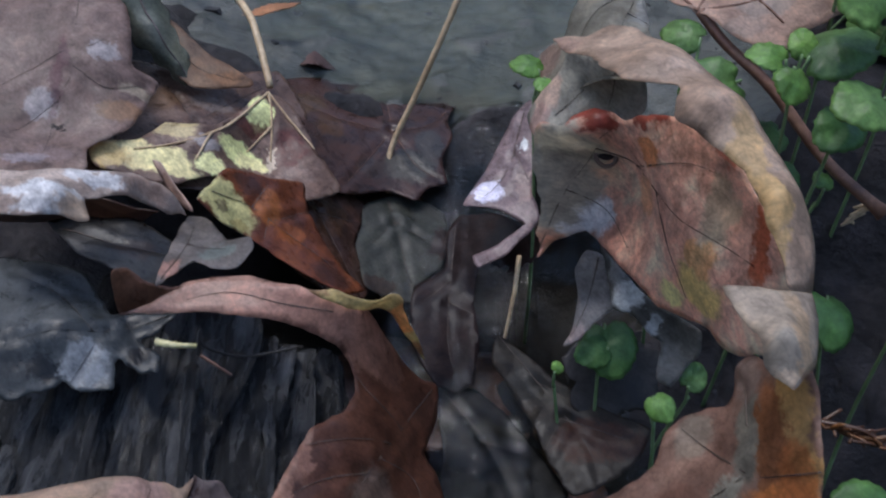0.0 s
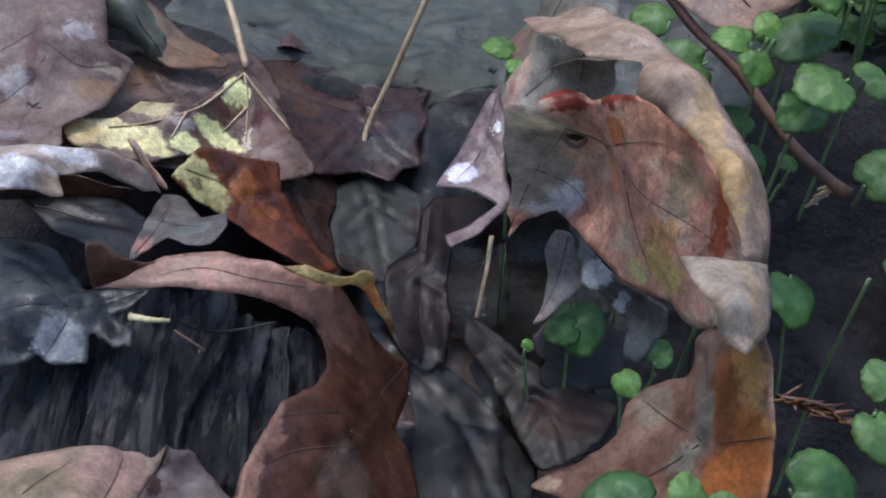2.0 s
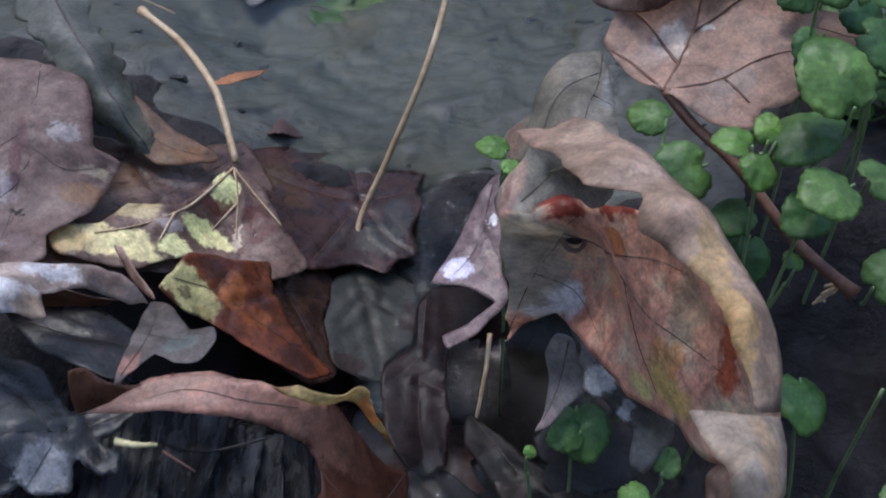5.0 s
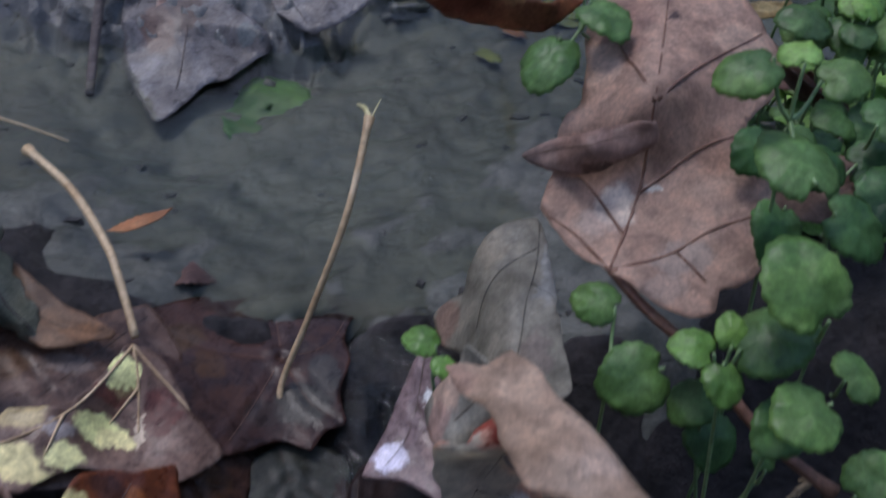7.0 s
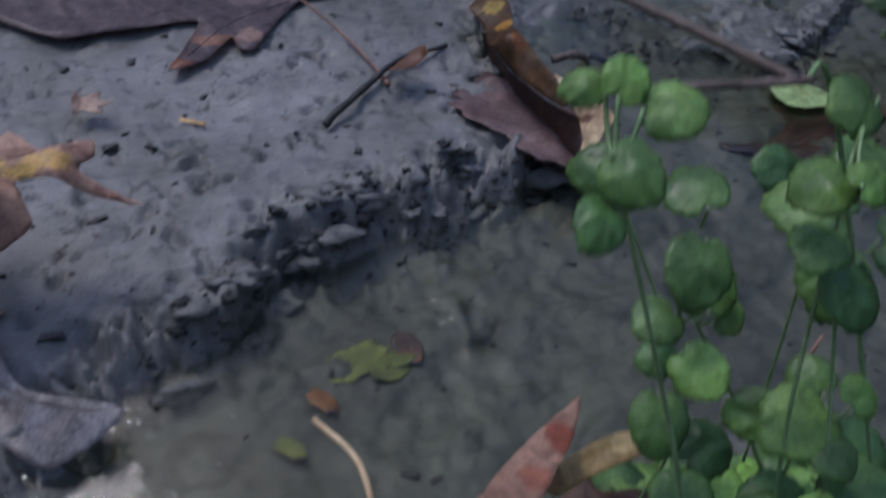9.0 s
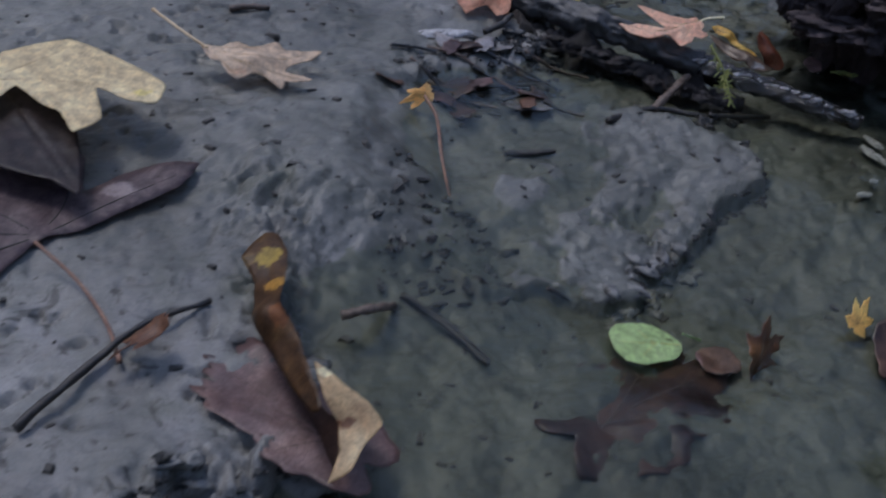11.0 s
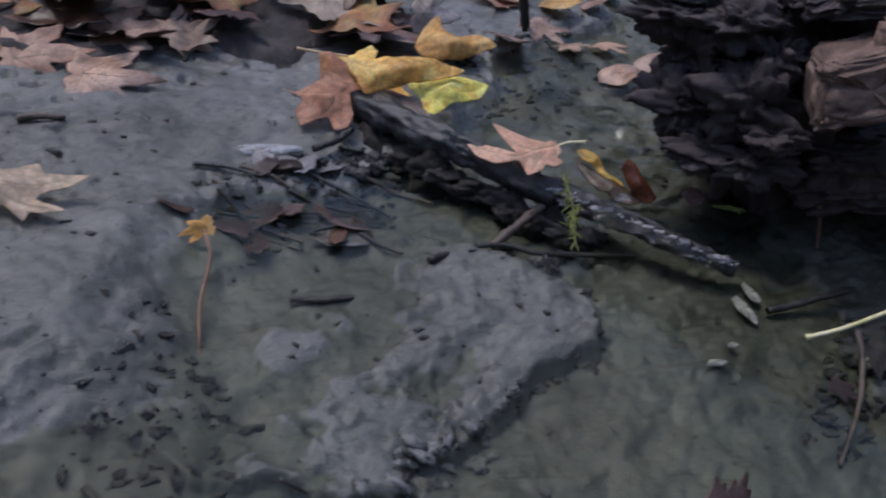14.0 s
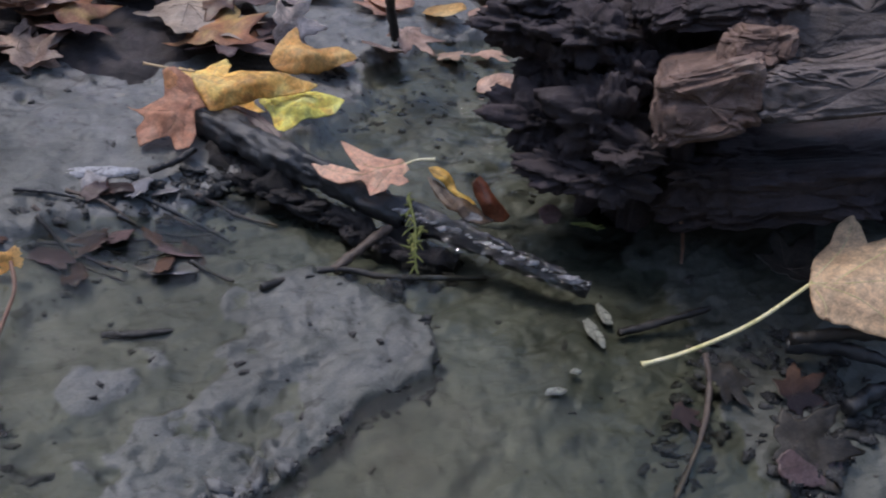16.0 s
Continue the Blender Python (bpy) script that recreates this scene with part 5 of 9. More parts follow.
cut_leaf((-0.0522, 0.4435, 0.0726), (0.969, 0.035, -0.246), (0.000, 0.990, 0.140),
         [(-75.6, 40, -9.1), (-26, 42.4, -3), (0.2, 39.4), (34.3, 57.2, -2.3), (52.8, 33.3, -6.6), (50, -10.4, -3), (24.5, -42, 5.5), (4.5, -47.7, 5.4), (-20, -51.8, 6), (-44.8, -60.2, 7.1)], UNDERA, "dark brown soaked leaf under the mottled one", veins=[[(35, 50.5), (-2.8, 1.9), (-40.7, -46.1)], [(-2.8, 1.9), (-24.3, 32.5)]])
UNDERB = stained("under_ochre", (0.022, 0.011, 0.009), (0.047, 0.022, 0.015), (0.085, 0.039, 0.024), [(3.6, 11.1, 9, 12, (0.072, 0.034, 0.017), 0.7), (22.9, -10.8, 5, 14, (0.054, 0.031, 0.021), 0.7)], 0.25)
cut_leaf((0.0114, 0.4006, 0.0429), (0.815, 0.115, -0.567), (0.000, 0.980, 0.199),
         [(-18.7, 38.8, -6.5), (8.8, 34.8, -1), (24.6, 29.8, -1), (20.1, 2.2, -2.4), (29, -23.6, -2.2), (12.1, -38.1, 1.9), (-15.7, -35.2, 6.5), (-31, -20, 4.4), (-29.3, 11.2)], UNDERB, "black-brown soaked leaf beside the ochre one", veins=[[(-16.1, 28.5), (4.3, 0.5), (23.1, -25)], [(-3.2, 11.1), (17.3, 14.8)]])
MOTTLED = stained("yellow_mottled_leaf", (0.076, 0.044, 0.032), (0.171, 0.106, 0.079), (0.260, 0.184, 0.143), [(-34.5, -11.3, 17, 8, (0.739, 0.631, 0.313), 0.9), (-21, -11.6, 12, 7, (0.796, 0.701, 0.338), 0.9), (-15.2, -18, 10, 5, (0.722, 0.631, 0.304), 0.9), (-44.9, -14.3, 9, 7, (0.488, 0.345, 0.135), 0.85), (-0.4, -8.6, 8, 6, (0.850, 0.813, 0.378), 0.95), (12.4, 5.6, 11, 7, (0.850, 0.850, 0.371), 0.95), (20.2, 31.1, 6, 9, (0.850, 0.850, 0.374), 0.95), (19, 2.4, 9, 5, (0.837, 0.756, 0.362), 0.9), (-18.2, 7.4, 10, 6, (0.536, 0.433, 0.213), 0.75), (37.2, 14.9, 9, 10, (0.113, 0.038, 0.030), 0.9), (16.4, 22.1, 10, 4, (0.125, 0.038, 0.028), 0.8), (-4, 2, 6, 4, (0.364, 0.321, 0.295), 0.8), (29, 7.2, 2, 9, (0.834, 0.687, 0.495), 0.6)], 0.33)
mottled = cut_leaf((-0.0403, 0.4167, 0.0771), (0.941, 0.108, -0.321), (0.000, 0.948, 0.318),
         [(-54.7, -9.8, -1.7), (-50.4, -6.9, -1.1), (-34.4, -3.8, 1.3), (-23.5, 10.2), (-3.3, 12.1, 3.4), (10.6, 27.5, 0.6), (20.7, 45.2, -3.1), (34.7, 42.1, -3.8), (44.4, 26, -2.4), (51.6, 12.9, -1.8), (64.5, -2, -4.2), (46.6, -16.9, 1.4), (27.3, -14.9, 0.5), (5.5, -13, 0.9), (-7.3, -20.5, 4.6), (-14.4, -26, 6.3), (-26.4, -26.2, 4.3), (-48, -22.2, 0.7), (-51.7, -19.4)], MOTTLED, "yellow-mottled wet plane leaf with tan stalk", bumps=[(-8.9, -5.7, 3.2), (17.2, 11.3, -9.1)], veins=[[(23.1, 45.4), (27, 25.9), (29.2, 3.2)], [(23.1, 45.4), (12.2, 26.9), (-2.7, 8.2), (-21.9, -4.1), (-42.8, -12.3)], [(23.1, 45.4), (38.6, 28.4), (51, 13.4)], [(-2.7, 8.2), (-8.3, -10.4)], [(27, 25.9), (15.8, 9.1)]], stalk=[(-0.0193, 0.4685, 0.0810), (-0.0279, 0.4941, 0.0950), (-0.0355, 0.5130, 0.1000), (-0.0584, 0.5571, 0.1000), (-0.0868, 0.5942, 0.1000)], stalk_r=0.0019, vein_mat=TANSTEM, vein_r=0.9)
OCHRELEAF = stained("ochre_leaf", (0.059, 0.018, 0.009), (0.117, 0.033, 0.014), (0.193, 0.057, 0.019), [(-31.6, 2.7, 12, 9, (0.554, 0.502, 0.221), 0.95), (-22.5, -1.1, 12, 10, (0.516, 0.467, 0.200), 0.95), (-16.7, -6.1, 5, 3, (0.349, 0.276, 0.103), 0.8), (-26.9, -0.2, 4, 3, (0.155, 0.123, 0.065), 0.85), (-16, 16.6, 7, 6, (0.053, 0.021, 0.014), 0.8), (-4.9, 9.3, 6, 10, (0.293, 0.098, 0.027), 0.7), (7.5, -1.4, 8, 6, (0.244, 0.072, 0.020), 0.7), (27.5, -16.8, 10, 6, (0.050, 0.019, 0.013), 0.8)], 0.3)
cut_leaf((-0.0058, 0.3724, 0.0697), (0.843, 0.122, -0.524), (0.000, 0.974, 0.227),
         [(-39.7, -4.9, 4), (-34.1, 6.7, 3), (-28.4, 19.1, 1.3), (-15.3, 24, -1.4), (-7, 24.1, -1), (11.6, 32.3, -4.2), (14.1, 19.1, -3.2), (21.6, 4.9, -1.8), (32.7, -10.7), (45.1, -17.9), (31.6, -26.1, 3.5), (16, -22.5, 2.2), (2.9, -17.2), (-8.1, -12, -1.5), (-15.7, -8.9, -2.3), (-27.1, -10.1, 1.7)], OCHRELEAF, "wet leaf, yellow lobed at one end, orange-brown", veins=[[(-33.3, 2.6), (-12.9, 5.6), (10.4, -3.6), (39.9, -17.7)], [(-12.9, 5.6), (-6.6, 21.3)], [(-1.3, 3), (15.3, 16)], [(-4.1, 3.4), (-5.6, -10.2)]])
# The near-black 2 mm stain stands in for the dark of a hole.
BLOOMED = stained("brown_bloomed_leaf", (0.150, 0.099, 0.082), (0.275, 0.187, 0.158), (0.394, 0.294, 0.244), [(-9.5, -18.1, 2.2, 2.2, (0.014, 0.009, 0.009), 1.0), (-18.8, -7.8, 8, 8, (0.528, 0.489, 0.488), 0.7), (4.1, 21.3, 7, 5, (0.593, 0.551, 0.548), 0.7), (21.6, 4.7, 8, 4, (0.508, 0.417, 0.300), 0.8), (16.3, -8.8, 11, 6, (0.315, 0.179, 0.096), 0.8), (-9.6, -38, 12, 6, (0.320, 0.232, 0.222), 0.6), (-13.8, 7.2, 3, 22, (0.196, 0.095, 0.103), 0.7), (-18.2, -41.1, 10, 4, (0.453, 0.404, 0.430), 0.6)], 0.45)
cut_leaf((-0.0968, 0.4266, 0.1022), (0.988, 0.045, -0.149), (0.000, 0.958, 0.288),
         [(-64.4, 67.5, -13.9), (-26.9, 70.7, -4.7), (7.4, 57.3, 0.5), (15.5, 28.9, 4), (17.8, 17.1, 1.6), (29.5, 15.5, -7.5), (26.4, -0.7, -4.3), (22.8, -17.3), (14.6, -26.1, 1.6), (6.8, -33.5, 1.6), (8.1, -47.8, 5.1), (-12.3, -62.5, 8.4), (-30.4, -68.4, 9.5)], BLOOMED, "grey-brown bloomed plane leaf lying on the pile", bumps=[(-9.6, -17.8, -6.6), (-5.2, 17, 4.4)], veins=[[(-15.1, 66.2), (-8.1, 11.3), (-11.9, -4.6), (-11.5, -48.8)], [(-8.1, 11.3), (9.5, 2.5), (27.4, 12.3)], [(-11.9, -4.6), (-31.2, -27.2)], [(-8.4, 23.2), (-24.6, 11.3), (-41.9, -1.9)], [(-7.8, 16.9), (5.4, 28.5)]])
ARCHLEAF = stained("bloomed_arch", (0.356, 0.262, 0.216), (0.522, 0.418, 0.352), (0.709, 0.602, 0.526), [(-18.2, -5.5, 16, 4, (0.850, 0.850, 0.850), 0.9), (-1.5, 6.9, 12, 3, (0.850, 0.850, 0.850), 0.8), (-18.8, -12.9, 10, 4, (0.850, 0.850, 0.850), 0.8), (-5.2, -10.7, 8, 6, (0.599, 0.447, 0.314), 0.8), (20.2, 9.1, 8, 4, (0.431, 0.295, 0.228), 0.7)], 0.45)
cut_leaf((-0.0721, 0.3434, 0.1071), (0.946, 0.113, -0.305), (0.000, 0.937, 0.348),
         [(-42.9, 8.3, -12.4), (-26.4, 7.4, -4.2), (-14.5, 9.6, -0.9), (2, 11, 2), (14.9, 12.5, 1.3), (24.2, 13, -2.5), (32.2, 9.2, -7.3), (36.8, 7.5, -15.1), (28.6, 3.5, -8.6), (16.8, 3.3, -3.5), (5.9, 1.1, 0.4), (-3.2, -4.1, 3.8), (0.1, -15, 8.2), (-3.9, -16.1, 7.2), (-10.6, -14.7, 7.7), (-22, -16.9, 6.9), (-37.6, -15.8, 1.1)], ARCHLEAF, "pink-white bloomed leaf arching over a hollow", bumps=[(-11.8, -9, 12.9), (11.4, 5.2, 2.9)], veins=[[(-35.7, -6.8), (-12.5, -4.4), (7.1, 5.7), (30, 7.7)]], veins_on=False)
UNDERTAN = stained("tan_leaf_under_stalk", (0.182, 0.106, 0.064), (0.271, 0.159, 0.093), (0.358, 0.225, 0.135), [(14.1, -11.8, 9, 4, (0.390, 0.200, 0.094), 0.7), (-4.8, 4.8, 7, 7, (0.209, 0.143, 0.100), 0.7)], 0.45)
cut_leaf((-0.0579, 0.4811, 0.0891), (0.982, 0.059, -0.178), (0.000, 0.949, 0.315),
         [(-23.8, 31.1, -5.5), (-12.4, 19.2, 0.7), (6.7, 2.8, 1.3), (28.7, -9.8, 1.1), (28.6, -13.6), (1.2, -20.6, 1.7), (-10.4, -12.1, 0.9), (-18.6, 3.1, -0.4)], UNDERTAN, "tan-brown soaked leaf behind the olive one", veins=[[(-18.1, 19.3), (-0.7, -5.7), (25.6, -12.6)]])
SOAKPILE = stained("soaked_pile_leaf", (0.064, 0.038, 0.024), (0.125, 0.078, 0.046), (0.190, 0.123, 0.069), [(0.4, 31.2, 8, 10, (0.291, 0.219, 0.084), 0.8), (-9.7, -34, 14, 7, (0.227, 0.124, 0.060), 0.8), (-28.1, -28.8, 9, 6, (0.105, 0.077, 0.058), 0.8), (21.1, 24.9, 6, 10, (0.093, 0.050, 0.029), 0.7), (31.2, -16.9, 7, 8, (0.160, 0.063, 0.055), 0.8)], 0.3)
cut_leaf((-0.0571, 0.5689, 0.0603), (0.969, 0.110, -0.222), (-0.000, 0.896, 0.444),
         [(-30.3, 65.9, -41.7), (-4.2, 75, -44.3), (21.3, 66.9, -38.3), (35.4, 37, -21.7), (45, -2.2, -1.5), (37.1, -42.7, 21.8), (21, -61.3, 36.4), (0.3, -64, 39.4), (-25.8, -58.4, 34.5), (-39, -39.2, 27.1), (-37.9, -3.2, 3.2), (-22.7, 26.5, -15)], SOAKPILE, "mottled yellow-brown soaked leaf at the pool's edge", veins=[[(0.5, -61.4), (-1.8, 1), (2.9, 64.5)], [(-1.4, -10.1), (21, 37)], [(-1, -21), (-24.6, 6.4)]])

# the wet middle
SODDENA = stained("sodden_brown_leaf", (0.022, 0.011, 0.009), (0.045, 0.021, 0.016), (0.074, 0.036, 0.027), [(-46.9, 11.6, 12, 8, (0.083, 0.049, 0.025), 0.7), (-27.7, -23.1, 14, 9, (0.054, 0.023, 0.014), 0.7), (-14.7, 32.9, 8, 6, (0.080, 0.059, 0.044), 0.6), (9.2, -24.7, 16, 11, (0.059, 0.055, 0.045), 0.9), (22.2, -8.4, 8, 10, (0.041, 0.038, 0.035), 0.85), (28.5, 33.9, 9, 6, (0.027, 0.019, 0.017), 0.9), (-9.2, -30, 10, 7, (0.041, 0.028, 0.023), 0.7), (24, 17.9, 8, 9, (0.037, 0.016, 0.013), 0.8), (-34.2, -3.6, 8, 8, (0.078, 0.036, 0.014), 0.7)], 0.28)
cut_leaf((0.0425, 0.4851, 0.0452), (0.992, 0.062, -0.112), (0.000, 0.874, 0.485),
         [(-66.1, 25.2, -3.3), (-41, 38.6, -19.1), (-14.3, 45, -27.3), (5.9, 42.7, -25.7), (21.6, 51.7, -28.7), (32.2, 42.1, -23.1), (42.4, 32.6, -18.8), (32.9, 13.5, -7), (34, -2.8, 2.2), (27.1, -18.9, 9.2), (28.7, -35.5, 15.3), (19.1, -39.5, 16.2), (11.3, -48.5, 19.1), (-3.2, -43.1, 15.4), (-27.4, -51.1, 26), (-45.3, -38, 27.8), (-58, -14, 22)], SODDENA, "sodden red-brown leaf under the long stalk", veins=[[(0.6, 0.6), (-28, 3.3), (-56.2, 13.3)], [(0.6, 0.6), (23.2, 7.9), (38.4, 30.5)], [(0.6, 0.6), (-15.3, -27.5), (-27.3, -46.4)], [(0.6, 0.6), (12.3, -23.7), (25.6, -34.6)], [(0.6, 0.6), (-1.4, 35.5)]], vein_mat=REDSTEM)
SILTY = stained("silted_leaf", (0.040, 0.041, 0.032), (0.058, 0.060, 0.048), (0.081, 0.084, 0.068), [(-11, -24.2, 10, 5, (0.043, 0.021, 0.013), 0.8), (21.8, 3.3, 5, 12, (0.038, 0.017, 0.014), 0.9), (6.1, -25.4, 6, 6, (0.101, 0.104, 0.099), 0.6)], 0.46)
cut_leaf((0.0482, 0.4102, 0.0255), (0.992, 0.039, -0.122), (-0.000, 0.953, 0.303),
         [(-19, 23.1, -0.8), (-6.5, 32.9, -3.9), (8.6, 32.7, -3.5), (24.3, 24.7, -2.1), (25.7, 3.8, 0.6), (20.8, -10.9, 1.5), (9.4, -21.9, 1.4), (6.8, -32.4, 1.3), (-5.1, -30.3, 1.2), (-16.6, -25.8, 2.5), (-24.5, -5.8, 1.4), (-23.8, 10, 0.6)], SILTY, "soaked grey leaf in the trickle, long upright stalk", veins=[[(-6.5, 31.5), (1.2, 1), (6.1, -28.6)], [(-1.9, 15.4), (-14.7, -1)], [(-1.9, 15.4), (17.4, 2.8)]], stalk=[(0.0420, 0.4455, 0.0330), (0.0428, 0.4669, 0.0450), (0.0563, 0.4792, 0.0750), (0.0764, 0.4982, 0.1220), (0.0891, 0.5313, 0.1540)], stalk_r=0.0015)
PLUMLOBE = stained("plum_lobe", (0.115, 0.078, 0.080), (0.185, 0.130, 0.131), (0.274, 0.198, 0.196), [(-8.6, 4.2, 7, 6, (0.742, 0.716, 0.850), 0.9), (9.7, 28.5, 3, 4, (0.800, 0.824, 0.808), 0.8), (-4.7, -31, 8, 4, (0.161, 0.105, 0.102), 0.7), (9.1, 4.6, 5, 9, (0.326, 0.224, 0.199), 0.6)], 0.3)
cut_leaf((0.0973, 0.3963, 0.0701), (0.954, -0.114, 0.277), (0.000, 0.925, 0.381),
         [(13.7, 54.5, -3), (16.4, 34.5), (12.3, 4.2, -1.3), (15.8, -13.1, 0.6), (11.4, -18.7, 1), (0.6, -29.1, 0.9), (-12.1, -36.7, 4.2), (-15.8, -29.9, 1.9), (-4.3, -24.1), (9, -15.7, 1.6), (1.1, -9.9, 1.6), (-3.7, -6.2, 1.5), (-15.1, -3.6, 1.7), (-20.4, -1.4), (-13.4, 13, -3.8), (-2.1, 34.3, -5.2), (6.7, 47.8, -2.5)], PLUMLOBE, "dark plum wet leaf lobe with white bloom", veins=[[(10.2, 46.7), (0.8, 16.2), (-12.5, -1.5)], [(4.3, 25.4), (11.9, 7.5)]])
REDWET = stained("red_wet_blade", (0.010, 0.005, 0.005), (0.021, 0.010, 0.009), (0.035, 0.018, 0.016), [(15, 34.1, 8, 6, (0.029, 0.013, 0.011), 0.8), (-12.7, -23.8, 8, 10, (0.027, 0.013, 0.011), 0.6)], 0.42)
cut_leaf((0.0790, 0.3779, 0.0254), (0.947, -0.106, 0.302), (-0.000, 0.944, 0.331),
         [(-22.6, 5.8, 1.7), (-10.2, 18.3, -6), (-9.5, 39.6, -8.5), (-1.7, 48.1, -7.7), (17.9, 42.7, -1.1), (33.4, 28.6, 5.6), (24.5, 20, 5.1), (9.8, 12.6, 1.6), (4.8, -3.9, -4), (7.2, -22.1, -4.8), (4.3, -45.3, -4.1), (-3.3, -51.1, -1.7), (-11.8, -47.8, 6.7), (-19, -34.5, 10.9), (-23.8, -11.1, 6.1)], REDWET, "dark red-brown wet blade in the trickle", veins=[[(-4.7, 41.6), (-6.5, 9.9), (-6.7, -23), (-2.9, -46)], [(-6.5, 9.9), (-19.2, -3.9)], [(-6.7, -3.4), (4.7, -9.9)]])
# Both sunk leaves are coloured darker for the overhanging leaf's shade.
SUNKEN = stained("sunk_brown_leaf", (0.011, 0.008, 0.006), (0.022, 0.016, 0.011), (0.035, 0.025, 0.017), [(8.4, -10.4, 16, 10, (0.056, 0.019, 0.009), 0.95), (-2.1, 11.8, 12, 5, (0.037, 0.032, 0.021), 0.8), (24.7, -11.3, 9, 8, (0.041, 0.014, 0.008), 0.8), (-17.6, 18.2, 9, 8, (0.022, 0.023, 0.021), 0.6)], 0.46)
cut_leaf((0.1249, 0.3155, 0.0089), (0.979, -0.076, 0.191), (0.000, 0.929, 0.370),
         [(-29.9, 42.5, -1), (-17.2, 32.2, -1.6), (-6.9, 21.7, -1.7), (13.2, 5.5, -1.5), (27.9, -2.3, -0.4), (36.2, -8, 2.4), (30.3, -19.5, 0.6), (21.1, -26.9, 1.2), (8.4, -33.7, 2.2), (-0.3, -35.1, 2.4), (-8.5, -20.4, 0.4), (-15.6, -1.2, -1.6), (-25.7, 15.8, -2), (-33.1, 29.3, 0.7)], SUNKEN, "wet brown leaf in the trickle's hollow, darkened for its shade", veins=[[(-29.1, 41.3), (-12.3, 17.9), (7.1, -10.4), (13.4, -31.8)], [(-12.3, 17.9), (13, 2.8)], [(-2.6, 0.9), (-10.9, -15)], [(-2.6, 0.9), (27.2, -11.5)]])
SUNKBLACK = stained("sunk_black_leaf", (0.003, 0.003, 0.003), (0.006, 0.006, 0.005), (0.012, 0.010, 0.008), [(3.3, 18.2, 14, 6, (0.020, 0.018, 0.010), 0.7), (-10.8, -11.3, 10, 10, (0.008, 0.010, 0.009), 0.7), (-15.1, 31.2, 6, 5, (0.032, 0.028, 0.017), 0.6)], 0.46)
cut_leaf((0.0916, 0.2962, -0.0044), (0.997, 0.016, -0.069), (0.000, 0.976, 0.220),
         [(-25.5, 40.2, -2.3), (-6.9, 40.6, -1), (9.2, 27.8, -3.2), (21.7, 11, -2.6), (32.7, -9, 0.7), (28.7, -25.3, 2), (8.2, -38.2, 1.4), (-20.7, -36.6, 1), (-25.3, -17.4, 2.5), (-22, 7, 1.4)], SUNKBLACK, "soaked black-green leaf in the trickle's hollow, darkened for its shade", veins=[[(-20.3, 37.1), (0.2, 9.1), (13.6, -28.2)], [(-4.8, 14.4), (13.6, 10.4)]])

# tan leaf and its neighbours
FLATTAN = stained("flat_tan_leaf", (0.366, 0.237, 0.179), (0.509, 0.341, 0.255), (0.645, 0.452, 0.346), [(-10.8, 44.4, 10, 22, (0.339, 0.199, 0.154), 0.75), (-0.5, 54.1, 6, 16, (0.352, 0.208, 0.162), 0.6), (-20, 27.6, 8, 12, (0.722, 0.530, 0.410), 0.7), (36.3, 34.3, 14, 9, (0.721, 0.529, 0.398), 0.7), (28.2, 73.3, 10, 6, (0.682, 0.482, 0.360), 0.6), (-23, -27.9, 7, 9, (0.850, 0.765, 0.655), 0.75), (-30, -33.3, 9, 7, (0.651, 0.528, 0.459), 0.6), (-2.8, -55.1, 11, 8, (0.455, 0.378, 0.326), 0.7), (-10.9, -66, 9, 5, (0.424, 0.327, 0.271), 0.7), (20, -46.8, 10, 8, (0.435, 0.292, 0.232), 0.6), (12.2, 48.1, 2, 3, (0.085, 0.056, 0.059), 0.95), (-7.7, -21.8, 3, 2, (0.850, 0.850, 0.788), 0.8), (17.5, -13.2, 10, 8, (0.461, 0.282, 0.207), 0.6)], 0.5)
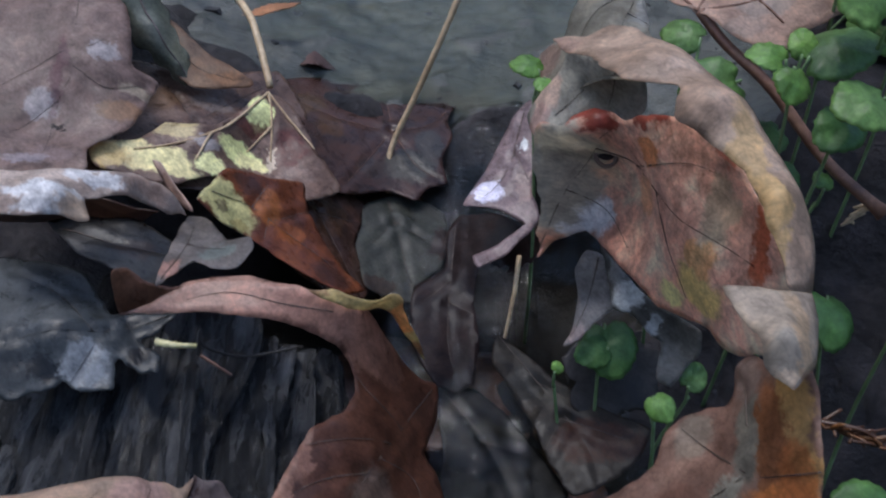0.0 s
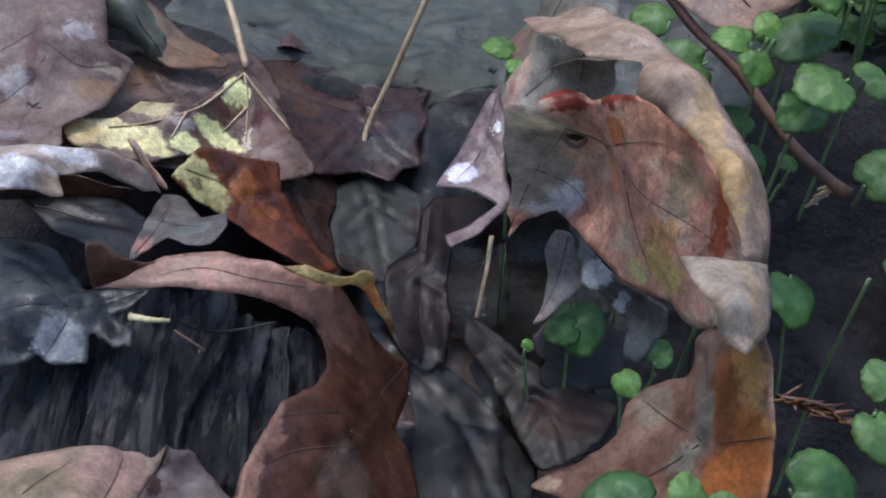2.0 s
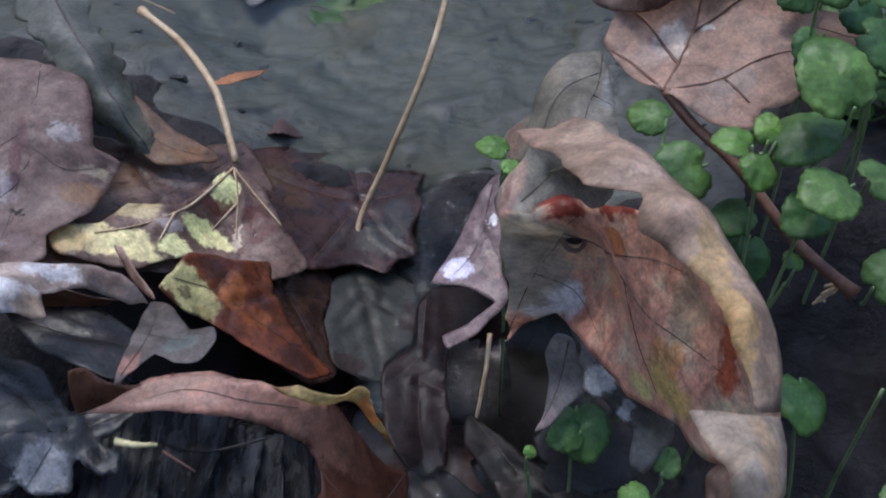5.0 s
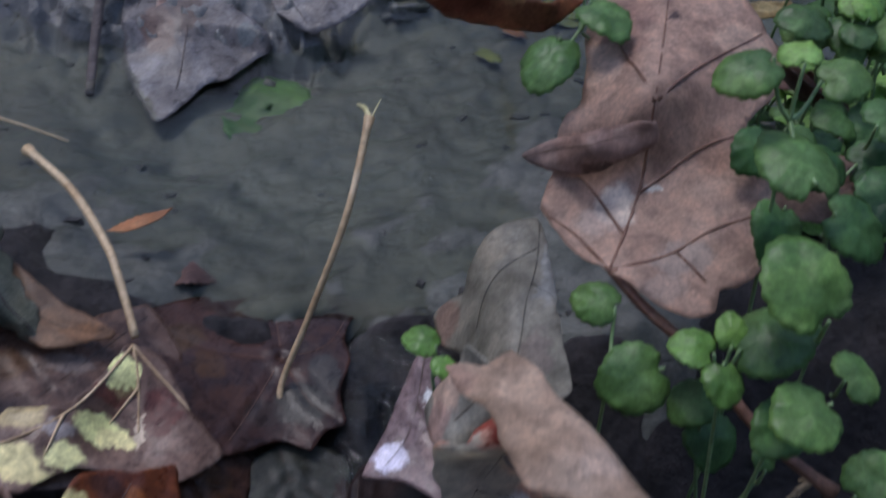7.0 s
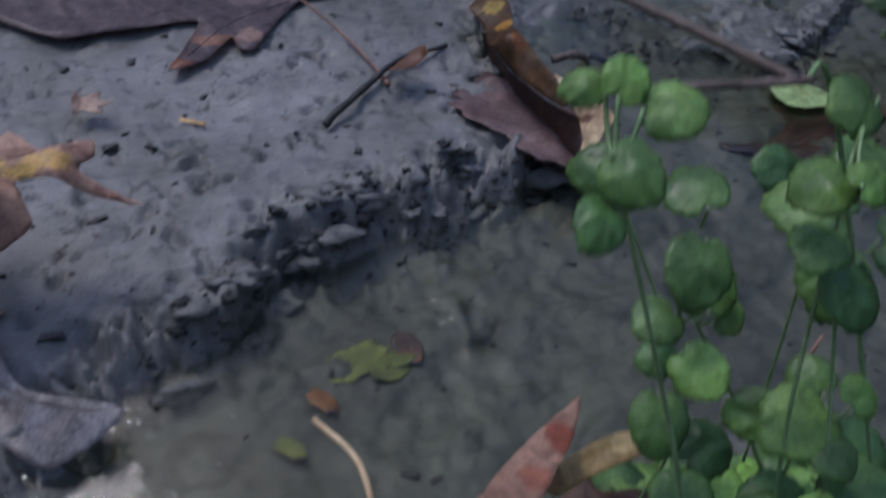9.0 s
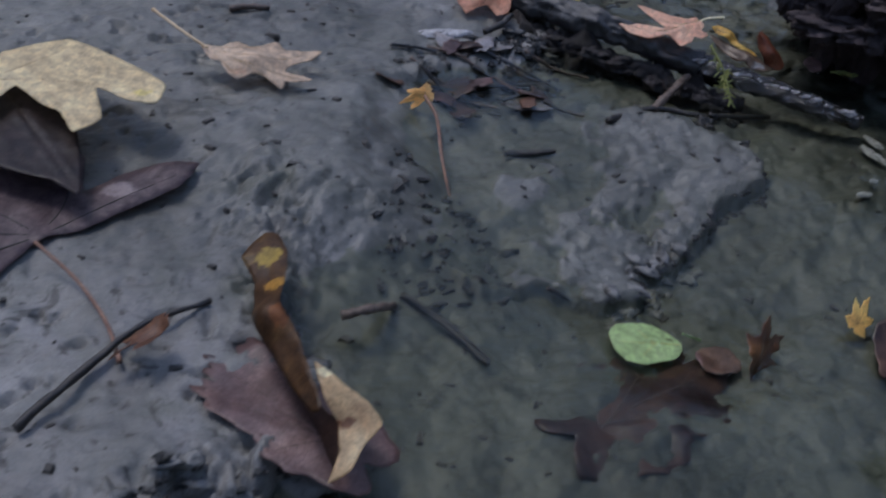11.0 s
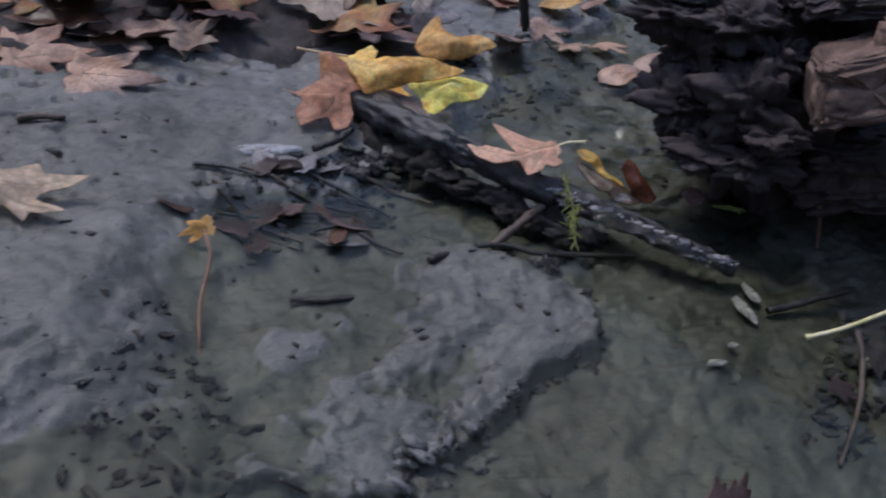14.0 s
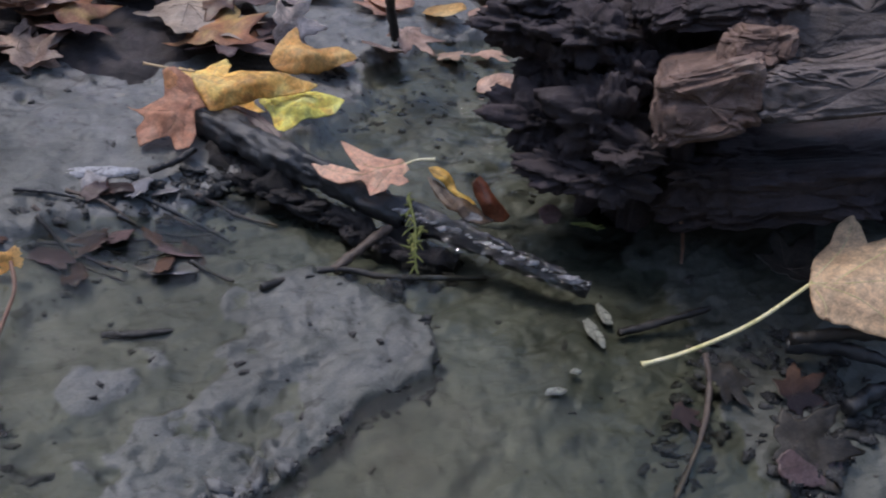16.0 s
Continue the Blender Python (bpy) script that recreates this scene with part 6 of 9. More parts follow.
cut_leaf((0.1991, 0.4549, 0.1910), (0.980, -0.088, 0.177), (0.000, 0.895, 0.446),
         [(-51.3, -22.8, -6.6), (-46.9, -12.9, -5.6), (-42, -5.6, -3.5), (-40.3, 4.1, 4.9), (-36.4, 9.2, 7.2), (-30.7, 12.5, 7.8), (-25.5, 32.5, 8), (-23.3, 49.1, 3.6), (-15.9, 65.6, -0.5), (-10.6, 95.2, -12.8), (0.6, 94.6, -12.9), (11.7, 91.2, -12.3), (31.5, 86, -11.3), (35, 65, -1.9), (43.4, 58.8, -0.8), (49.8, 42.6, -3.2), (54.2, 29.2, -7.2), (46.5, 11.5, -2.7), (31.4, -1.6, 1.3), (31.9, -12.7, 1.1), (39.4, -24.1), (31.3, -40.2, 1.6), (31.4, -57.5, -1), (15.3, -67.5, 1.6), (7.6, -68.6, 1.5), (4.8, -76.6, 2.6), (-4.2, -78.2, 5.3), (-14.3, -73.4, 4.9), (-22, -64.7, 4.2), (-31, -56.5, 3.9), (-40.1, -47, -1.1), (-46.4, -34.7, -4.9)], FLATTAN, "large flat tan plane leaf with red-brown stalk", bumps=[(-5.2, 1.3, 20.4), (12, 47.6, 8.1), (-2.4, -14.3, -1.4), (10.5, -37.2, 2)], veins=[[(-30.1, -56.6), (-13.1, -23.1), (-5.2, 1.4), (9.1, 48.6), (20, 86.5)], [(-30.1, -56.6), (-38.8, -38.4), (-50.1, -25.3)], [(-30.1, -56.6), (-8, -52.3), (8.8, -45), (31.3, -40.2)], [(-5.2, 1.4), (-12.4, 35.8), (-12.5, 86.1)], [(-3.7, 2.1), (22.5, 23.3), (52.4, 43.9)], [(-13.1, -23.1), (9.7, -12.1), (31.5, -5.9)], [(-4.1, -51.9), (4.4, -65.9)], [(-21.5, -41.5), (-29.9, -20.4), (-40, -6.1)]], stalk=[(0.1699, 0.4055, 0.1640), (0.1803, 0.3952, 0.1550), (0.1976, 0.3781, 0.1450), (0.2196, 0.3564, 0.1250), (0.2422, 0.3391, 0.1120)], stalk_r=0.0022, stalk_mat=REDSTEM, vein_mat=REDSTEM, vein_r=0.8)
MAUVEFOLD = stained("mauve_fold", (0.254, 0.162, 0.131), (0.366, 0.243, 0.200), (0.459, 0.318, 0.265), [(11.9, -6.8, 14, 3, (0.076, 0.039, 0.033), 0.8), (-18.3, -4.1, 7, 6, (0.490, 0.366, 0.317), 0.6)], 0.45)
cut_leaf((0.1670, 0.4475, 0.1890), (0.860, -0.467, 0.207), (0.000, 0.405, 0.914),
         [(-27.2, -5, -2.2), (-20.4, -0.1, -2), (-9.7, 4, -1.9), (7.2, 8.6, -0.9), (25.5, 12.5, 0.9), (26.6, 4.4, -1.6), (19.6, -0.6, -1.5), (3.7, -8.8, 0.9), (-9, -10.2, 0.6), (-20.9, -8.4, -2.9)], MAUVEFOLD, "folded mauve-brown lobe on the tan leaf", bumps=[(4.5, 3.7, 10.6)], veins=[[(-26.1, -4.9), (2.2, 3.1), (25.3, 8.3)]], vein_mat=TWIG)
SHADELOBE = stained("shaded_lobe", (0.150, 0.099, 0.078), (0.234, 0.154, 0.118), (0.318, 0.213, 0.167), [], 0.45)
cut_leaf((0.2693, 0.4437, 0.1707), (0.999, 0.013, -0.041), (0.000, 0.953, 0.304),
         [(-23.2, 14.8), (5.5, 17.3, -1.8), (24.6, 15.7, -2.6), (37.2, 11.4, -2.7), (22.7, -2.5, -1), (-0.6, -14, -0.5), (-8.9, -19.6, 1), (-27.7, -18.8, 4.1), (-29.5, -4.4, 3.6)], SHADELOBE, "plum-brown leaf under the tan leaf", veins=[[(-27.3, 1), (4, 1.1), (34.6, 10.3)]])
GREYOAK = stained("grey_oak_leaf", (0.188, 0.172, 0.133), (0.279, 0.260, 0.208), (0.366, 0.334, 0.263), [(-26.1, 7.2, 8, 8, (0.347, 0.225, 0.172), 0.8), (-0.4, 27.5, 7, 9, (0.401, 0.346, 0.256), 0.6), (18.5, -29.6, 6, 14, (0.228, 0.173, 0.153), 0.6), (21, 12, 3, 20, (0.407, 0.420, 0.420), 0.5)], 0.45)
cut_leaf((0.1269, 0.3990, 0.1524), (0.859, -0.203, 0.470), (0.000, 0.918, 0.397),
         [(-33.8, 13.2, -20), (-26.1, 16.3, -16), (-16.6, 15.5, -11.2), (-11.7, 22.3, -7.3), (-3.1, 34.3, -7.1), (5.9, 38.8, -9.7), (15.9, 39.7, -14.8), (18.9, 30, -13), (22.4, 6.2, -3.1), (25.7, -16.6, 10.3), (31.4, -44.6, 28.6), (22.8, -48.4, 33), (10, -39.1, 25.8), (-6.2, -32.3, 14.3), (-15, -25.4, 3.4), (-20.4, -8.4, -9.5), (-29.5, -1.4, -15.2)], GREYOAK, "grey-brown upright oak leaf beside the pool", bumps=[(9.4, 0, 11.6)], veins=[[(17, 37.2), (15.4, -0.3), (11.5, -29.9)], [(16, 24.1), (0.2, 10.7), (-9.4, -8.8)], [(15.5, 5.8), (23.8, -3.1)]], vein_mat=TWIGDARK)
REDCURL = stained("red_curled_leaf", (0.147, 0.052, 0.031), (0.248, 0.091, 0.046), (0.347, 0.149, 0.069), [(-6.8, 3.9, 11, 5, (0.528, 0.319, 0.129), 0.85), (-35.8, 10.8, 9, 10, (0.266, 0.067, 0.048), 0.8), (-17.5, -5.1, 16, 5, (0.146, 0.041, 0.023), 0.7), (19.1, -10.7, 12, 6, (0.127, 0.059, 0.026), 0.7), (8.4, -2.5, 7, 4, (0.440, 0.253, 0.108), 0.7)], 0.4)
cut_leaf((0.1502, 0.5699, 0.1969), (0.996, 0.075, -0.042), (-0.000, 0.490, 0.872),
         [(-44.5, 20.8, 1.1), (-35, 18.6, 0.6), (-24.2, 16.2), (-16.9, 9.7, 5.9), (-3.5, 6.6, 4.7), (8.7, 0.2, 8.7), (21.2, -5.5, 11.8), (36.9, -2.2, -0.9), (48, 3.3, -16), (49.6, -0.9, -8.4), (35.4, -11.6, 1.5), (21.8, -18.7, 4.8), (11.4, -17.3, -0.7), (-8.3, -14, -6.3), (-21.3, -10.2, -10), (-32.1, -2.5, -8.4), (-41.5, 8.8, -0.7)], REDCURL, "curled red-brown leaf at the water's edge", bumps=[(-5.8, -1.3, 12.3)], veins=[[(-43.6, 19.6), (-25.5, 5.1), (-1, -3.4), (26.6, -12)]], veins_on=False)
# The long dark red streak paints the shadow under the lower fold.
PINKCURL = stained("pink_curled_leaf", (0.316, 0.187, 0.134), (0.457, 0.285, 0.212), (0.580, 0.393, 0.282), [(61.2, 66.3, 8, 12, (0.320, 0.093, 0.061), 0.9), (41.2, 37.7, 8, 8, (0.395, 0.151, 0.101), 0.8), (-14.4, -37.1, 22, 3, (0.101, 0.031, 0.022), 0.85), (-0.2, -24.7, 14, 3, (0.594, 0.405, 0.159), 0.8), (-47, -18.5, 14, 5, (0.350, 0.196, 0.084), 0.8), (3.7, 0.7, 9, 6, (0.414, 0.234, 0.178), 0.7), (5.6, -44.5, 4, 5, (0.661, 0.409, 0.303), 0.7)], 0.45)
cut_leaf((0.2263, 0.5729, 0.2112), (0.986, -0.019, 0.164), (-0.000, 0.994, 0.112),
         [(-58.6, -15.9, 5.3), (-46.3, -15.6, 12.4), (-33.5, -15.7, 18.4), (-25.1, -16.9, 21.2), (-16.9, -18.9, 24.2), (-8.7, -3.2, 12.8), (-7.9, 20.5, -2.3), (-0.9, 18.3, -5.2), (10.7, 21.4, -12.6), (28.3, 44.1, -33.5), (52.4, 72.7, -59.2), (80.8, 98.2, -82.2), (67.4, 69.6, -66.5), (40.3, 27.5, -31.6), (13.8, -8.3, 2.5), (13.1, -25.4, 15.8), (4.6, -49.4, 30.2), (-0.8, -41.4, 28.1), (-7.6, -39.1, 28), (-18.4, -37, 25.5), (-30.5, -30.5, 21.7), (-43.5, -22.7, 13.8)], PINKCURL, "long pink-brown curled leaf behind the tan leaf", bumps=[(-12.7, -32.2, 33.2)], veins=[[(-25.7, -16.3), (-5.8, -15.2), (19.4, 12), (71.7, 79.9)], [(-25.7, -16.3), (-6.2, -34.4), (6.4, -41.6)]], veins_on=False)
GOLDSTRIP = stained("golden_strip", (0.275, 0.194, 0.082), (0.432, 0.316, 0.138), (0.536, 0.430, 0.215), [(-25.4, -6.2, 7, 6, (0.205, 0.125, 0.044), 0.8), (14.5, 5.7, 8, 4, (0.635, 0.519, 0.264), 0.7)], 0.45)
cut_leaf((0.3170, 0.6453, 0.1475), (0.999, 0.015, -0.031), (-0.000, 0.897, 0.443),
         [(-32.6, -4.5, 3.9), (-13.2, 4.4), (10.5, 11.2, -2.4), (31.7, 10.2, -1.2), (26.6, 0.5, -1), (5.1, -3.5), (-4, -5.8, -1.2), (-24.2, -12.5, 1.4)], GOLDSTRIP, "golden tan leaf half under the curled one", veins=[[(-31.3, -5.4), (4.7, 3.8), (30.3, 7.9)]], veins_on=False)
SLATEMAPLE = stained("slate_maple_leaf", (0.091, 0.078, 0.072), (0.136, 0.125, 0.124), (0.192, 0.185, 0.194), [(-38.8, 1.8, 10, 28, (0.103, 0.071, 0.059), 0.8), (-56.8, -23.7, 12, 20, (0.132, 0.079, 0.060), 0.8), (18.2, 24.3, 14, 9, (0.213, 0.213, 0.228), 0.7), (53, -7.8, 12, 7, (0.159, 0.142, 0.140), 0.6), (0.9, -26.8, 8, 6, (0.138, 0.159, 0.162), 0.7)], 0.32)
cut_leaf((0.0200, 0.7713, 0.0959), (0.999, -0.017, 0.040), (-0.000, 0.923, 0.385),
         [(-28.4, 102.2, -9.8), (-5.9, 77.3, -4.7), (17.8, 47.5, 2.3), (28.7, 23.6, 6.4), (41.4, 13, 8.1), (82, 0.7, 3.9), (79.9, -8.6, 4.6), (65.4, -18.8, 2.9), (51.3, -25.3, 0.9), (43.7, -27.3), (28.3, -18.1), (18.4, -7.4, -1.9), (14.3, 10.2, -4.7), (1.6, 26.5, -5.6), (-9.4, 35.8, -6.8), (-12, 16.4, -5.1), (-8, -7.4, -4), (0.9, -14.3, -4.8), (16.4, -34.7, -3.4), (3.9, -45.4, -2.8), (-11.1, -62.5, 1.8), (-26, -68.4, 3.8), (-41.8, -93.4, 10.5), (-55.7, -101.2, 12.2), (-78.2, -49, 4.5), (-78.7, 26.5, -5.3), (-65.6, 80.7, -11.2), (-44.7, 98.1, -10.6)], SLATEMAPLE, "slate-grey wet maple leaf flat on the mud", bumps=[(9.3, 31.1, 11.7), (-37.9, -7.7, 7.2)], veins=[[(-28.2, 101.7), (9, 32.2), (29.6, 1.4), (43.9, -25.5)], [(-28.2, 101.7), (-33.3, 46.2), (-38.1, -26.4), (-45.3, -88.2)], [(-28.2, 101.7), (-56, 40.2), (-73.4, -19.8)], [(9, 32.2), (41, 8.7), (76.9, -3.1)], [(-33.3, 46.2), (-11.7, 3)]], lie=True, stalk=[(0.0002, 0.8420, 0.1270), (-0.0208, 0.8847, 0.1433), (-0.0383, 0.9294, 0.1522)], stalk_r=0.0013, vein_mat=TWIG, vein_r=0.7)

# Tan ring and black lump stand in for a small dark hole.
hole_mark = thing("leaf_hole_mark", (0.1297, 0.3558, 0.1250), "small tan-rimmed hole mark on the curled leaf, black lump for its dark", "leaf scar")
ring = np.array([(0.1294, 0.3544, 0.1260)]) + np.array([[0.0042 * math.cos(a), 0.0034 * math.sin(a), 0.003 * math.sin(a)] for a in np.linspace(0, 2 * np.pi, 17)])
part("rim", tube(ring, 0.0009, 0.0009, 40, 6), L_PALE, hole_mark)
part("pit", lump((0.1295, 0.3551, 0.1255), 0.0034, 5, 0.05, 10, (1, 0.9, 0.35)), PEAT, hole_mark)


# ---- left-hand pile ----
sheet_leaf([[(-0.1421, 0.5420, 0.1250), (-0.1140, 0.5026, 0.1150), (-0.0854, 0.4729, 0.1000), (-0.0621, 0.4686, 0.0800)], [(-0.1258, 0.5530, 0.1320), (-0.0955, 0.5023, 0.1250), (-0.0748, 0.4733, 0.1080), (-0.0594, 0.4664, 0.0830)], [(-0.1076, 0.5562, 0.1250), (-0.0844, 0.5208, 0.1180), (-0.0691, 0.4903, 0.1020), (-0.0592, 0.4724, 0.0800)]], L_OLIVE, "grey-olive folded narrow leaf", 0.45, 0.003, 7, rib_mat=GREYWOOD)
sheet_leaf([[(-0.1343, 0.3837, 0.0600), (-0.1000, 0.3753, 0.0700), (-0.0699, 0.3875, 0.0600)], [(-0.1153, 0.3523, 0.0950), (-0.0855, 0.3579, 0.0950), (-0.0537, 0.3631, 0.0850)]], L_WET, "dark underside leaf in the hollow", 0.2, 0.003, 12, rib=False)
twig([(-0.0432, 0.2962, 0.0750), (-0.0353, 0.2931, 0.0770), (-0.0280, 0.2947, 0.0750)], 0.0016, 0.0008, PALESTEM, "short white splinter over a dark hollow", "splinter", 0.2)
twig([(-0.0289, 0.2975, 0.0720), (-0.0278, 0.3029, 0.0750), (-0.0255, 0.2987, 0.0700), (-0.0118, 0.3034, 0.0600), (0.0094, 0.3140, 0.0550)], 0.0007, 0.0005, TWIGDARK, "thin dark rootlet over a hollow", "rootlet", 0.1)
twig([(-0.0296, 0.3034, 0.0600), (-0.0170, 0.2977, 0.0550)], 0.0008, 0.0005, REDSTEM, "short red-brown needle over the hollow", "needle", 0.1)

# ---- the wet middle ----
twig([(0.0890, 0.5292, 0.1530), (0.0873, 0.5350, 0.1560), (0.0838, 0.5378, 0.1570)], 0.0017, 0.0006, PALESTEM, "split pale tip of a leaf stalk", "stalk_tip", 0.1, side=[[(0.0890, 0.5292, 0.1530), (0.0921, 0.5331, 0.1570), (0.0947, 0.5394, 0.1580)]])
for k, (a, b, c, m, lb) in enumerate((
        ((0.0134, 0.5373, 0.0350), (0.0314, 0.4434, 0.0200), (-0.0015, 0.4813, 0.0400), L_WET, "soaked dark brown leaf beside the trickle"),
        ((0.0575, 0.5624, 0.0300), (0.0428, 0.4707, 0.0150), (0.0823, 0.5289, 0.0200), L_WET, "soaked dark leaf at the pool's outlet"),
        ((0.1095, 0.4049, 0.0400), (0.0956, 0.4053, 0.0200), (0.1118, 0.3893, 0.0350), L_WET, "soaked dark leaf shred in the trickle"),
        ((0.1352, 0.3291, 0.0200), (0.1725, 0.3364, 0.0250), (0.1564, 0.3419, 0.0300), L_WETGREY, "drowned grey leaf under herbs"),
        ((-0.0820, 0.6430, 0.0500), (-0.0187, 0.6574, 0.0300), (-0.0374, 0.5661, 0.0400), L_GREYTAN, "mottled grey-yellow soaked leaf"))):
    leaf(a, b, c, ("plane", "sycamore", "plane")[k % 3], m, lb, 0.9, ripple=0.005, seed=50 + k, vein_mat=TWIGDARK)


SOAK = ((L_WET, "black-brown"), (L_PLUM, "plum-brown"), (L_SILT, "silted grey"), (L_PLUM, "plum-brown"), (L_BROWN, "chestnut"), (L_WETGREY, "dark grey"), (L_WET, "black-brown"))
for k in range(46):
    rng = np.random.RandomState(1500 + k)
    x, y = -0.13 + 0.30 * rng.rand(), 0.12 + 0.42 * rng.rand()
    if x < -0.04:
        x = 0.13 + x
    if y < 0.38:
        x = max(x, 0.02)
    if y > 0.40 and x > -0.04:
        continue
    a, s = rng.rand() * 6.28, 0.045 + 0.04 * rng.rand()
    z = float(mould_height(np.array([x]), np.array([y]))[0]) + 0.001 + 0.006 * rng.rand()
    m, word = SOAK[k % 7]
    leaf((x, y, z), (x + s * math.cos(a), y + s * math.sin(a), z + 0.02 * (rng.rand() - 0.5)), (x - s * math.sin(a), y + s * math.cos(a), z + 0.02 * (rng.rand() - 0.5)), ("plane", "sycamore")[k % 2], m, word + " sodden leaf in the wet hollow", 0.9, ripple=0.007, seed=1500 + k, vein_mat=TWIGDARK, veins=k % 2 == 0, spokes=80, rings=7)


def trickle_height(x, y):
    m = step(inside(x + 0.008 * fbm(x, y, 0.03, 3, 501), y, [(0.085, 0.52), (0.045, 0.46), (0.035, 0.38), (0.045, 0.28), (0.05, 0.12), (0.12, 0.12), (0.115, 0.28), (0.11, 0.38), (0.12, 0.46), (0.14, 0.52)]), -0.01, 0.004)
    return 0.042 - 0.075 * (0.50 - y) / 0.38 + 0.0032 * fbm(x, y, 0.016, 3, 511) - 0.09 * (1 - m)


trickle = big_mesh("trickle_water", *grid_sheet(np.arange(0.0, 0.18, 0.0025), np.arange(0.08, 0.53, 0.0025), trickle_height), TRICKLE)
tagged(trickle, "thin clear trickle running over sodden leaves", "water", kind="structure")
twig([(0.1044, 0.3782, 0.0500), (0.1018, 0.3633, 0.0400), (0.0986, 0.3537, 0.0200)], 0.0012, 0.0008, TANSTEM, "thin tan grass stalk in the trickle", "grass_stalk", 0.1)
sheet_leaf([[(-0.0175, 0.5515, 0.0500), (-0.0044, 0.5574, 0.0550), (0.0056, 0.5571, 0.0500)], [(-0.0167, 0.5300, 0.0550), (-0.0016, 0.5260, 0.0600), (0.0087, 0.5376, 0.0500)]], L_PLUM, "small wet mauve leaf scrap", 0.2, 0.002, 22, rib=False)
sheet_leaf([[(-0.0455, 0.5537, 0.0750), (-0.0301, 0.5585, 0.0800), (-0.0134, 0.5709, 0.0750)], [(-0.0329, 0.5485, 0.0780), (-0.0230, 0.5478, 0.0820), (-0.0174, 0.5592, 0.0780)]], L_ORANGE, "small orange leaf sliver on a stalk", 0.5, 0.001, 23, rib=False)
twig([(-0.1251, 0.6357, 0.1000), (-0.0993, 0.6342, 0.0900), (-0.0763, 0.6322, 0.0800)], 0.0009, 0.0006, TANSTEM, "thin tan stalk over the mud", "grass_stalk", 0.1)

# ---- flat tan leaf and its neighbours ----
sheet_leaf([[(0.2617, 0.6060, 0.1750), (0.2879, 0.5925, 0.1700), (0.3121, 0.5551, 0.1600), (0.3429, 0.5357, 0.1400)], [(0.2552, 0.5824, 0.1850), (0.2778, 0.5644, 0.1800), (0.3013, 0.5400, 0.1650), (0.3404, 0.5336, 0.1400)], [(0.2591, 0.5825, 0.1750), (0.2802, 0.5709, 0.1650), (0.3034, 0.5490, 0.1500), (0.3402, 0.5359, 0.1350)]], L_BROWN, "dark brown curled leaf under herbs", 0.68, 0.004, 29)
leaf((0.3085, 0.6356, 0.1200), (0.3506, 0.6034, 0.1200), (0.3320, 0.6637, 0.1200), "sycamore", L_BROWN, "shaded brown leaf under herbs", 0.9, ripple=0.004, seed=31)
twig([(0.1994, 0.7393, 0.1000), (0.2117, 0.6743, 0.1400), (0.2061, 0.5902, 0.1900)], 0.0017, 0.0012, TANSTEM, "bent tan stalk by the water", "leaf_stalk", 0.1)

# ---- mud flat ----
PEACHLEAF = stained("peach_leaf", (0.339, 0.196, 0.147), (0.500, 0.308, 0.231), (0.629, 0.421, 0.303), [(-11.7, 11.4, 14, 6, (0.733, 0.491, 0.150), 0.9), (21.4, 11.1, 14, 6, (0.678, 0.447, 0.141), 0.85), (8.3, 5.6, 10, 4, (0.792, 0.552, 0.173), 0.8), (51.9, -4.7, 14, 5, (0.413, 0.225, 0.170), 0.7), (-16.5, -29.6, 10, 14, (0.445, 0.296, 0.254), 0.7), (-1.7, -24.5, 7, 10, (0.328, 0.196, 0.153), 0.7)], 0.45)
cut_leaf((0.0568, 0.8517, 0.1922), (1.000, 0.015, -0.025), (-0.000, 0.857, 0.515),
         [(-53.1, 30.4, -10.7), (-37.8, 38.3, -10.4), (-28.7, 43.8, -11.1), (-20.4, 18.9, -2.9), (-8.7, 21.7, 2.8), (4.3, 30.5, 4.9), (18.7, 18.4, 5.6), (45.3, 22.7, 3.8), (46.2, 13.9, 2.1), (36.8, 7.5, -1.3), (68.5, -12.7, -12.5), (39.7, -3.2, -8.8), (5.8, 2.7, 2.9), (12.4, -21.6, -0.9), (-7.8, -40, -2.1), (-14, -63.4, 6.2), (-24.5, -48.2), (-45.9, -38.6, 2.9), (-57.1, -15.5, 0.4)], PEACHLEAF, "peach and yellow maple leaf propped on the mud", bumps=[(-6.7, -7.6, 20.5), (27, 2.1, 8.6)], veins=[[(-21, 9.6), (2.5, 5.3), (32, 0.3), (66.4, -11.6)], [(-21, 9.6), (-13.7, -29.7), (-14.3, -59.2)], [(-21, 9.6), (9.2, 15.7), (44.8, 20.6)]], lie=True)
PLUMMAPLE = stained("plum_maple_leaf", (0.060, 0.041, 0.047), (0.110, 0.078, 0.085), (0.186, 0.143, 0.144), [(-30.5, 14.2, 14, 9, (0.400, 0.325, 0.338), 0.7), (107.9, 18.5, 12, 8, (0.389, 0.325, 0.328), 0.7), (6.9, -69.8, 9, 9, (0.407, 0.263, 0.211), 0.85), (-20.4, -73.1, 18, 7, (0.366, 0.192, 0.122), 0.85), (-50.8, -100.7, 12, 5, (0.297, 0.114, 0.060), 0.9), (39.2, 52.3, 18, 9, (0.048, 0.032, 0.040), 0.8), (10.5, -24.2, 16, 6, (0.245, 0.174, 0.166), 0.6)], 0.38)
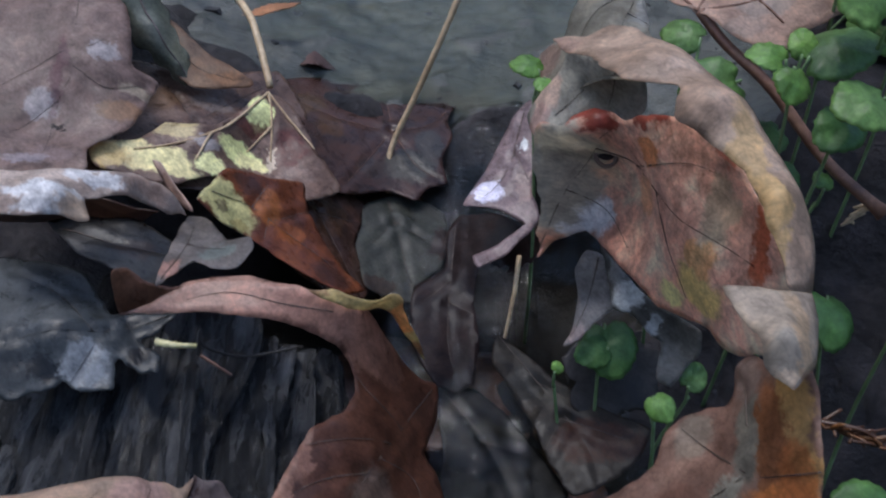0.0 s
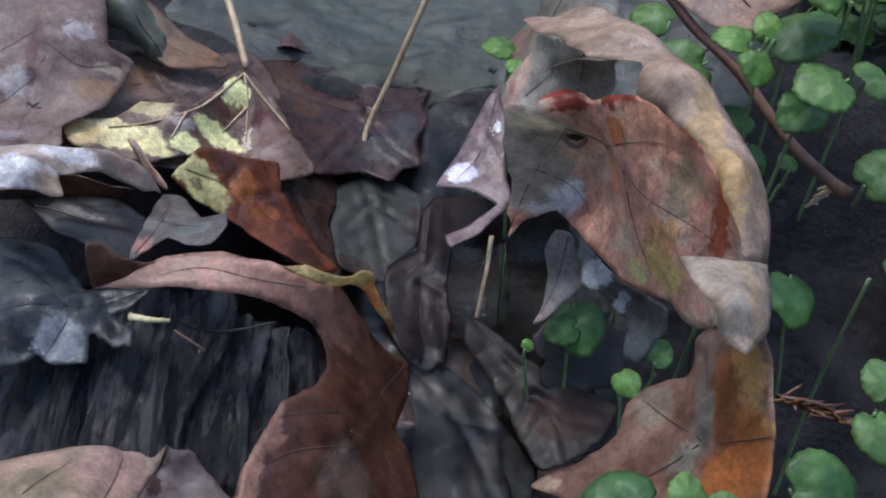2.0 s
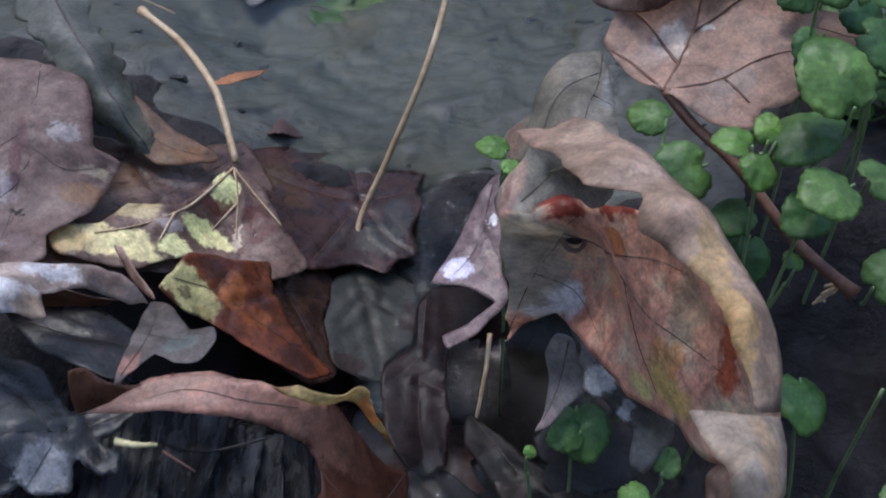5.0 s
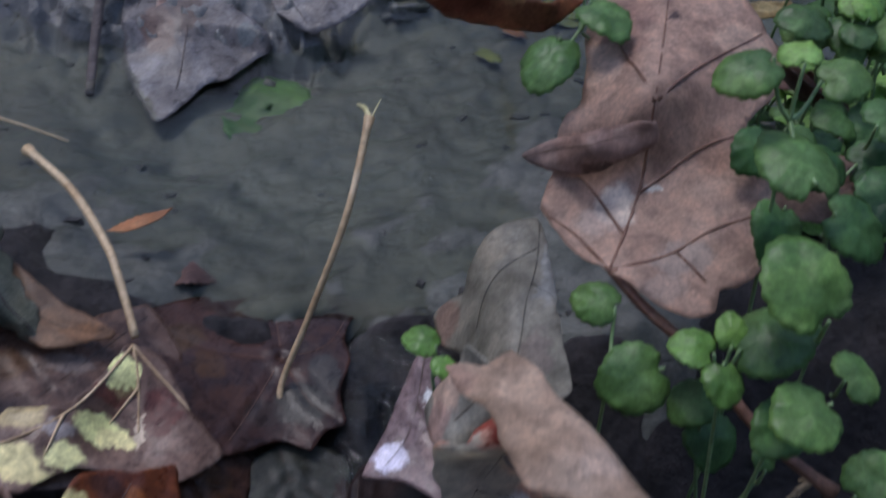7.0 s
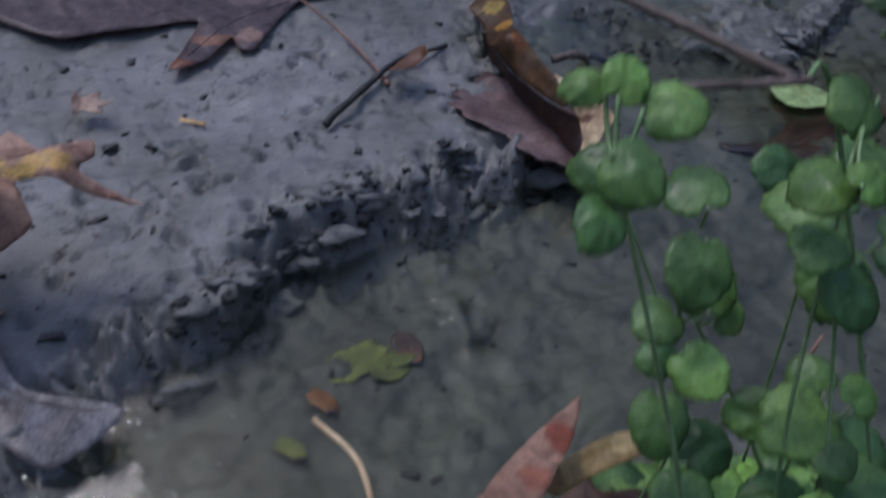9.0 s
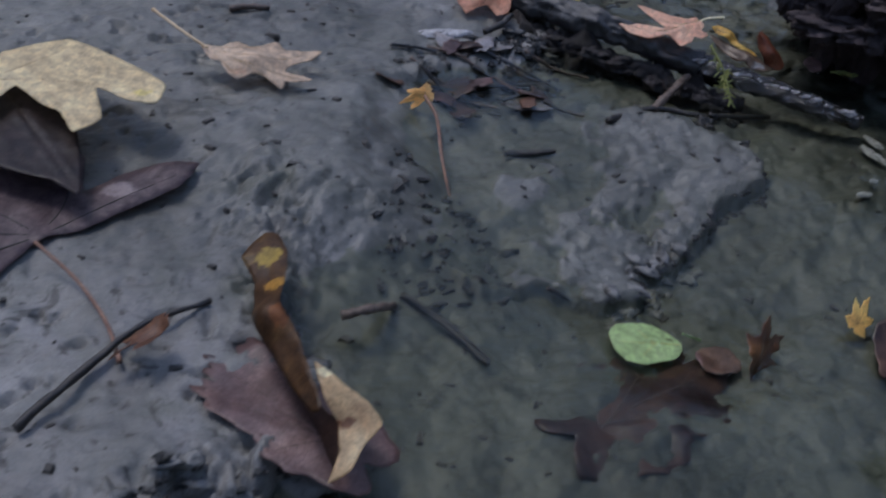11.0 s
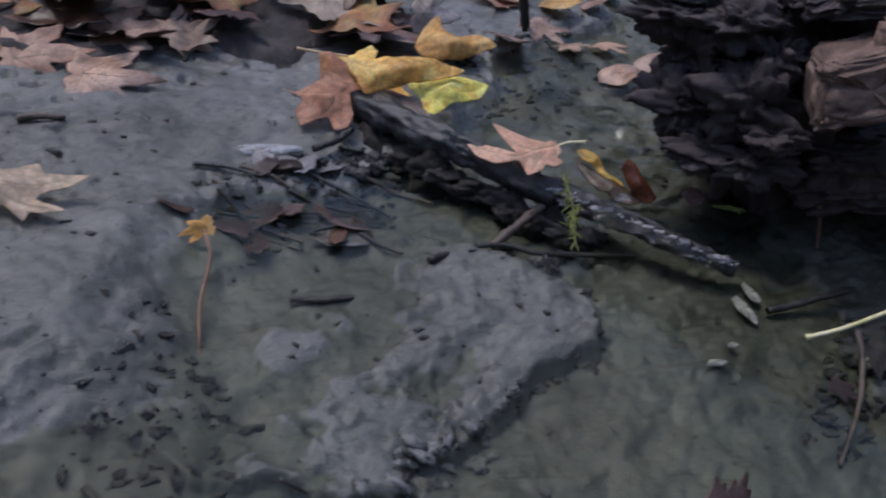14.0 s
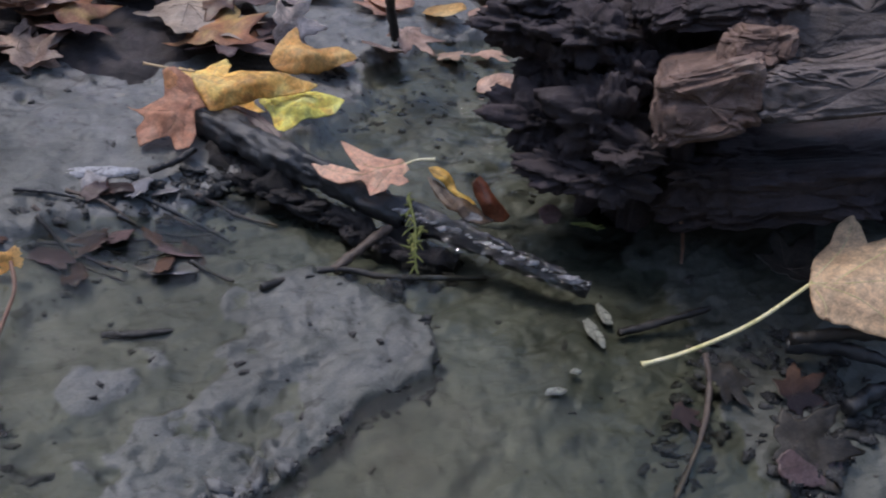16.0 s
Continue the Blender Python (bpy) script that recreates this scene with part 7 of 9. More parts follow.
cut_leaf((0.1958, 1.1773, 0.1604), (0.998, 0.036, -0.050), (0.000, 0.811, 0.585),
         [(-206.2, 36, -15), (-154.2, 68.6, -33.4), (-106.5, 68.8, -35), (-82, 78.8, -40.9), (-39.1, 84.9, -45.3), (12.6, 87.2, -47.1), (34.9, 102.8, -55.1), (52.2, 86.8, -46.5), (72.7, 79.9, -42.6), (83.5, 55.1, -29.4), (82.9, 19.9, -11.8), (110.9, 35.1, -18.4), (141.7, 46.3, -22.8), (168.6, 43.8, -20.2), (150.4, 18.9, -8.8), (111.1, -2.7, 0.4), (79.9, -20.4, 8.6), (58.8, -25.4, 11.2), (48.1, -32.3, 14.7), (29, -54.9, 26.7), (7.9, -86.2, 44.7), (-4.2, -84.9, 43.9), (-7.9, -70, 35.7), (-30.5, -96.7, 51.5), (-59.3, -107.7, 58.2), (-43.6, -78.3, 40.9), (-30.7, -48.8, 24.6), (-64.9, -51.8, 26.5), (-94, -56.6, 30), (-135.5, -64.3, 35.1), (-186.4, -32.1, 19.4)], PLUMMAPLE, "dark plum maple leaf with pale bloom on mud", veins=[[(52.5, -24.3), (17.1, 4.7), (-40, 41.9), (-89.5, 57.6)], [(52.5, -24.3), (70.8, 14.6), (71.2, 69.1)], [(52.5, -24.3), (106.1, 8.2), (158.7, 35.9)], [(52.5, -24.3), (-3.6, -51), (-52.6, -100.5)], [(52.5, -24.3), (-9.6, -19.6), (-80, -44.8)]], lie=True, vein_mat=TWIGDARK, vein_r=0.8, stalk=[(0.2482, 1.1276, 0.1640), (0.2736, 1.1029, 0.1470), (0.2914, 1.0673, 0.1370), (0.2998, 1.0269, 0.1352)], stalk_mat=REDSTEM)
ROLLED = stained("rolled_leaf", (0.048, 0.026, 0.013), (0.091, 0.045, 0.019), (0.159, 0.084, 0.030), [(-10.7, 51.6, 10, 8, (0.394, 0.280, 0.055), 0.9), (-4.5, 25.4, 7, 6, (0.523, 0.284, 0.049), 0.8), (5, -9.4, 6, 8, (0.238, 0.086, 0.025), 0.8), (-26.9, 51.1, 6, 6, (0.175, 0.111, 0.045), 0.8)], 0.45)
rolled = cut_leaf((0.3987, 1.0308, 0.1599), (0.918, -0.209, 0.337), (-0.000, 0.850, 0.528),
         [(-29.9, 56.3, -27.7), (-16.2, 76.5, -42.1), (-7.1, 73.7, -41.5), (2.7, 50.8, -27.8), (2.2, 12.4, -1.6), (12.4, -17.5, 14.2), (22.2, -47.6, 29.1), (30, -77.3, 39.4), (23.7, -80.1, 36.4), (12.5, -63.9, 27.6), (-7, -26.2, 8), (-19.9, 10.5, -11.2), (-21.7, 35.4, -22.2)], ROLLED, "rolled yellow-brown leaf standing in mud", bumps=[(-3.9, -2.9, 19.1)], veins=[[(-14.1, 63.3), (-1.4, -10.3), (24, -74.2)]], veins_on=False)
# Dark sheet put where the gap under the roll lies in shade.
cut_leaf((0.4064, 1.0013, 0.1288), (0.688, -0.592, 0.419), (-0.000, 0.578, 0.816),
         [(-58.7, 61.8, -36.6), (-18.4, 22.3, -3.1), (16.8, -4.2, 13.9), (41.9, -19.3, 23.6), (48.9, -24.1, 21.1), (43.3, -50.3, 25.3), (22.4, -34.1, 14.2), (-2.6, -11.8), (-35.5, 17.2, -20.1), (-58, 42.5, -38.1)], L_WET, "dark sheet standing in for the shaded gap", parent=rolled, part_name="dark_inside", veins_on=False)
PALEFOOT = stained("pale_foot", (0.353, 0.232, 0.126), (0.534, 0.391, 0.220), (0.687, 0.551, 0.333), [(0.6, 1.1, 5, 4, (0.146, 0.052, 0.022), 0.9), (-9.1, 35.3, 6, 3, (0.850, 0.802, 0.529), 0.8)], 0.45)
cut_leaf((0.4252, 0.9409, 0.1416), (0.990, -0.067, 0.123), (0.000, 0.878, 0.478),
         [(-12.2, 42.1, -2.5), (2.8, 25, -2.2), (15.1, 10.2, -0.4), (21.4, -4.1), (9.6, -14.2), (-1.9, -28.7, 2.7), (-14.7, -32.7, 2.1), (-6.2, -15.8, 0.8), (-4.3, 2.2, -2.4), (-9.4, 16, 2.2)], PALEFOOT, "pale yellow torn foot", parent=rolled, part_name="pale_foot", veins_on=False)
LIMELEAF = stained("lime_leaf", (0.439, 0.570, 0.325), (0.566, 0.719, 0.430), (0.661, 0.811, 0.521), [(24.7, 4, 3, 3, (0.092, 0.105, 0.056), 0.95), (-0.1, 14.5, 8, 5, (0.678, 0.848, 0.523), 0.6)], 0.45)
cut_leaf((0.6938, 1.0638, 0.0670), (0.995, 0.011, -0.099), (0.000, 0.993, 0.115),
         [(-27.7, 12, 0.8), (-16.6, 22.6, -0.9), (2.4, 25.4, -2.2), (19.5, 23.6, -3.2), (29.2, 11.4, -2.7), (34.1, -3.1, -1.3), (23.6, -16.8), (5.6, -22.5, 1.7), (-12.8, -25.8, 2.6), (-26.5, -20.1, 2.7), (-30.8, -6.7, 2.2)], LIMELEAF, "pale green leaf floating by the mud", veins=[[(32.7, -3.1), (0, 0.6), (-28.6, 1.2)], [(8.5, -0.7), (0.8, 17.3)], [(8.5, -0.7), (-11.1, -17.6)]], vein_mat=PALESTEM, vein_r=0.4, stalk=[(0.7304, 1.0684, 0.0680), (0.7521, 1.0733, 0.0545)], stalk_mat=GREENSTEM, stalk_r=0.0009)
BEIGEMAPLE = stained("beige_maple", (0.462, 0.353, 0.258), (0.634, 0.490, 0.359), (0.781, 0.619, 0.463), [(0.4, 10.5, 16, 5, (0.763, 0.619, 0.488), 0.6), (-26.1, -16.4, 8, 4, (0.443, 0.285, 0.189), 0.7)], 0.45)
cut_leaf((0.4299, 1.3664, 0.1866), (0.987, 0.056, -0.151), (0.000, 0.938, 0.346),
         [(-54.7, 21.1, -3.4), (-39.7, 18.6, -2.2), (-19.8, 29.2, -2.9), (-8.4, 23.7, -3.3), (17.3, 35.9, -4.8), (24.1, 25.1, -4), (57.7, 23, 1.2), (47, 11, -0.4), (29.2, 4.8, -3.1), (18.8, -5, -2.2), (42, -17.1, 1.8), (27.2, -22.9, 1.5), (16.4, -23.2, 2), (12, -31.3), (-1.4, -18.9, 0.8), (-10.3, -15.2, 1.2), (-25.9, -26.5, 2.9), (-35.5, -21.6, 3.8), (-39.2, -4.5, 1.1), (-47.9, -2.9, 2.3)], BEIGEMAPLE, "pale tan maple leaf drying on the mud", bumps=[(-9, -3.3, 7.7)], veins=[[(-52, 19.5), (-8.9, 4), (47.3, 20.7)], [(-52, 19.5), (-17.6, 20), (17.2, 33.6)], [(-52, 19.5), (-13.2, -7.9), (38.8, -17.8)], [(-52, 19.5), (-34.9, -7), (-28.1, -25.1)], [(-30.7, -0.4), (-8.5, -13.8), (11.1, -29.1)]], vein_mat=TANSTEM, vein_r=0.5, stalk=[(0.3811, 1.3718, 0.2008), (0.3631, 1.3907, 0.2078), (0.3374, 1.4225, 0.2182)])
CREAMMAPLE = stained("cream_maple", (0.521, 0.417, 0.246), (0.725, 0.600, 0.368), (0.850, 0.744, 0.473), [(-55, -7.6, 8, 8, (0.516, 0.342, 0.194), 0.8), (56.7, -3.7, 8, 4, (0.801, 0.686, 0.237), 0.8)], 0.45)
cut_leaf((0.2668, 1.2738, 0.2071), (1.000, -0.002, 0.003), (0.000, 0.780, 0.625),
         [(-71.1, -34.7, 24.1), (-62.9, 16.3, -6.3), (-47.7, 50.9, -27.7), (2, 68.9, -41.4), (43.5, 39.3, -25.1), (75, 6, -5.7), (67.3, -16, 7.1), (46, -11.2, 4.6), (23.2, 3.4, -3.1), (26.6, -32.3, 17.4), (6.7, -47.1, 26.6), (-3.1, -24.4, 13.9), (-17.2, -13.5, 8.3), (-35.2, 7.4, -2.8), (-53, -13, 10.1)], CREAMMAPLE, "pale cream maple leaf", veins=[[(-49.3, 15.4), (-7.8, 14.2), (66.7, -2)], [(-17.1, 14.5), (7.4, -40.2)], [(-44.3, 23.3), (0.9, 55.9)]], vein_mat=TANSTEM)
# Near-black colour carries the shade of the dark cavity here.
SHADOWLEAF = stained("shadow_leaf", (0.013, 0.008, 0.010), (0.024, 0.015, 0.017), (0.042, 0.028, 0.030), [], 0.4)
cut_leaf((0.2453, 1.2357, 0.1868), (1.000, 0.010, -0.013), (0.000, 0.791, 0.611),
         [(-38.7, 24.3, -12.1), (-23.1, 72, -39.6), (4.4, 59, -33.3), (25.4, 24.6, -14.4), (31.5, -16.4, 8.4), (31.2, -60.4, 32.5), (12.1, -45.1, 24.4), (-8.7, -36.8, 20.7), (-34.2, -21.3, 13.5)], SHADOWLEAF, "near-black leaf with a cavity's shade in its colour", veins=[[(-24, 55.5), (-0.3, 8), (28.6, -53.8)]])

SLATE = leaf_material("leaf_slate", (0.10, 0.085, 0.08), (0.17, 0.16, 0.165), (0.25, 0.245, 0.26), rough=0.3, patch=14, spots=(0.13, 0.09, 0.07))
leaf((-0.0145, 0.8254, 0.1304), (-0.0284, 0.7213, 0.0702), (-0.0628, 0.7512, 0.1026), "sycamore", L_PINK, "brown leaf pressed under a slate-grey one", 0.8, ripple=0.004, seed=34)
twig([(-0.0681, 0.7716, 0.1268), (-0.0734, 0.7422, 0.1004), (-0.0768, 0.6992, 0.0719)], 0.0035, 0.0028, GREYWOOD, "grey straight twig stuck in mud", "twig", 0.1)
leaf((0.0229, 0.6688, 0.0523), (0.0437, 0.7284, 0.0642), (0.0083, 0.7124, 0.0610), "oval", L_DEEP, "drowned green leaf in the pool", 0.75, ripple=0.006, seed=35, veins=False)
leaf((0.0815, 1.0046, 0.1559), (0.1045, 1.0063, 0.1518), (0.0905, 0.9961, 0.1472), "maple", L_PEACH, "small yellowish curled leaf on mud", 0.6, ripple=0.008, seed=39)
sheet_leaf([[(0.1447, 0.9991, 0.1400), (0.1631, 0.9902, 0.1389)], [(0.1454, 0.9943, 0.1399), (0.1616, 0.9855, 0.1392)]], L_GOLD, "tiny straw-yellow sliver on mud", 0.2, 0.0005, 40, rib=False, nu=10, nv=6)
leaf((0.1982, 1.2510, 0.2053), (0.1311, 1.2472, 0.2104), (0.1633, 1.2336, 0.2000), "oval", L_GREEN, "small green leaf on the litter", 0.5, ripple=0.003, seed=45)
leaf((0.4226, 0.9513, 0.1155), (0.3434, 1.0455, 0.1297), (0.3742, 0.9499, 0.1196), "plane", L_PLUM, "mauve-grey leaf half sunk in mud", 0.5, ripple=0.004, seed=47)
twig([(0.2760, 0.6991, 0.3700), (0.2905, 0.6674, 0.3670), (0.3103, 0.6408, 0.3630), (0.3310, 0.6060, 0.3600)], 0.0012, 0.0018, TWIG, "straight grey-brown dead stem above the mud", "twig", 0.12, 3)
twig([(0.2719, 0.6099, 0.3600), (0.2991, 0.6085, 0.3600), (0.3190, 0.6063, 0.3600), (0.3353, 0.6058, 0.3600)], 0.001, 0.0014, TWIG, "thin grey dead stem above the mud", "twig", 0.12, 5)
# Unseen green stem, added so the dead stems have a support.
twig([(0.3310, 0.6060, 0.3600), (0.3631, 0.6197, 0.3300), (0.42, 0.55, 0.10)], 0.001, 0.001, GREENSTEM, "added unseen green stem carrying the dead stems", "twig", 0.12, 8)
twig([(0.2437, 0.9775, 0.1358), (0.2796, 1.0207, 0.1373), (0.3166, 1.0569, 0.1404), (0.3589, 1.0803, 0.1362)], 0.0028, 0.0018, TWIGDARK, "black broken twig in mud", "twig", 0.3, 6)
leaf((0.3219, 1.0376, 0.1563), (0.2950, 1.0198, 0.1382), (0.3068, 1.0191, 0.1465), "sycamore", L_BROWN, "small brown curled leaf on a twig", 0.5, ripple=0.008, seed=48)
twig([(0.5054, 1.1104, 0.1020), (0.5356, 1.0797, 0.0922), (0.5559, 1.0466, 0.0831)], 0.0016, 0.001, TWIGDARK, "thin dark twig in mud", "twig", 0.3, 7)
twig([(0.5798, 1.3497, 0.1561), (0.5847, 1.3204, 0.1467), (0.5766, 1.2702, 0.1326), (0.5763, 1.2269, 0.1056)], 0.0017, 0.0013, REDSTEM, "red-tan leaf stalk standing in mud", "leaf_stalk", 0.1)
leaf((0.5829, 1.3541, 0.1565), (0.5561, 1.3600, 0.1440), (0.5749, 1.3502, 0.1474), "maple", L_GOLD, "golden leaf remnant at a stalk", 0.5, ripple=0.009, seed=49)
leaf((0.7781, 1.0323, 0.0667), (0.8275, 1.0502, 0.0666), (0.8047, 1.0367, 0.0576), "sycamore", L_OCHRE, "ochre leaf scrap at the stream", 0.7, ripple=0.010, seed=62)
leaf((0.8858, 1.0532, 0.0695), (0.9101, 1.0716, 0.0814), (0.9096, 1.0608, 0.0707), "maple", L_YELLOW, "yellow leaf scrap at the stream", 0.7, ripple=0.004, seed=63)
leaf((0.9018, 1.0127, 0.0663), (0.9614, 1.0807, 0.1051), (0.9628, 1.0378, 0.0789), "plane", L_WET, "black upright leaf at the stream", 0.4, ripple=0.004, seed=64)
leaf((0.7687, 1.0481, 0.0577), (0.7319, 1.0345, 0.0609), (0.7533, 1.0327, 0.0590), "oval", L_PLUM, "plum leaf scrap at the stream", 0.7, ripple=0.004, seed=65)
leaf((0.6197, 0.9808, 0.0671), (0.7719, 1.0447, 0.0524), (0.6745, 0.9658, 0.0584), "plane", L_WET, "black-brown leaf sunk under herbs", 0.55, ripple=0.009, seed=66)

for k, (a, b, c) in enumerate((((0.2222, 0.8011, 0.0736), (0.2548, 0.8078, 0.0747), (0.2326, 0.7837, 0.0697)), ((0.2604, 0.8174, 0.0741), (0.2723, 0.7988, 0.0700), (0.2707, 0.8151, 0.0742)), ((0.1822, 0.7545, 0.0657), (0.1950, 0.7451, 0.0637), (0.1863, 0.7392, 0.0635)), ((0.2639, 0.8008, 0.0698), (0.2409, 0.7910, 0.0725), (0.2490, 0.7803, 0.0695)), ((0.2058, 0.7833, 0.0714), (0.2166, 0.7687, 0.0701), (0.2187, 0.7811, 0.0708)), ((0.2513, 0.7999, 0.0715), (0.2686, 0.8039, 0.0721), (0.2594, 0.7907, 0.0702)))):
    leaf(a, b, c, ("plane", "oval")[k % 2], (MOSS, L_OCHRE, MOSS)[k % 3], "yellowish drowned leaf scrap in the stream", 0.6, ripple=0.004, seed=1600 + k, veins=False, spokes=60, rings=6)

# ---- stream head: branch, bright leaves, debris ----
SALMON2 = stained("salmon_maple", (0.606, 0.349, 0.249), (0.782, 0.482, 0.344), (0.850, 0.589, 0.430), [(-27.9, 3.9, 9, 4, (0.850, 0.528, 0.370), 0.6), (-4.8, -22.4, 7, 6, (0.687, 0.363, 0.252), 0.7)], 0.45)
cut_leaf((0.8804, 1.4353, 0.1860), (0.980, -0.067, 0.188), (-0.000, 0.942, 0.337),
         [(-51.5, 24.4, -3.8), (-31.7, 19.3, -3.9), (-8.1, -0.8, 1.9), (-14.4, 16.6, 1.2), (-21.2, 48.8, -4.8), (-8, 35.2, -2.6), (8.8, 18.8, -1.1), (21.2, 12.6, -1.4), (33.5, 8.3, -1.2), (36.8, -3.5, -2), (29.8, -11), (34.7, -19.7, -1), (23.9, -25.7, 1.2), (17.3, -21.5, 2.1), (10.9, -29.4, 3), (-3.6, -33.5, 4.2), (-4.4, -18.8, 1.2), (-9.3, -8.8, 0.7), (-29.2, -8.2), (-43.7, 5.4, -1.8)], SALMON2, "salmon-pink maple leaf on the branch", bumps=[(8.2, -8.5, 7.9)], veins=[[(33.1, 5.9), (3.7, -1.7), (-19.9, 45.5)], [(33.1, 5.9), (-2.3, -5.9), (-47.5, 21.1)], [(33.1, 5.9), (12.2, -15.4), (-2.1, -30.2)], [(33.1, 5.9), (31.2, -12.4)]], vein_mat=TANSTEM, vein_r=0.5, stalk=[(0.9140, 1.4432, 0.1885), (0.9262, 1.4420, 0.1935), (0.9330, 1.4400, 0.1950), (0.9430, 1.4380, 0.1960)], stalk_mat=PALESTEM, stalk_r=0.0013)
YELMAPLE = stained("yellow_maple", (0.692, 0.463, 0.105), (0.850, 0.776, 0.185), (0.850, 0.850, 0.308), [(5.9, 5.1, 12, 4, (0.850, 0.850, 0.353), 0.7), (-24.7, -13.6, 6, 6, (0.824, 0.599, 0.120), 0.7), (27.4, -4.6, 8, 5, (0.783, 0.522, 0.148), 0.7)], 0.45)
cut_leaf((0.8302, 1.5612, 0.1951), (0.992, -0.048, 0.117), (0.000, 0.925, 0.381),
         [(-40.6, 19.7, -2), (-16.1, 24.6, -2.8), (7.3, 25.5, -1.8), (27.1, 19.8, -2), (46.4, 9.4, -2.3), (33.9, -7.4, -2.4), (15, -14.2, 0.6), (-1.1, -17, 1.7), (-19.1, -31.9, 3.6), (-27, -22.9, 0.9), (-30.7, -0.3, -2.6)], YELMAPLE, "bright yellow crumpled maple leaf on the pile", bumps=[(5, -5.3, 9.1)], veins=[[(-36.8, 17.7), (-0.5, -3.4), (43.2, 7.1)], [(-28.4, 14.1), (-22.7, -26.1)], [(-11.7, 3.7), (26.8, 16.4)]], vein_mat=TANSTEM, ripple=2.5)
AMBERMAPLE = stained("amber_maple", (0.613, 0.329, 0.103), (0.826, 0.522, 0.164), (0.850, 0.699, 0.274), [(-26.8, -3.1, 8, 9, (0.850, 0.664, 0.219), 0.7), (29.1, 8.3, 10, 4, (0.850, 0.568, 0.174), 0.7), (5.6, -10.7, 9, 3, (0.450, 0.193, 0.072), 0.7)], 0.45)
cut_leaf((0.7733, 1.5705, 0.2128), (0.996, -0.054, 0.068), (0.000, 0.782, 0.624),
         [(-48.9, 23.8, -5.5), (-15.5, 14.3, -0.8), (7.2, 19.4, 0.8), (40.8, 17.3, -0.4), (75.1, 3, -2.2), (63.2, -3.3, -3.8), (17.6, -10.6, -1.8), (5.2, -13.7, -0.8), (-16.1, -18.6, -1.4), (-32.6, -22.5, -0.7), (-39.8, -7.8, -1.6), (-46.9, 9.4, -3.2)], AMBERMAPLE, "amber crumpled maple leaf over the branch", bumps=[(12.1, -2.6, 12.8), (-21.4, -8, 8.6)], veins=[[(-46.1, 19.7), (0.9, -3.4), (62.3, 0.7)], [(-38, 7.7), (-30.7, -19.1)], [(-4.5, 0.6), (40.7, 15.2)]], vein_mat=TANSTEM, ripple=2.5, stalk=[(0.7280, 1.6033, 0.2190), (0.7030, 1.6178, 0.2170), (0.6776, 1.6357, 0.2150)])
GOLDMAPLE = stained("golden_maple", (0.582, 0.307, 0.105), (0.770, 0.466, 0.171), (0.850, 0.615, 0.260), [(-18, 16.2, 7, 9, (0.823, 0.467, 0.145), 0.7), (32, -0.2, 8, 5, (0.850, 0.599, 0.266), 0.7)], 0.45)
cut_leaf((0.8470, 1.6339, 0.2257), (1.000, -0.015, 0.024), (0.000, 0.839, 0.544),
         [(-41.3, -2.3, -1.7), (-27.6, 22.9, -1.7), (-9.4, 39.2, -3.3), (-6.5, 17.5, 1.2), (8.9, 10.9, -2.2), (33.1, 10.9, -0.5), (51.6, -3.4, -3.6), (32.3, -11.3, -2.7), (7.1, -22.6, -1.8), (-18.3, -25.6, 0.8), (-35.4, -19.4)], GOLDMAPLE, "golden crumpled maple leaf on the pile", bumps=[(5.4, -16.7, 15.9)], veins=[[(-38, -13.7), (-0.5, -16.6), (47.3, -2.6)], [(-29.1, -11.5), (-9.7, 35)]], vein_mat=TANSTEM, ripple=2.5)
REDTANMAPLE = stained("redtan_maple", (0.353, 0.161, 0.100), (0.523, 0.266, 0.172), (0.648, 0.364, 0.238), [(1.5, 39.2, 7, 10, (0.596, 0.287, 0.114), 0.8), (16.7, -30.8, 7, 9, (0.564, 0.248, 0.147), 0.7), (-21.8, -20.8, 8, 7, (0.510, 0.275, 0.192), 0.7)], 0.45)
cut_leaf((0.7018, 1.5596, 0.1925), (0.978, -0.114, 0.173), (0.000, 0.835, 0.550),
         [(-46.1, 23.4, -11.5), (-30.6, 10.9, -3.9), (-5.4, 22.2, -2.2), (-3.8, 49.1, 3.9), (7.6, 52.5, 1.6), (16.5, 44.7), (38.6, 25.4, -6.3), (39.4, 8.3, -7.2), (24.6, 2.3, -4.9), (26.1, -29.8, 4.2), (19.9, -44.5, 5.5), (6.2, -46.6, 5), (-0.4, -27, 0.5), (-13, -29.7, 2.5), (-27.2, -38.2, 6.4), (-32.9, -14.2, -1.2), (-25, -0.9, -3.2)], REDTANMAPLE, "orange-brown maple leaf at the branch's butt", bumps=[(5.5, -7.8, 10.8)], veins=[[(35.7, 22.4), (7.6, -2.8), (-37.4, 16.2)], [(24.4, 16.6), (4.1, -17.6), (-24, -31.6)], [(21.8, 16.5), (14.7, -18.6), (11, -43)], [(21.9, 19.8), (6.5, 33), (4.8, 50.4)]], vein_mat=REDSTEM, ripple=1.5)
BANKTAN = stained("bank_tan_maple", (0.516, 0.372, 0.236), (0.707, 0.521, 0.337), (0.850, 0.648, 0.433), [(-15.5, 20.1, 10, 8, (0.606, 0.424, 0.257), 0.6), (-48.9, -33.7, 4, 3, (0.092, 0.056, 0.032), 0.9), (-12.8, -33.9, 12, 8, (0.835, 0.615, 0.408), 0.6)], 0.45)
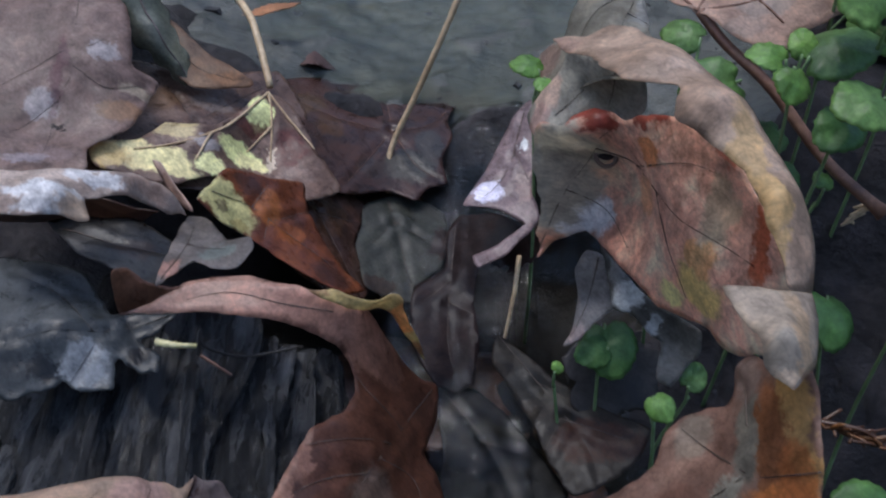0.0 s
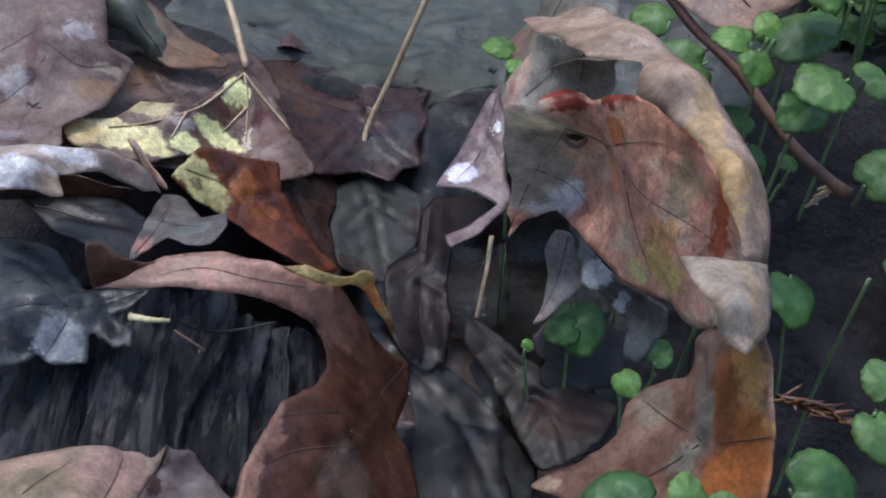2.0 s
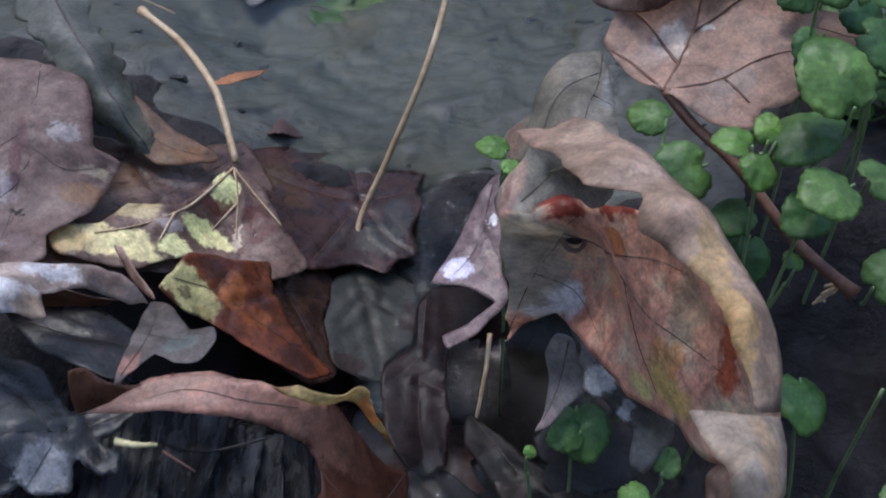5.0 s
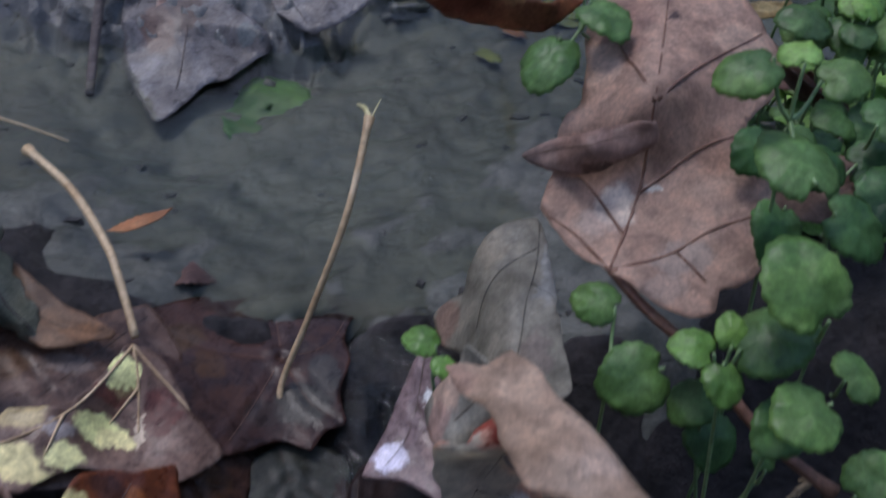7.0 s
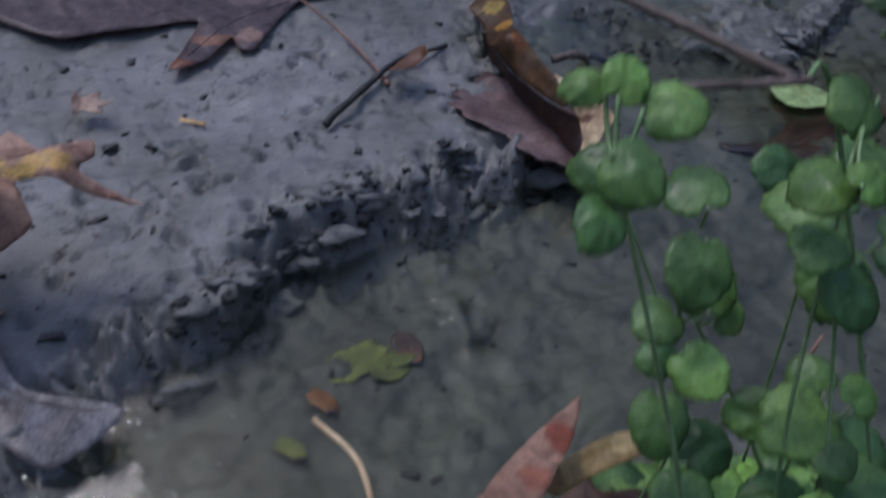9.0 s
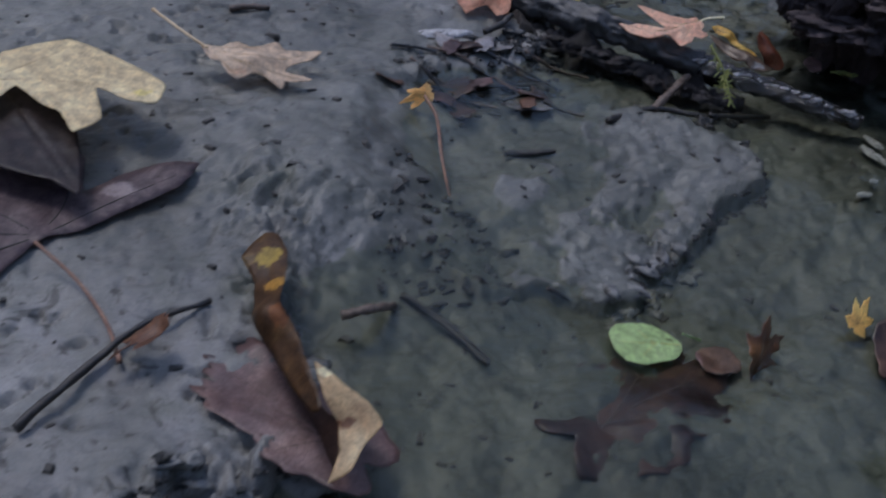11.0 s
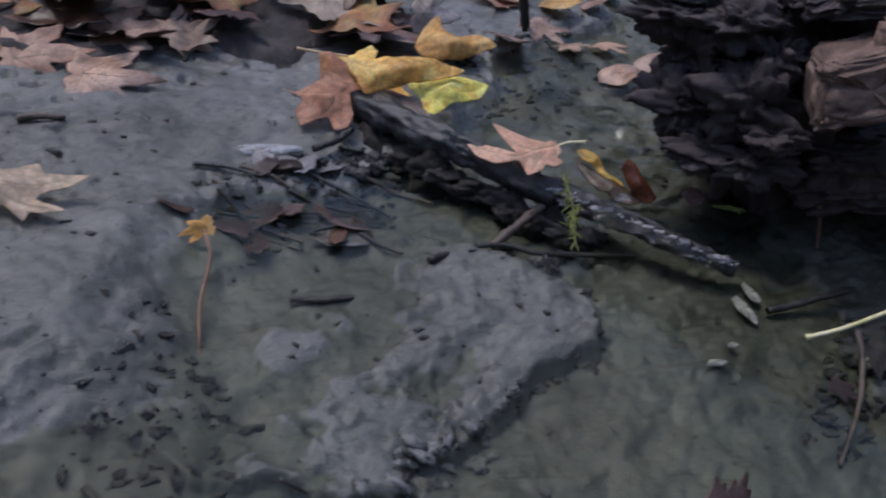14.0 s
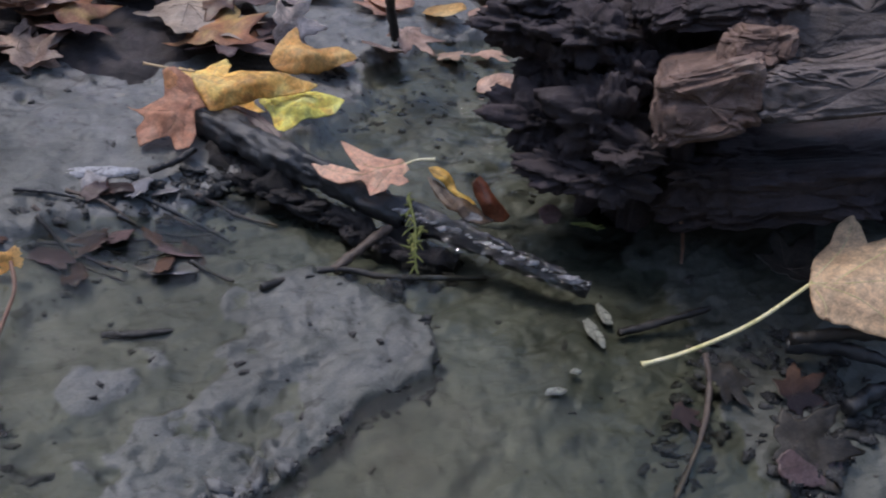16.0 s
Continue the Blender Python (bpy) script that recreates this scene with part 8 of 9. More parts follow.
cut_leaf((1.2609, 1.2157, 0.1916), (0.929, -0.127, 0.348), (0.000, 0.939, 0.343),
         [(-45.6, 4.9, 3), (-31.2, 28.1, -2.7), (-9.2, 43.2, -8.2), (2.3, 57.3, -6.9), (18.2, 62.8, -6.3), (19.6, 46.5, -5), (16.2, 29.3, -1.4), (32.9, 29.5, -1.3), (59, 33.1, -1.7), (53.8, 2.1, 1.2), (63.6, -26.2, -5.4), (33.1, -52.7, -1.2), (0.9, -66.5, 1), (-21.5, -55.3, 3.3), (-34.1, -42.5, 3.3), (-43.4, -37.5, 2.7), (-53.5, -28.8, 5.6), (-51.5, -12.1, 5.1)], BANKTAN, "tan maple leaf with a long pale stalk on the bank", bumps=[(-9.5, -15.3, 14.9)], veins=[[(-45.2, 3.4), (-9.3, -15), (51.9, -19.5)], [(-45.2, 3.4), (-4.7, 32.1), (17.4, 58.9)], [(-45.2, 3.4), (-18.9, -26.8), (3.1, -61.4)], [(-45.2, 3.4), (-43.7, -21.1), (-48.4, -32.4)], [(-27.6, -5), (19, 12.1), (54.6, 29.2)]], vein_mat=PALESTEM, vein_r=0.7, stalk=[(1.2198, 1.2242, 0.1800), (1.1503, 1.1938, 0.1650), (1.0913, 1.1828, 0.1500), (1.0551, 1.1834, 0.1400)], stalk_mat=PALESTEM, stalk_r=0.0017)
YELSLIVER = stained("yellow_sliver", (0.426, 0.246, 0.052), (0.689, 0.435, 0.096), (0.817, 0.605, 0.167), [], 0.4)
cut_leaf((0.9596, 1.4317, 0.1720), (0.993, -0.063, 0.104), (0.000, 0.858, 0.514),
         [(-18.7, 22.2, -1.7), (-9.3, 22.7, -2), (-1.8, 17.6, -2.2), (2.9, 2.8), (4.7, -8.7, 2.3), (14.6, -15.5, 0.5), (20.3, -24.1), (10.5, -20.8, 0.7), (1.6, -12), (-5.7, -0.3, -1.5), (-14.8, 11.5, -1.6)], YELSLIVER, "narrow yellow leaf on the wet branch", bumps=[(-4.4, 4.5, 4.8)], veins=[[(-16.8, 20.1), (-3.3, 3.8), (17.8, -22.6)]])
BROWNWET = stained("brown_wet_blade", (0.042, 0.028, 0.020), (0.088, 0.059, 0.040), (0.144, 0.105, 0.073), [(11.9, -19, 8, 4, (0.237, 0.245, 0.255), 0.7)], 0.32)
cut_leaf((0.9637, 1.4160, 0.1598), (0.999, -0.018, 0.045), (0.000, 0.926, 0.376),
         [(-22, 39.6, -3.9), (-11.3, 24.3, -0.4), (-2.6, 6.2, 4.3), (15, -4.4, 1.3), (23.1, -14, 0.5), (31.6, -22.3, -1.9), (16.1, -27), (1, -20.6), (-9.9, -6.9, -0.7), (-18, 12.1, -3.8), (-21.9, 24.7, -3.3)], BROWNWET, "brown wet leaf on the branch", bumps=[(-1.1, -11.5, 8.3)], veins=[[(-19.5, 32.5), (-1.1, -11.4), (27, -22.7)]])
REDSHRED = stained("red_shred", (0.088, 0.024, 0.013), (0.177, 0.055, 0.026), (0.278, 0.100, 0.047), [], 0.38)
cut_leaf((0.9894, 1.4045, 0.1681), (1.000, -0.023, 0.013), (0.000, 0.478, 0.878),
         [(-15.6, 17.3, 2), (-7.4, 23.5, -3.5), (-0.6, 16.4, -1.1), (4.4, 5.7, 1.8), (13.5, -5.7, 1.6), (21.4, -14.5, -3.4), (13.7, -20.6), (2.2, -19.2, -2.6), (-5, -10.5, -1.7), (-10.8, 0.8, -1.4), (-14.4, 8.8, 0.7)], REDSHRED, "upright red-brown leaf shred", bumps=[(-1.4, -2.1, 7.9)], veins=[[(-9.2, 20.3), (-1.3, -2.1), (10.8, -18.4)]])
MAUVESCRAP = stained("mauve_scrap", (0.116, 0.069, 0.067), (0.205, 0.127, 0.122), (0.305, 0.205, 0.188), [], 0.38)
cut_leaf((1.0547, 1.4065, 0.1510), (1.000, -0.002, 0.005), (0.000, 0.907, 0.421),
         [(-11.7, 4, -0.7), (-2.2, 10.9, 0.5), (8.8, 10.7, -1.7), (11.4, -1.1, -0.7), (3.3, -11.1, 0.8), (-9.6, -13.3, 1.8)], MAUVESCRAP, "small mauve-brown leaf scrap at the stump", veins=[[(-10.6, -0.5), (9, -1.2)]])

branch = thing("fallen_branch", (0.8466, 1.4731, 0.1650), "dark wet fallen branch across the stream", "branch")
part("limb", tube([(0.7135, 1.6149, 0.1750), (0.7844, 1.5147, 0.1770), (0.8442, 1.4628, 0.1670), (0.9140, 1.4154, 0.1500)], 0.019, 0.013, 110, 40, 0.24, 21), BARK, branch)
part("slick_end", tube([(0.8890, 1.4343, 0.1510), (0.9586, 1.3969, 0.1400), (1.0081, 1.3566, 0.1320), (1.0687, 1.3238, 0.1160)], 0.014, 0.007, 100, 30, 0.34, 22), SLICK, branch, "slick black end with water running over it")
part("water_film", tube([(0.9055, 1.4101, 0.1535), (0.9571, 1.3818, 0.1450), (1.0064, 1.3437, 0.1360), (1.0628, 1.3158, 0.1220)], 0.0075, 0.0055, 220, 30, 0.75, 24), TRICKLE, branch, "clear water running over the branch")
# Pale flecks put in for the sparkle of the running water.
jitter = np.random.RandomState(61)
for k, q in enumerate(spline([(0.9055, 1.4075, 0.1590), (0.9571, 1.3790, 0.1505), (1.0064, 1.3410, 0.1410), (1.0628, 1.3140, 0.1265)], 34)):
    r = 0.0010 + 0.0030 * jitter.rand() ** 2
    part("froth_fleck", lump(q + (jitter.rand(3) - 0.5) * [0.004, 0.006, 0.004], r, 5400 + k, 0.5, 7, (1.8, 1.0, 0.6)), FOAM, branch, "pale flecks standing in for glints on the running water")
# Black ridge and crumbs added where the branch only throws shade.
ridge = thing("branch_shade_ridge", (0.80, 1.48, below(0.80, 1.48)), "black ridge standing in for the shade under the branch", "silt")
part("body", tube([(0.735, 1.560, 0.138), (0.778, 1.508, 0.138), (0.838, 1.455, 0.131), (0.895, 1.412, 0.121), (0.955, 1.380, 0.106)], 0.022, 0.012, 160, 36, 0.7, 27), DARKPEAT, ridge)
for k, q in enumerate(spline([(0.742, 1.535, 0.150), (0.785, 1.482, 0.148), (0.845, 1.432, 0.139), (0.90, 1.392, 0.126), (0.95, 1.366, 0.110)], 26)):
    part("bark_crumb", lump(q + (jitter.rand(3) - 0.5) * [0.014, 0.014, 0.012], 0.003 + 0.006 * jitter.rand() ** 2, 5300 + k, 0.6, 9, (1.5, 1.0, 0.6)), DARKPEAT, ridge)
for k, (x, y, r) in enumerate(((0.888, 1.343, 0.010), (0.907, 1.360, 0.007), (0.853, 1.371, 0.006), (0.876, 1.352, 0.006), (0.93, 1.352, 0.005))):
    clod = thing("black_clod", (x, y, below(x, y)), "black wet clod beside the twig in the stream", "mud", "clods by the twig")
    part("body", lump((x, y, below(x, y) + 0.5 * r), r, 5200 + k, 0.6, 14, (1.0, 1.2, 0.8)), BLACKMUD, clod)
leaf((0.7357, 1.5990, 0.2000), (0.8069, 1.6309, 0.2000), (0.7684, 1.5781, 0.1900), "maple", L_YELLOW, "yellow maple leaf under the amber one", 0.9, ripple=0.010, seed=73, vein_mat=TANSTEM)
sheet_leaf([[(0.7543, 1.5783, 0.1900), (0.7781, 1.5538, 0.1850), (0.8033, 1.5210, 0.1750)], [(0.7682, 1.5736, 0.1950), (0.7923, 1.5562, 0.1900), (0.8097, 1.5299, 0.1800)]], L_PLUM, "mauve-brown leaf against the branch", 0.2, 0.002, 76)


def sprig(at, tip, side_len, material, label, n=16, r=0.0011):
    e = thing("moss_sprig", at, label, "sprig")
    rnd = np.random.RandomState(int(at[0] * 1e4))
    at, tip = np.array(at), np.array(tip)
    part("stem", tube([at, (at + tip) / 2 + [0.003, 0, 0.003], tip], r * 1.3, r * 0.7, 14, 5), material, e)
    for k in range(n):
        p = at + (tip - at) * (k + 0.5 * rnd.rand()) / n
        for sg in (-1, 1):
            d = np.array([sg * (0.2 + 0.8 * rnd.rand()), 0.8 * rnd.rand() - 0.4, 0.7 * rnd.rand() - 0.1]) * side_len * (0.3 + 0.7 * rnd.rand()) + (tip - at) / n * 3.0 * rnd.rand()
            part("needle", tube([p, p + d * 0.6, p + d], r, r * 0.5, 5, 4), material, e)
    return e


sprig((0.9101, 1.3983, 0.1800), (0.9053, 1.3296, 0.1430), 0.012, MOSS, "green conifer sprig hanging over the branch")
sprig((0.9167, 1.3673, 0.1650), (0.9048, 1.3541, 0.1500), 0.010, MOSS, "green conifer sprig hanging over the branch")
sprig((1.0732, 1.3968, 0.1450), (1.1019, 1.3925, 0.1400), 0.010, MOSS, "moss tuft at the stump's foot")
sprig((0.2038, 0.2670, 0.0700), (0.2279, 0.2541, 0.0700), 0.012, L_OCHRE, "withered brown fern frond on peat")
sprig((0.2402, 0.3481, 0.1100), (0.2335, 0.3472, 0.1000), 0.006, TANSTEM, "golden withered flower head", 6)

for pts, r, m, lb, nm in (
        ([(0.7746, 1.3418, 0.1254), (0.8096, 1.3641, 0.1206), (0.8454, 1.3699, 0.1227), (0.8907, 1.3616, 0.1163), (0.9829, 1.3637, 0.1085)], 0.0035, TWIGDARK, "black sodden twig at the water's edge", "twig"),
        ([(0.8404, 1.3698, 0.1212), (0.8740, 1.3914, 0.1351), (0.8979, 1.4086, 0.1409)], 0.005, TWIG, "brown broken twig in the stream", "twig"),
        ([(0.6544, 1.2960, 0.1181), (0.6736, 1.2932, 0.1186), (0.6992, 1.2984, 0.1168)], 0.003, TWIGDARK, "dark twig floating in the stream", "twig"),
        ([(0.6830, 1.2679, 0.1104), (0.6956, 1.2790, 0.1108)], 0.002, TWIGDARK, "short dark twig in the stream", "twig"),
        ([(0.6833, 1.4857, 0.1662), (0.7062, 1.5009, 0.1682), (0.7249, 1.5207, 0.1721)], 0.004, TWIGDARK, "black twig against the branch", "twig"),
        ([(1.0823, 1.2764, 0.1016), (1.1268, 1.2846, 0.1036), (1.1784, 1.2940, 0.1092)], 0.0042, TWIGDARK, "dark round twig in the water", "twig"),
        ([(1.1370, 1.2229, 0.1142), (1.1328, 1.1978, 0.0952), (1.1078, 1.1571, 0.0785), (1.0687, 1.1130, 0.0647)], 0.0028, TWIG, "brown twig on the mud bank", "twig"),
        ([(1.1339, 1.2253, 0.1145), (1.1204, 1.2275, 0.1200)], 0.0016, TWIG, "short forked twig end", "twig"),
        ([(1.2211, 1.2318, 0.1097), (1.2571, 1.2126, 0.1180), (1.3023, 1.1798, 0.1178)], 0.008, BARK, "dark wet stick at the bank", "stick"),
        ([(1.2143, 1.2194, 0.1255), (1.2608, 1.2099, 0.1348), (1.3114, 1.1889, 0.1402)], 0.006, TWIGDARK, "black stick under a tan leaf", "stick"),
        ([(1.2397, 1.1591, 0.0982), (1.2791, 1.1708, 0.1028), (1.3081, 1.1549, 0.1128)], 0.008, BARK, "wet dark stick end on the bank", "stick"),
        ([(1.1810, 1.3810, 0.1529), (1.1912, 1.3842, 0.1248), (1.1906, 1.3762, 0.1033)], 0.0022, REDSTEM, "orange-brown root tip at the stump", "root"),
        ([(0.9318, 1.6644, 0.3150), (0.9466, 1.7093, 0.2650), (0.9587, 1.7197, 0.2150)], 0.007, TWIGDARK, "dark upright stem in the litter", "stem"),
        ([(0.4125, 1.5051, 0.1889), (0.4326, 1.5084, 0.1895), (0.4534, 1.5139, 0.1858)], 0.0035, TWIG, "brown stub lying on mud", "twig"),
        ([(0.6303, 1.1237, 0.0858), (0.6619, 1.1191, 0.0684), (0.7075, 1.1133, 0.0583)], 0.0022, TWIGDARK, "thin dark twig in mud", "twig"),
        ([(0.4473, 1.0675, 0.1220), (0.4684, 1.0697, 0.1240), (0.4952, 1.1016, 0.1003)], 0.004, TWIG, "red-brown stub in mud", "twig"),
        ([(0.5042, 1.1161, 0.0989), (0.5282, 1.0852, 0.0922), (0.5530, 1.0426, 0.0829)], 0.003, TWIGDARK, "long dark twig in the wet mud", "twig"),
        ([(0.6475, 1.2948, 0.1190), (0.7015, 1.3008, 0.1151)], 0.003, TWIGDARK, "dark twig in the stream", "twig"),
        ([(0.6139, 0.7989, 0.0600), (0.6713, 0.8240, 0.0892)], 0.0016, REDSTEM, "pinkish stalk leaning over mud", "leaf_stalk"),
        ([(0.4202, 0.6675, 0.1400), (0.4543, 0.6868, 0.1600)], 0.0016, REDSTEM, "pinkish stalk among herbs", "leaf_stalk")):
    twig(pts, r, r * 0.75, m, lb, nm, 0.25, int(r * 1e5))

for k in range(14):
    rng = np.random.RandomState(700 + k)
    a = np.array((0.6470, 1.4228, 0.1385)) + [0.16 * (rng.rand() - 0.5), 0.09 * (rng.rand() - 0.5), 0]
    d = rng.rand() * 0.9 - 0.75
    ln = 0.04 + 0.06 * rng.rand()
    b = a + [ln * math.cos(d), ln * math.sin(d), 0]
    twig([(a[0], a[1], below(a[0], a[1]) + 0.004), ((a[0] + b[0]) / 2, (a[1] + b[1]) / 2 + 0.004 * rng.rand(), below((a[0] + b[0]) / 2, (a[1] + b[1]) / 2) + 0.004), (b[0], b[1], below(b[0], b[1]) + 0.004)], 0.0022, 0.0014, (TWIGDARK, TWIG, BARK)[k % 3], "dark sodden twig in the drift line", "twig", 0.3, k)

for k in range(16):
    rng = np.random.RandomState(730 + k)
    a = np.array((0.6470, 1.4228, 0.1385)) + [0.17 * (rng.rand() - 0.5), 0.10 * (rng.rand() - 0.5), 0]
    t, s = rng.rand() * 6.28, 0.02 + 0.025 * rng.rand()
    z = below(a[0], a[1]) + 0.004
    leaf((a[0], a[1], z), (a[0] + s * math.cos(t), a[1] + s * math.sin(t), z + 0.012 * rng.rand()), (a[0] - s * math.sin(t), a[1] + s * math.cos(t), z + 0.008 * rng.rand()), "plane", (L_WET, SLATE, L_PLUM, L_WET)[k % 4], "sodden dark leaf scrap in the drift line", 0.6, ripple=0.005, seed=730 + k, veins=False, spokes=60, rings=5)
leaf((1.2468, 1.2887, 0.1550), (1.2930, 1.3298, 0.1650), (1.2690, 1.2771, 0.1550), "sycamore", L_WETGREY, "shaded grey leaf on the bank", 0.8, ripple=0.004, seed=81)
leaf((1.2026, 1.1836, 0.0938), (1.2406, 1.1969, 0.1040), (1.2213, 1.1771, 0.0911), "sycamore", L_WET, "wine-dark wet leaf on the bank", 0.8, ripple=0.004, seed=82)
leaf((1.1753, 1.1339, 0.0854), (1.2361, 1.1170, 0.0875), (1.2026, 1.1451, 0.1022), "sycamore", L_WETGREY, "black sodden leaf on the bank", 0.8, ripple=0.006, seed=83)
leaf((1.1591, 1.1194, 0.0770), (1.2137, 1.1184, 0.0799), (1.1851, 1.1093, 0.0712), "oval", L_PLUM, "brown wet leaf on the bank", 0.5, ripple=0.004, seed=84)
leaf((1.1502, 1.2093, 0.1025), (1.1682, 1.1777, 0.0901), (1.1845, 1.2130, 0.1026), "sycamore", L_WETGREY, "dark grey wet leaf on the bank", 0.8, ripple=0.006, seed=85)
leaf((1.0976, 1.1808, 0.0890), (1.1174, 1.1657, 0.0818), (1.1171, 1.1787, 0.0886), "sycamore", L_WET, "black wet leaf scrap on the bank", 0.6, ripple=0.003, seed=86)


def blob(at, rx, ry, seed, material, label, name, category, h=0.0004):
    th = np.linspace(0, 2 * np.pi, 28, endpoint=False)
    r = 1 + 0.3 * fbm(np.cos(th), np.sin(th), 0.6, 4, seed)
    v, f = [], []
    for q, z in ((1.0, -0.002), (0.9, h * 0.5), (0.7, h), (0.3, h * 1.1)):
        v += [(at[0] + q * rx * r[i] * math.cos(t), at[1] + q * ry * r[i] * math.sin(t), at[2] + z) for i, t in enumerate(th)]
    n = len(th)
    f = [(k * n + j, k * n + (j + 1) % n, (k + 1) * n + (j + 1) % n, (k + 1) * n + j) for k in range(3) for j in range(n)] + [tuple(3 * n + j for j in range(n))]
    e = thing(name, at, label, category)
    part("body", (v, f), material, e)
    return e


blob((1.0598, 1.2791, 0.1032), 0.006, 0.022, 1, FOAM, "pale grey foam on the water", "foam_patch", "foam")
blob((1.0777, 1.3026, 0.1039), 0.005, 0.016, 5, FOAM, "pale grey foam on the water", "foam_patch", "foam")
blob((1.0248, 1.2295, 0.1011), 0.005, 0.003, 2, FOAM, "small foam fleck on the water", "foam_patch", "foam")
blob((1.0007, 1.2107, 0.0977), 0.009, 0.004, 3, FOAM, "pale foam fleck on the water", "foam_patch", "foam")
blob((0.6426, 1.4945, 0.1628), 0.034, 0.009, 4, FOAM, "whitish bark chip on mud", "bark_chip", "bark", 0.002)

# far litter
def litter_height(x, y):
    m = step(inside(x + 0.03 * fbm(x, y, 0.08, 3, 371), y + 0.03 * fbm(x, y, 0.08, 3, 373), [(0.15, 1.64), (0.55, 1.66), (0.72, 1.70), (0.80, 1.80), (0.78, 2.1), (0.15, 2.1)]), -0.02, 0.02)
    return ground_height(x, y) - 0.012 + 0.022 * m + 0.008 * m * fbm(x, y, 0.04, 4, 375)


patch("litter_mound", np.arange(0.1, 0.90, 0.006), np.arange(1.58, 2.2, 0.006), litter_height, PEAT, "black damp litter and soil under fallen leaves", "soil")
FAR = (L_BROWN, L_PINK, L_PLUM, L_WET, L_REDTAN, L_BROWN, L_WET, L_PLUM)
NAMES = {"leaf_brown": "brown", "leaf_pink_brown": "pink-brown", "leaf_dark_plum": "plum-brown", "leaf_tan": "tan", "leaf_red_tan": "reddish", "leaf_wet_dark": "black-brown", "leaf_grey_tan": "grey-brown", "leaf_golden_tan": "golden", "leaf_salmon": "salmon"}
for k in range(46):
    rng = np.random.RandomState(800 + k)
    x, y = 0.30 + 0.52 * rng.rand(), 1.66 + 0.34 * rng.rand()
    a = rng.rand() * 6.28
    s = 0.05 + 0.05 * rng.rand()
    z = below(x, y) + 0.014 + 0.05 * rng.rand() * bell(x, y, 0.62, 1.8, 0.16, 0.1)
    m = FAR[k % 8]
    leaf((x, y, z), (x + s * math.cos(a), y + s * math.sin(a), z + 0.03 * (rng.rand() - 0.3)), (x - s * math.sin(a), y + s * math.cos(a), z + 0.03 * (rng.rand() - 0.4)), ("maple", "sycamore")[k % 2], m, NAMES[m.name] + " leaf in the damp litter", 0.9, ripple=0.008, seed=800 + k, veins=False, cup=0.3 * (rng.rand() - 0.5), spokes=72, rings=6, thick=0.0006)
for k, (p, q, s, m, lb) in enumerate((
        ((0.4749, 1.6861, 0.2100), (0.5511, 1.6984, 0.2150), (0.5055, 1.6621, 0.2000), L_PINK, "pink-grey leaf on the litter"),
        ((0.5540, 1.6895, 0.2050), (0.5987, 1.7136, 0.2150), (0.5661, 1.6581, 0.2000), L_TAN, "tan leaf on the litter"),
        ((0.3930, 1.6264, 0.2000), (0.4718, 1.6361, 0.2050), (0.4279, 1.6064, 0.1900), L_SALMON, "salmon leaf on the litter"),
        ((0.3455, 1.6144, 0.2000), (0.3361, 1.5385, 0.1850), (0.3767, 1.5795, 0.1900), L_REDTAN, "reddish leaf on the litter"),
        ((0.4626, 1.5955, 0.1950), (0.5421, 1.5926, 0.1950), (0.5027, 1.5713, 0.1870), L_PINK, "pink-brown leaf on the litter"),
        ((0.3646, 1.6388, 0.2100), (0.3370, 1.6756, 0.2150), (0.3818, 1.6730, 0.2050), L_GOLD, "golden leaf on the litter"),
        ((0.7219, 1.7905, 0.2250), (0.7875, 1.6981, 0.2150), (0.7665, 1.7771, 0.2200), L_PALE, "whitish leaf on the litter"),
        ((0.8268, 1.7192, 0.2300), (0.8793, 1.7268, 0.2250), (0.8527, 1.7206, 0.2200), L_FROST, "whitish leaf tip on the pile"),
        ((0.9731, 1.7258, 0.2200), (0.9987, 1.6817, 0.2050), (0.9475, 1.6948, 0.2100), L_PINK, "tan-pink leaf at a dark stem"),
        ((0.5479, 1.6885, 0.2050), (0.5931, 1.7240, 0.2150), (0.5696, 1.6823, 0.1950), L_TAN, "tan leaf on the litter"))):
    leaf(p, q, s, ("maple", "sycamore")[k % 2], m, lb, 0.9, ripple=0.006, seed=900 + k, vein_mat=TWIG)
for k in range(40):
    rng = np.random.RandomState(950 + k)
    x, y = 0.84 + 0.5 * rng.rand(), 1.72 + 0.5 * rng.rand()
    a, s = rng.rand() * 6.28, 0.03 + 0.05 * rng.rand()
    z = below(x, y) + 0.008
    m = (L_TAN, L_PINK, L_GOLD, L_GREYTAN, L_SALMON)[k % 5]
    leaf((x, y, z), (x + s * math.cos(a), y + s * math.sin(a), z + 0.01), (x - s * math.sin(a), y + s * math.cos(a), z + 0.006), ("maple", "oval")[k % 2], m, NAMES[m.name] + " leaf at the far bank", 0.8, ripple=0.005, seed=950 + k, veins=False, spokes=60, rings=5)


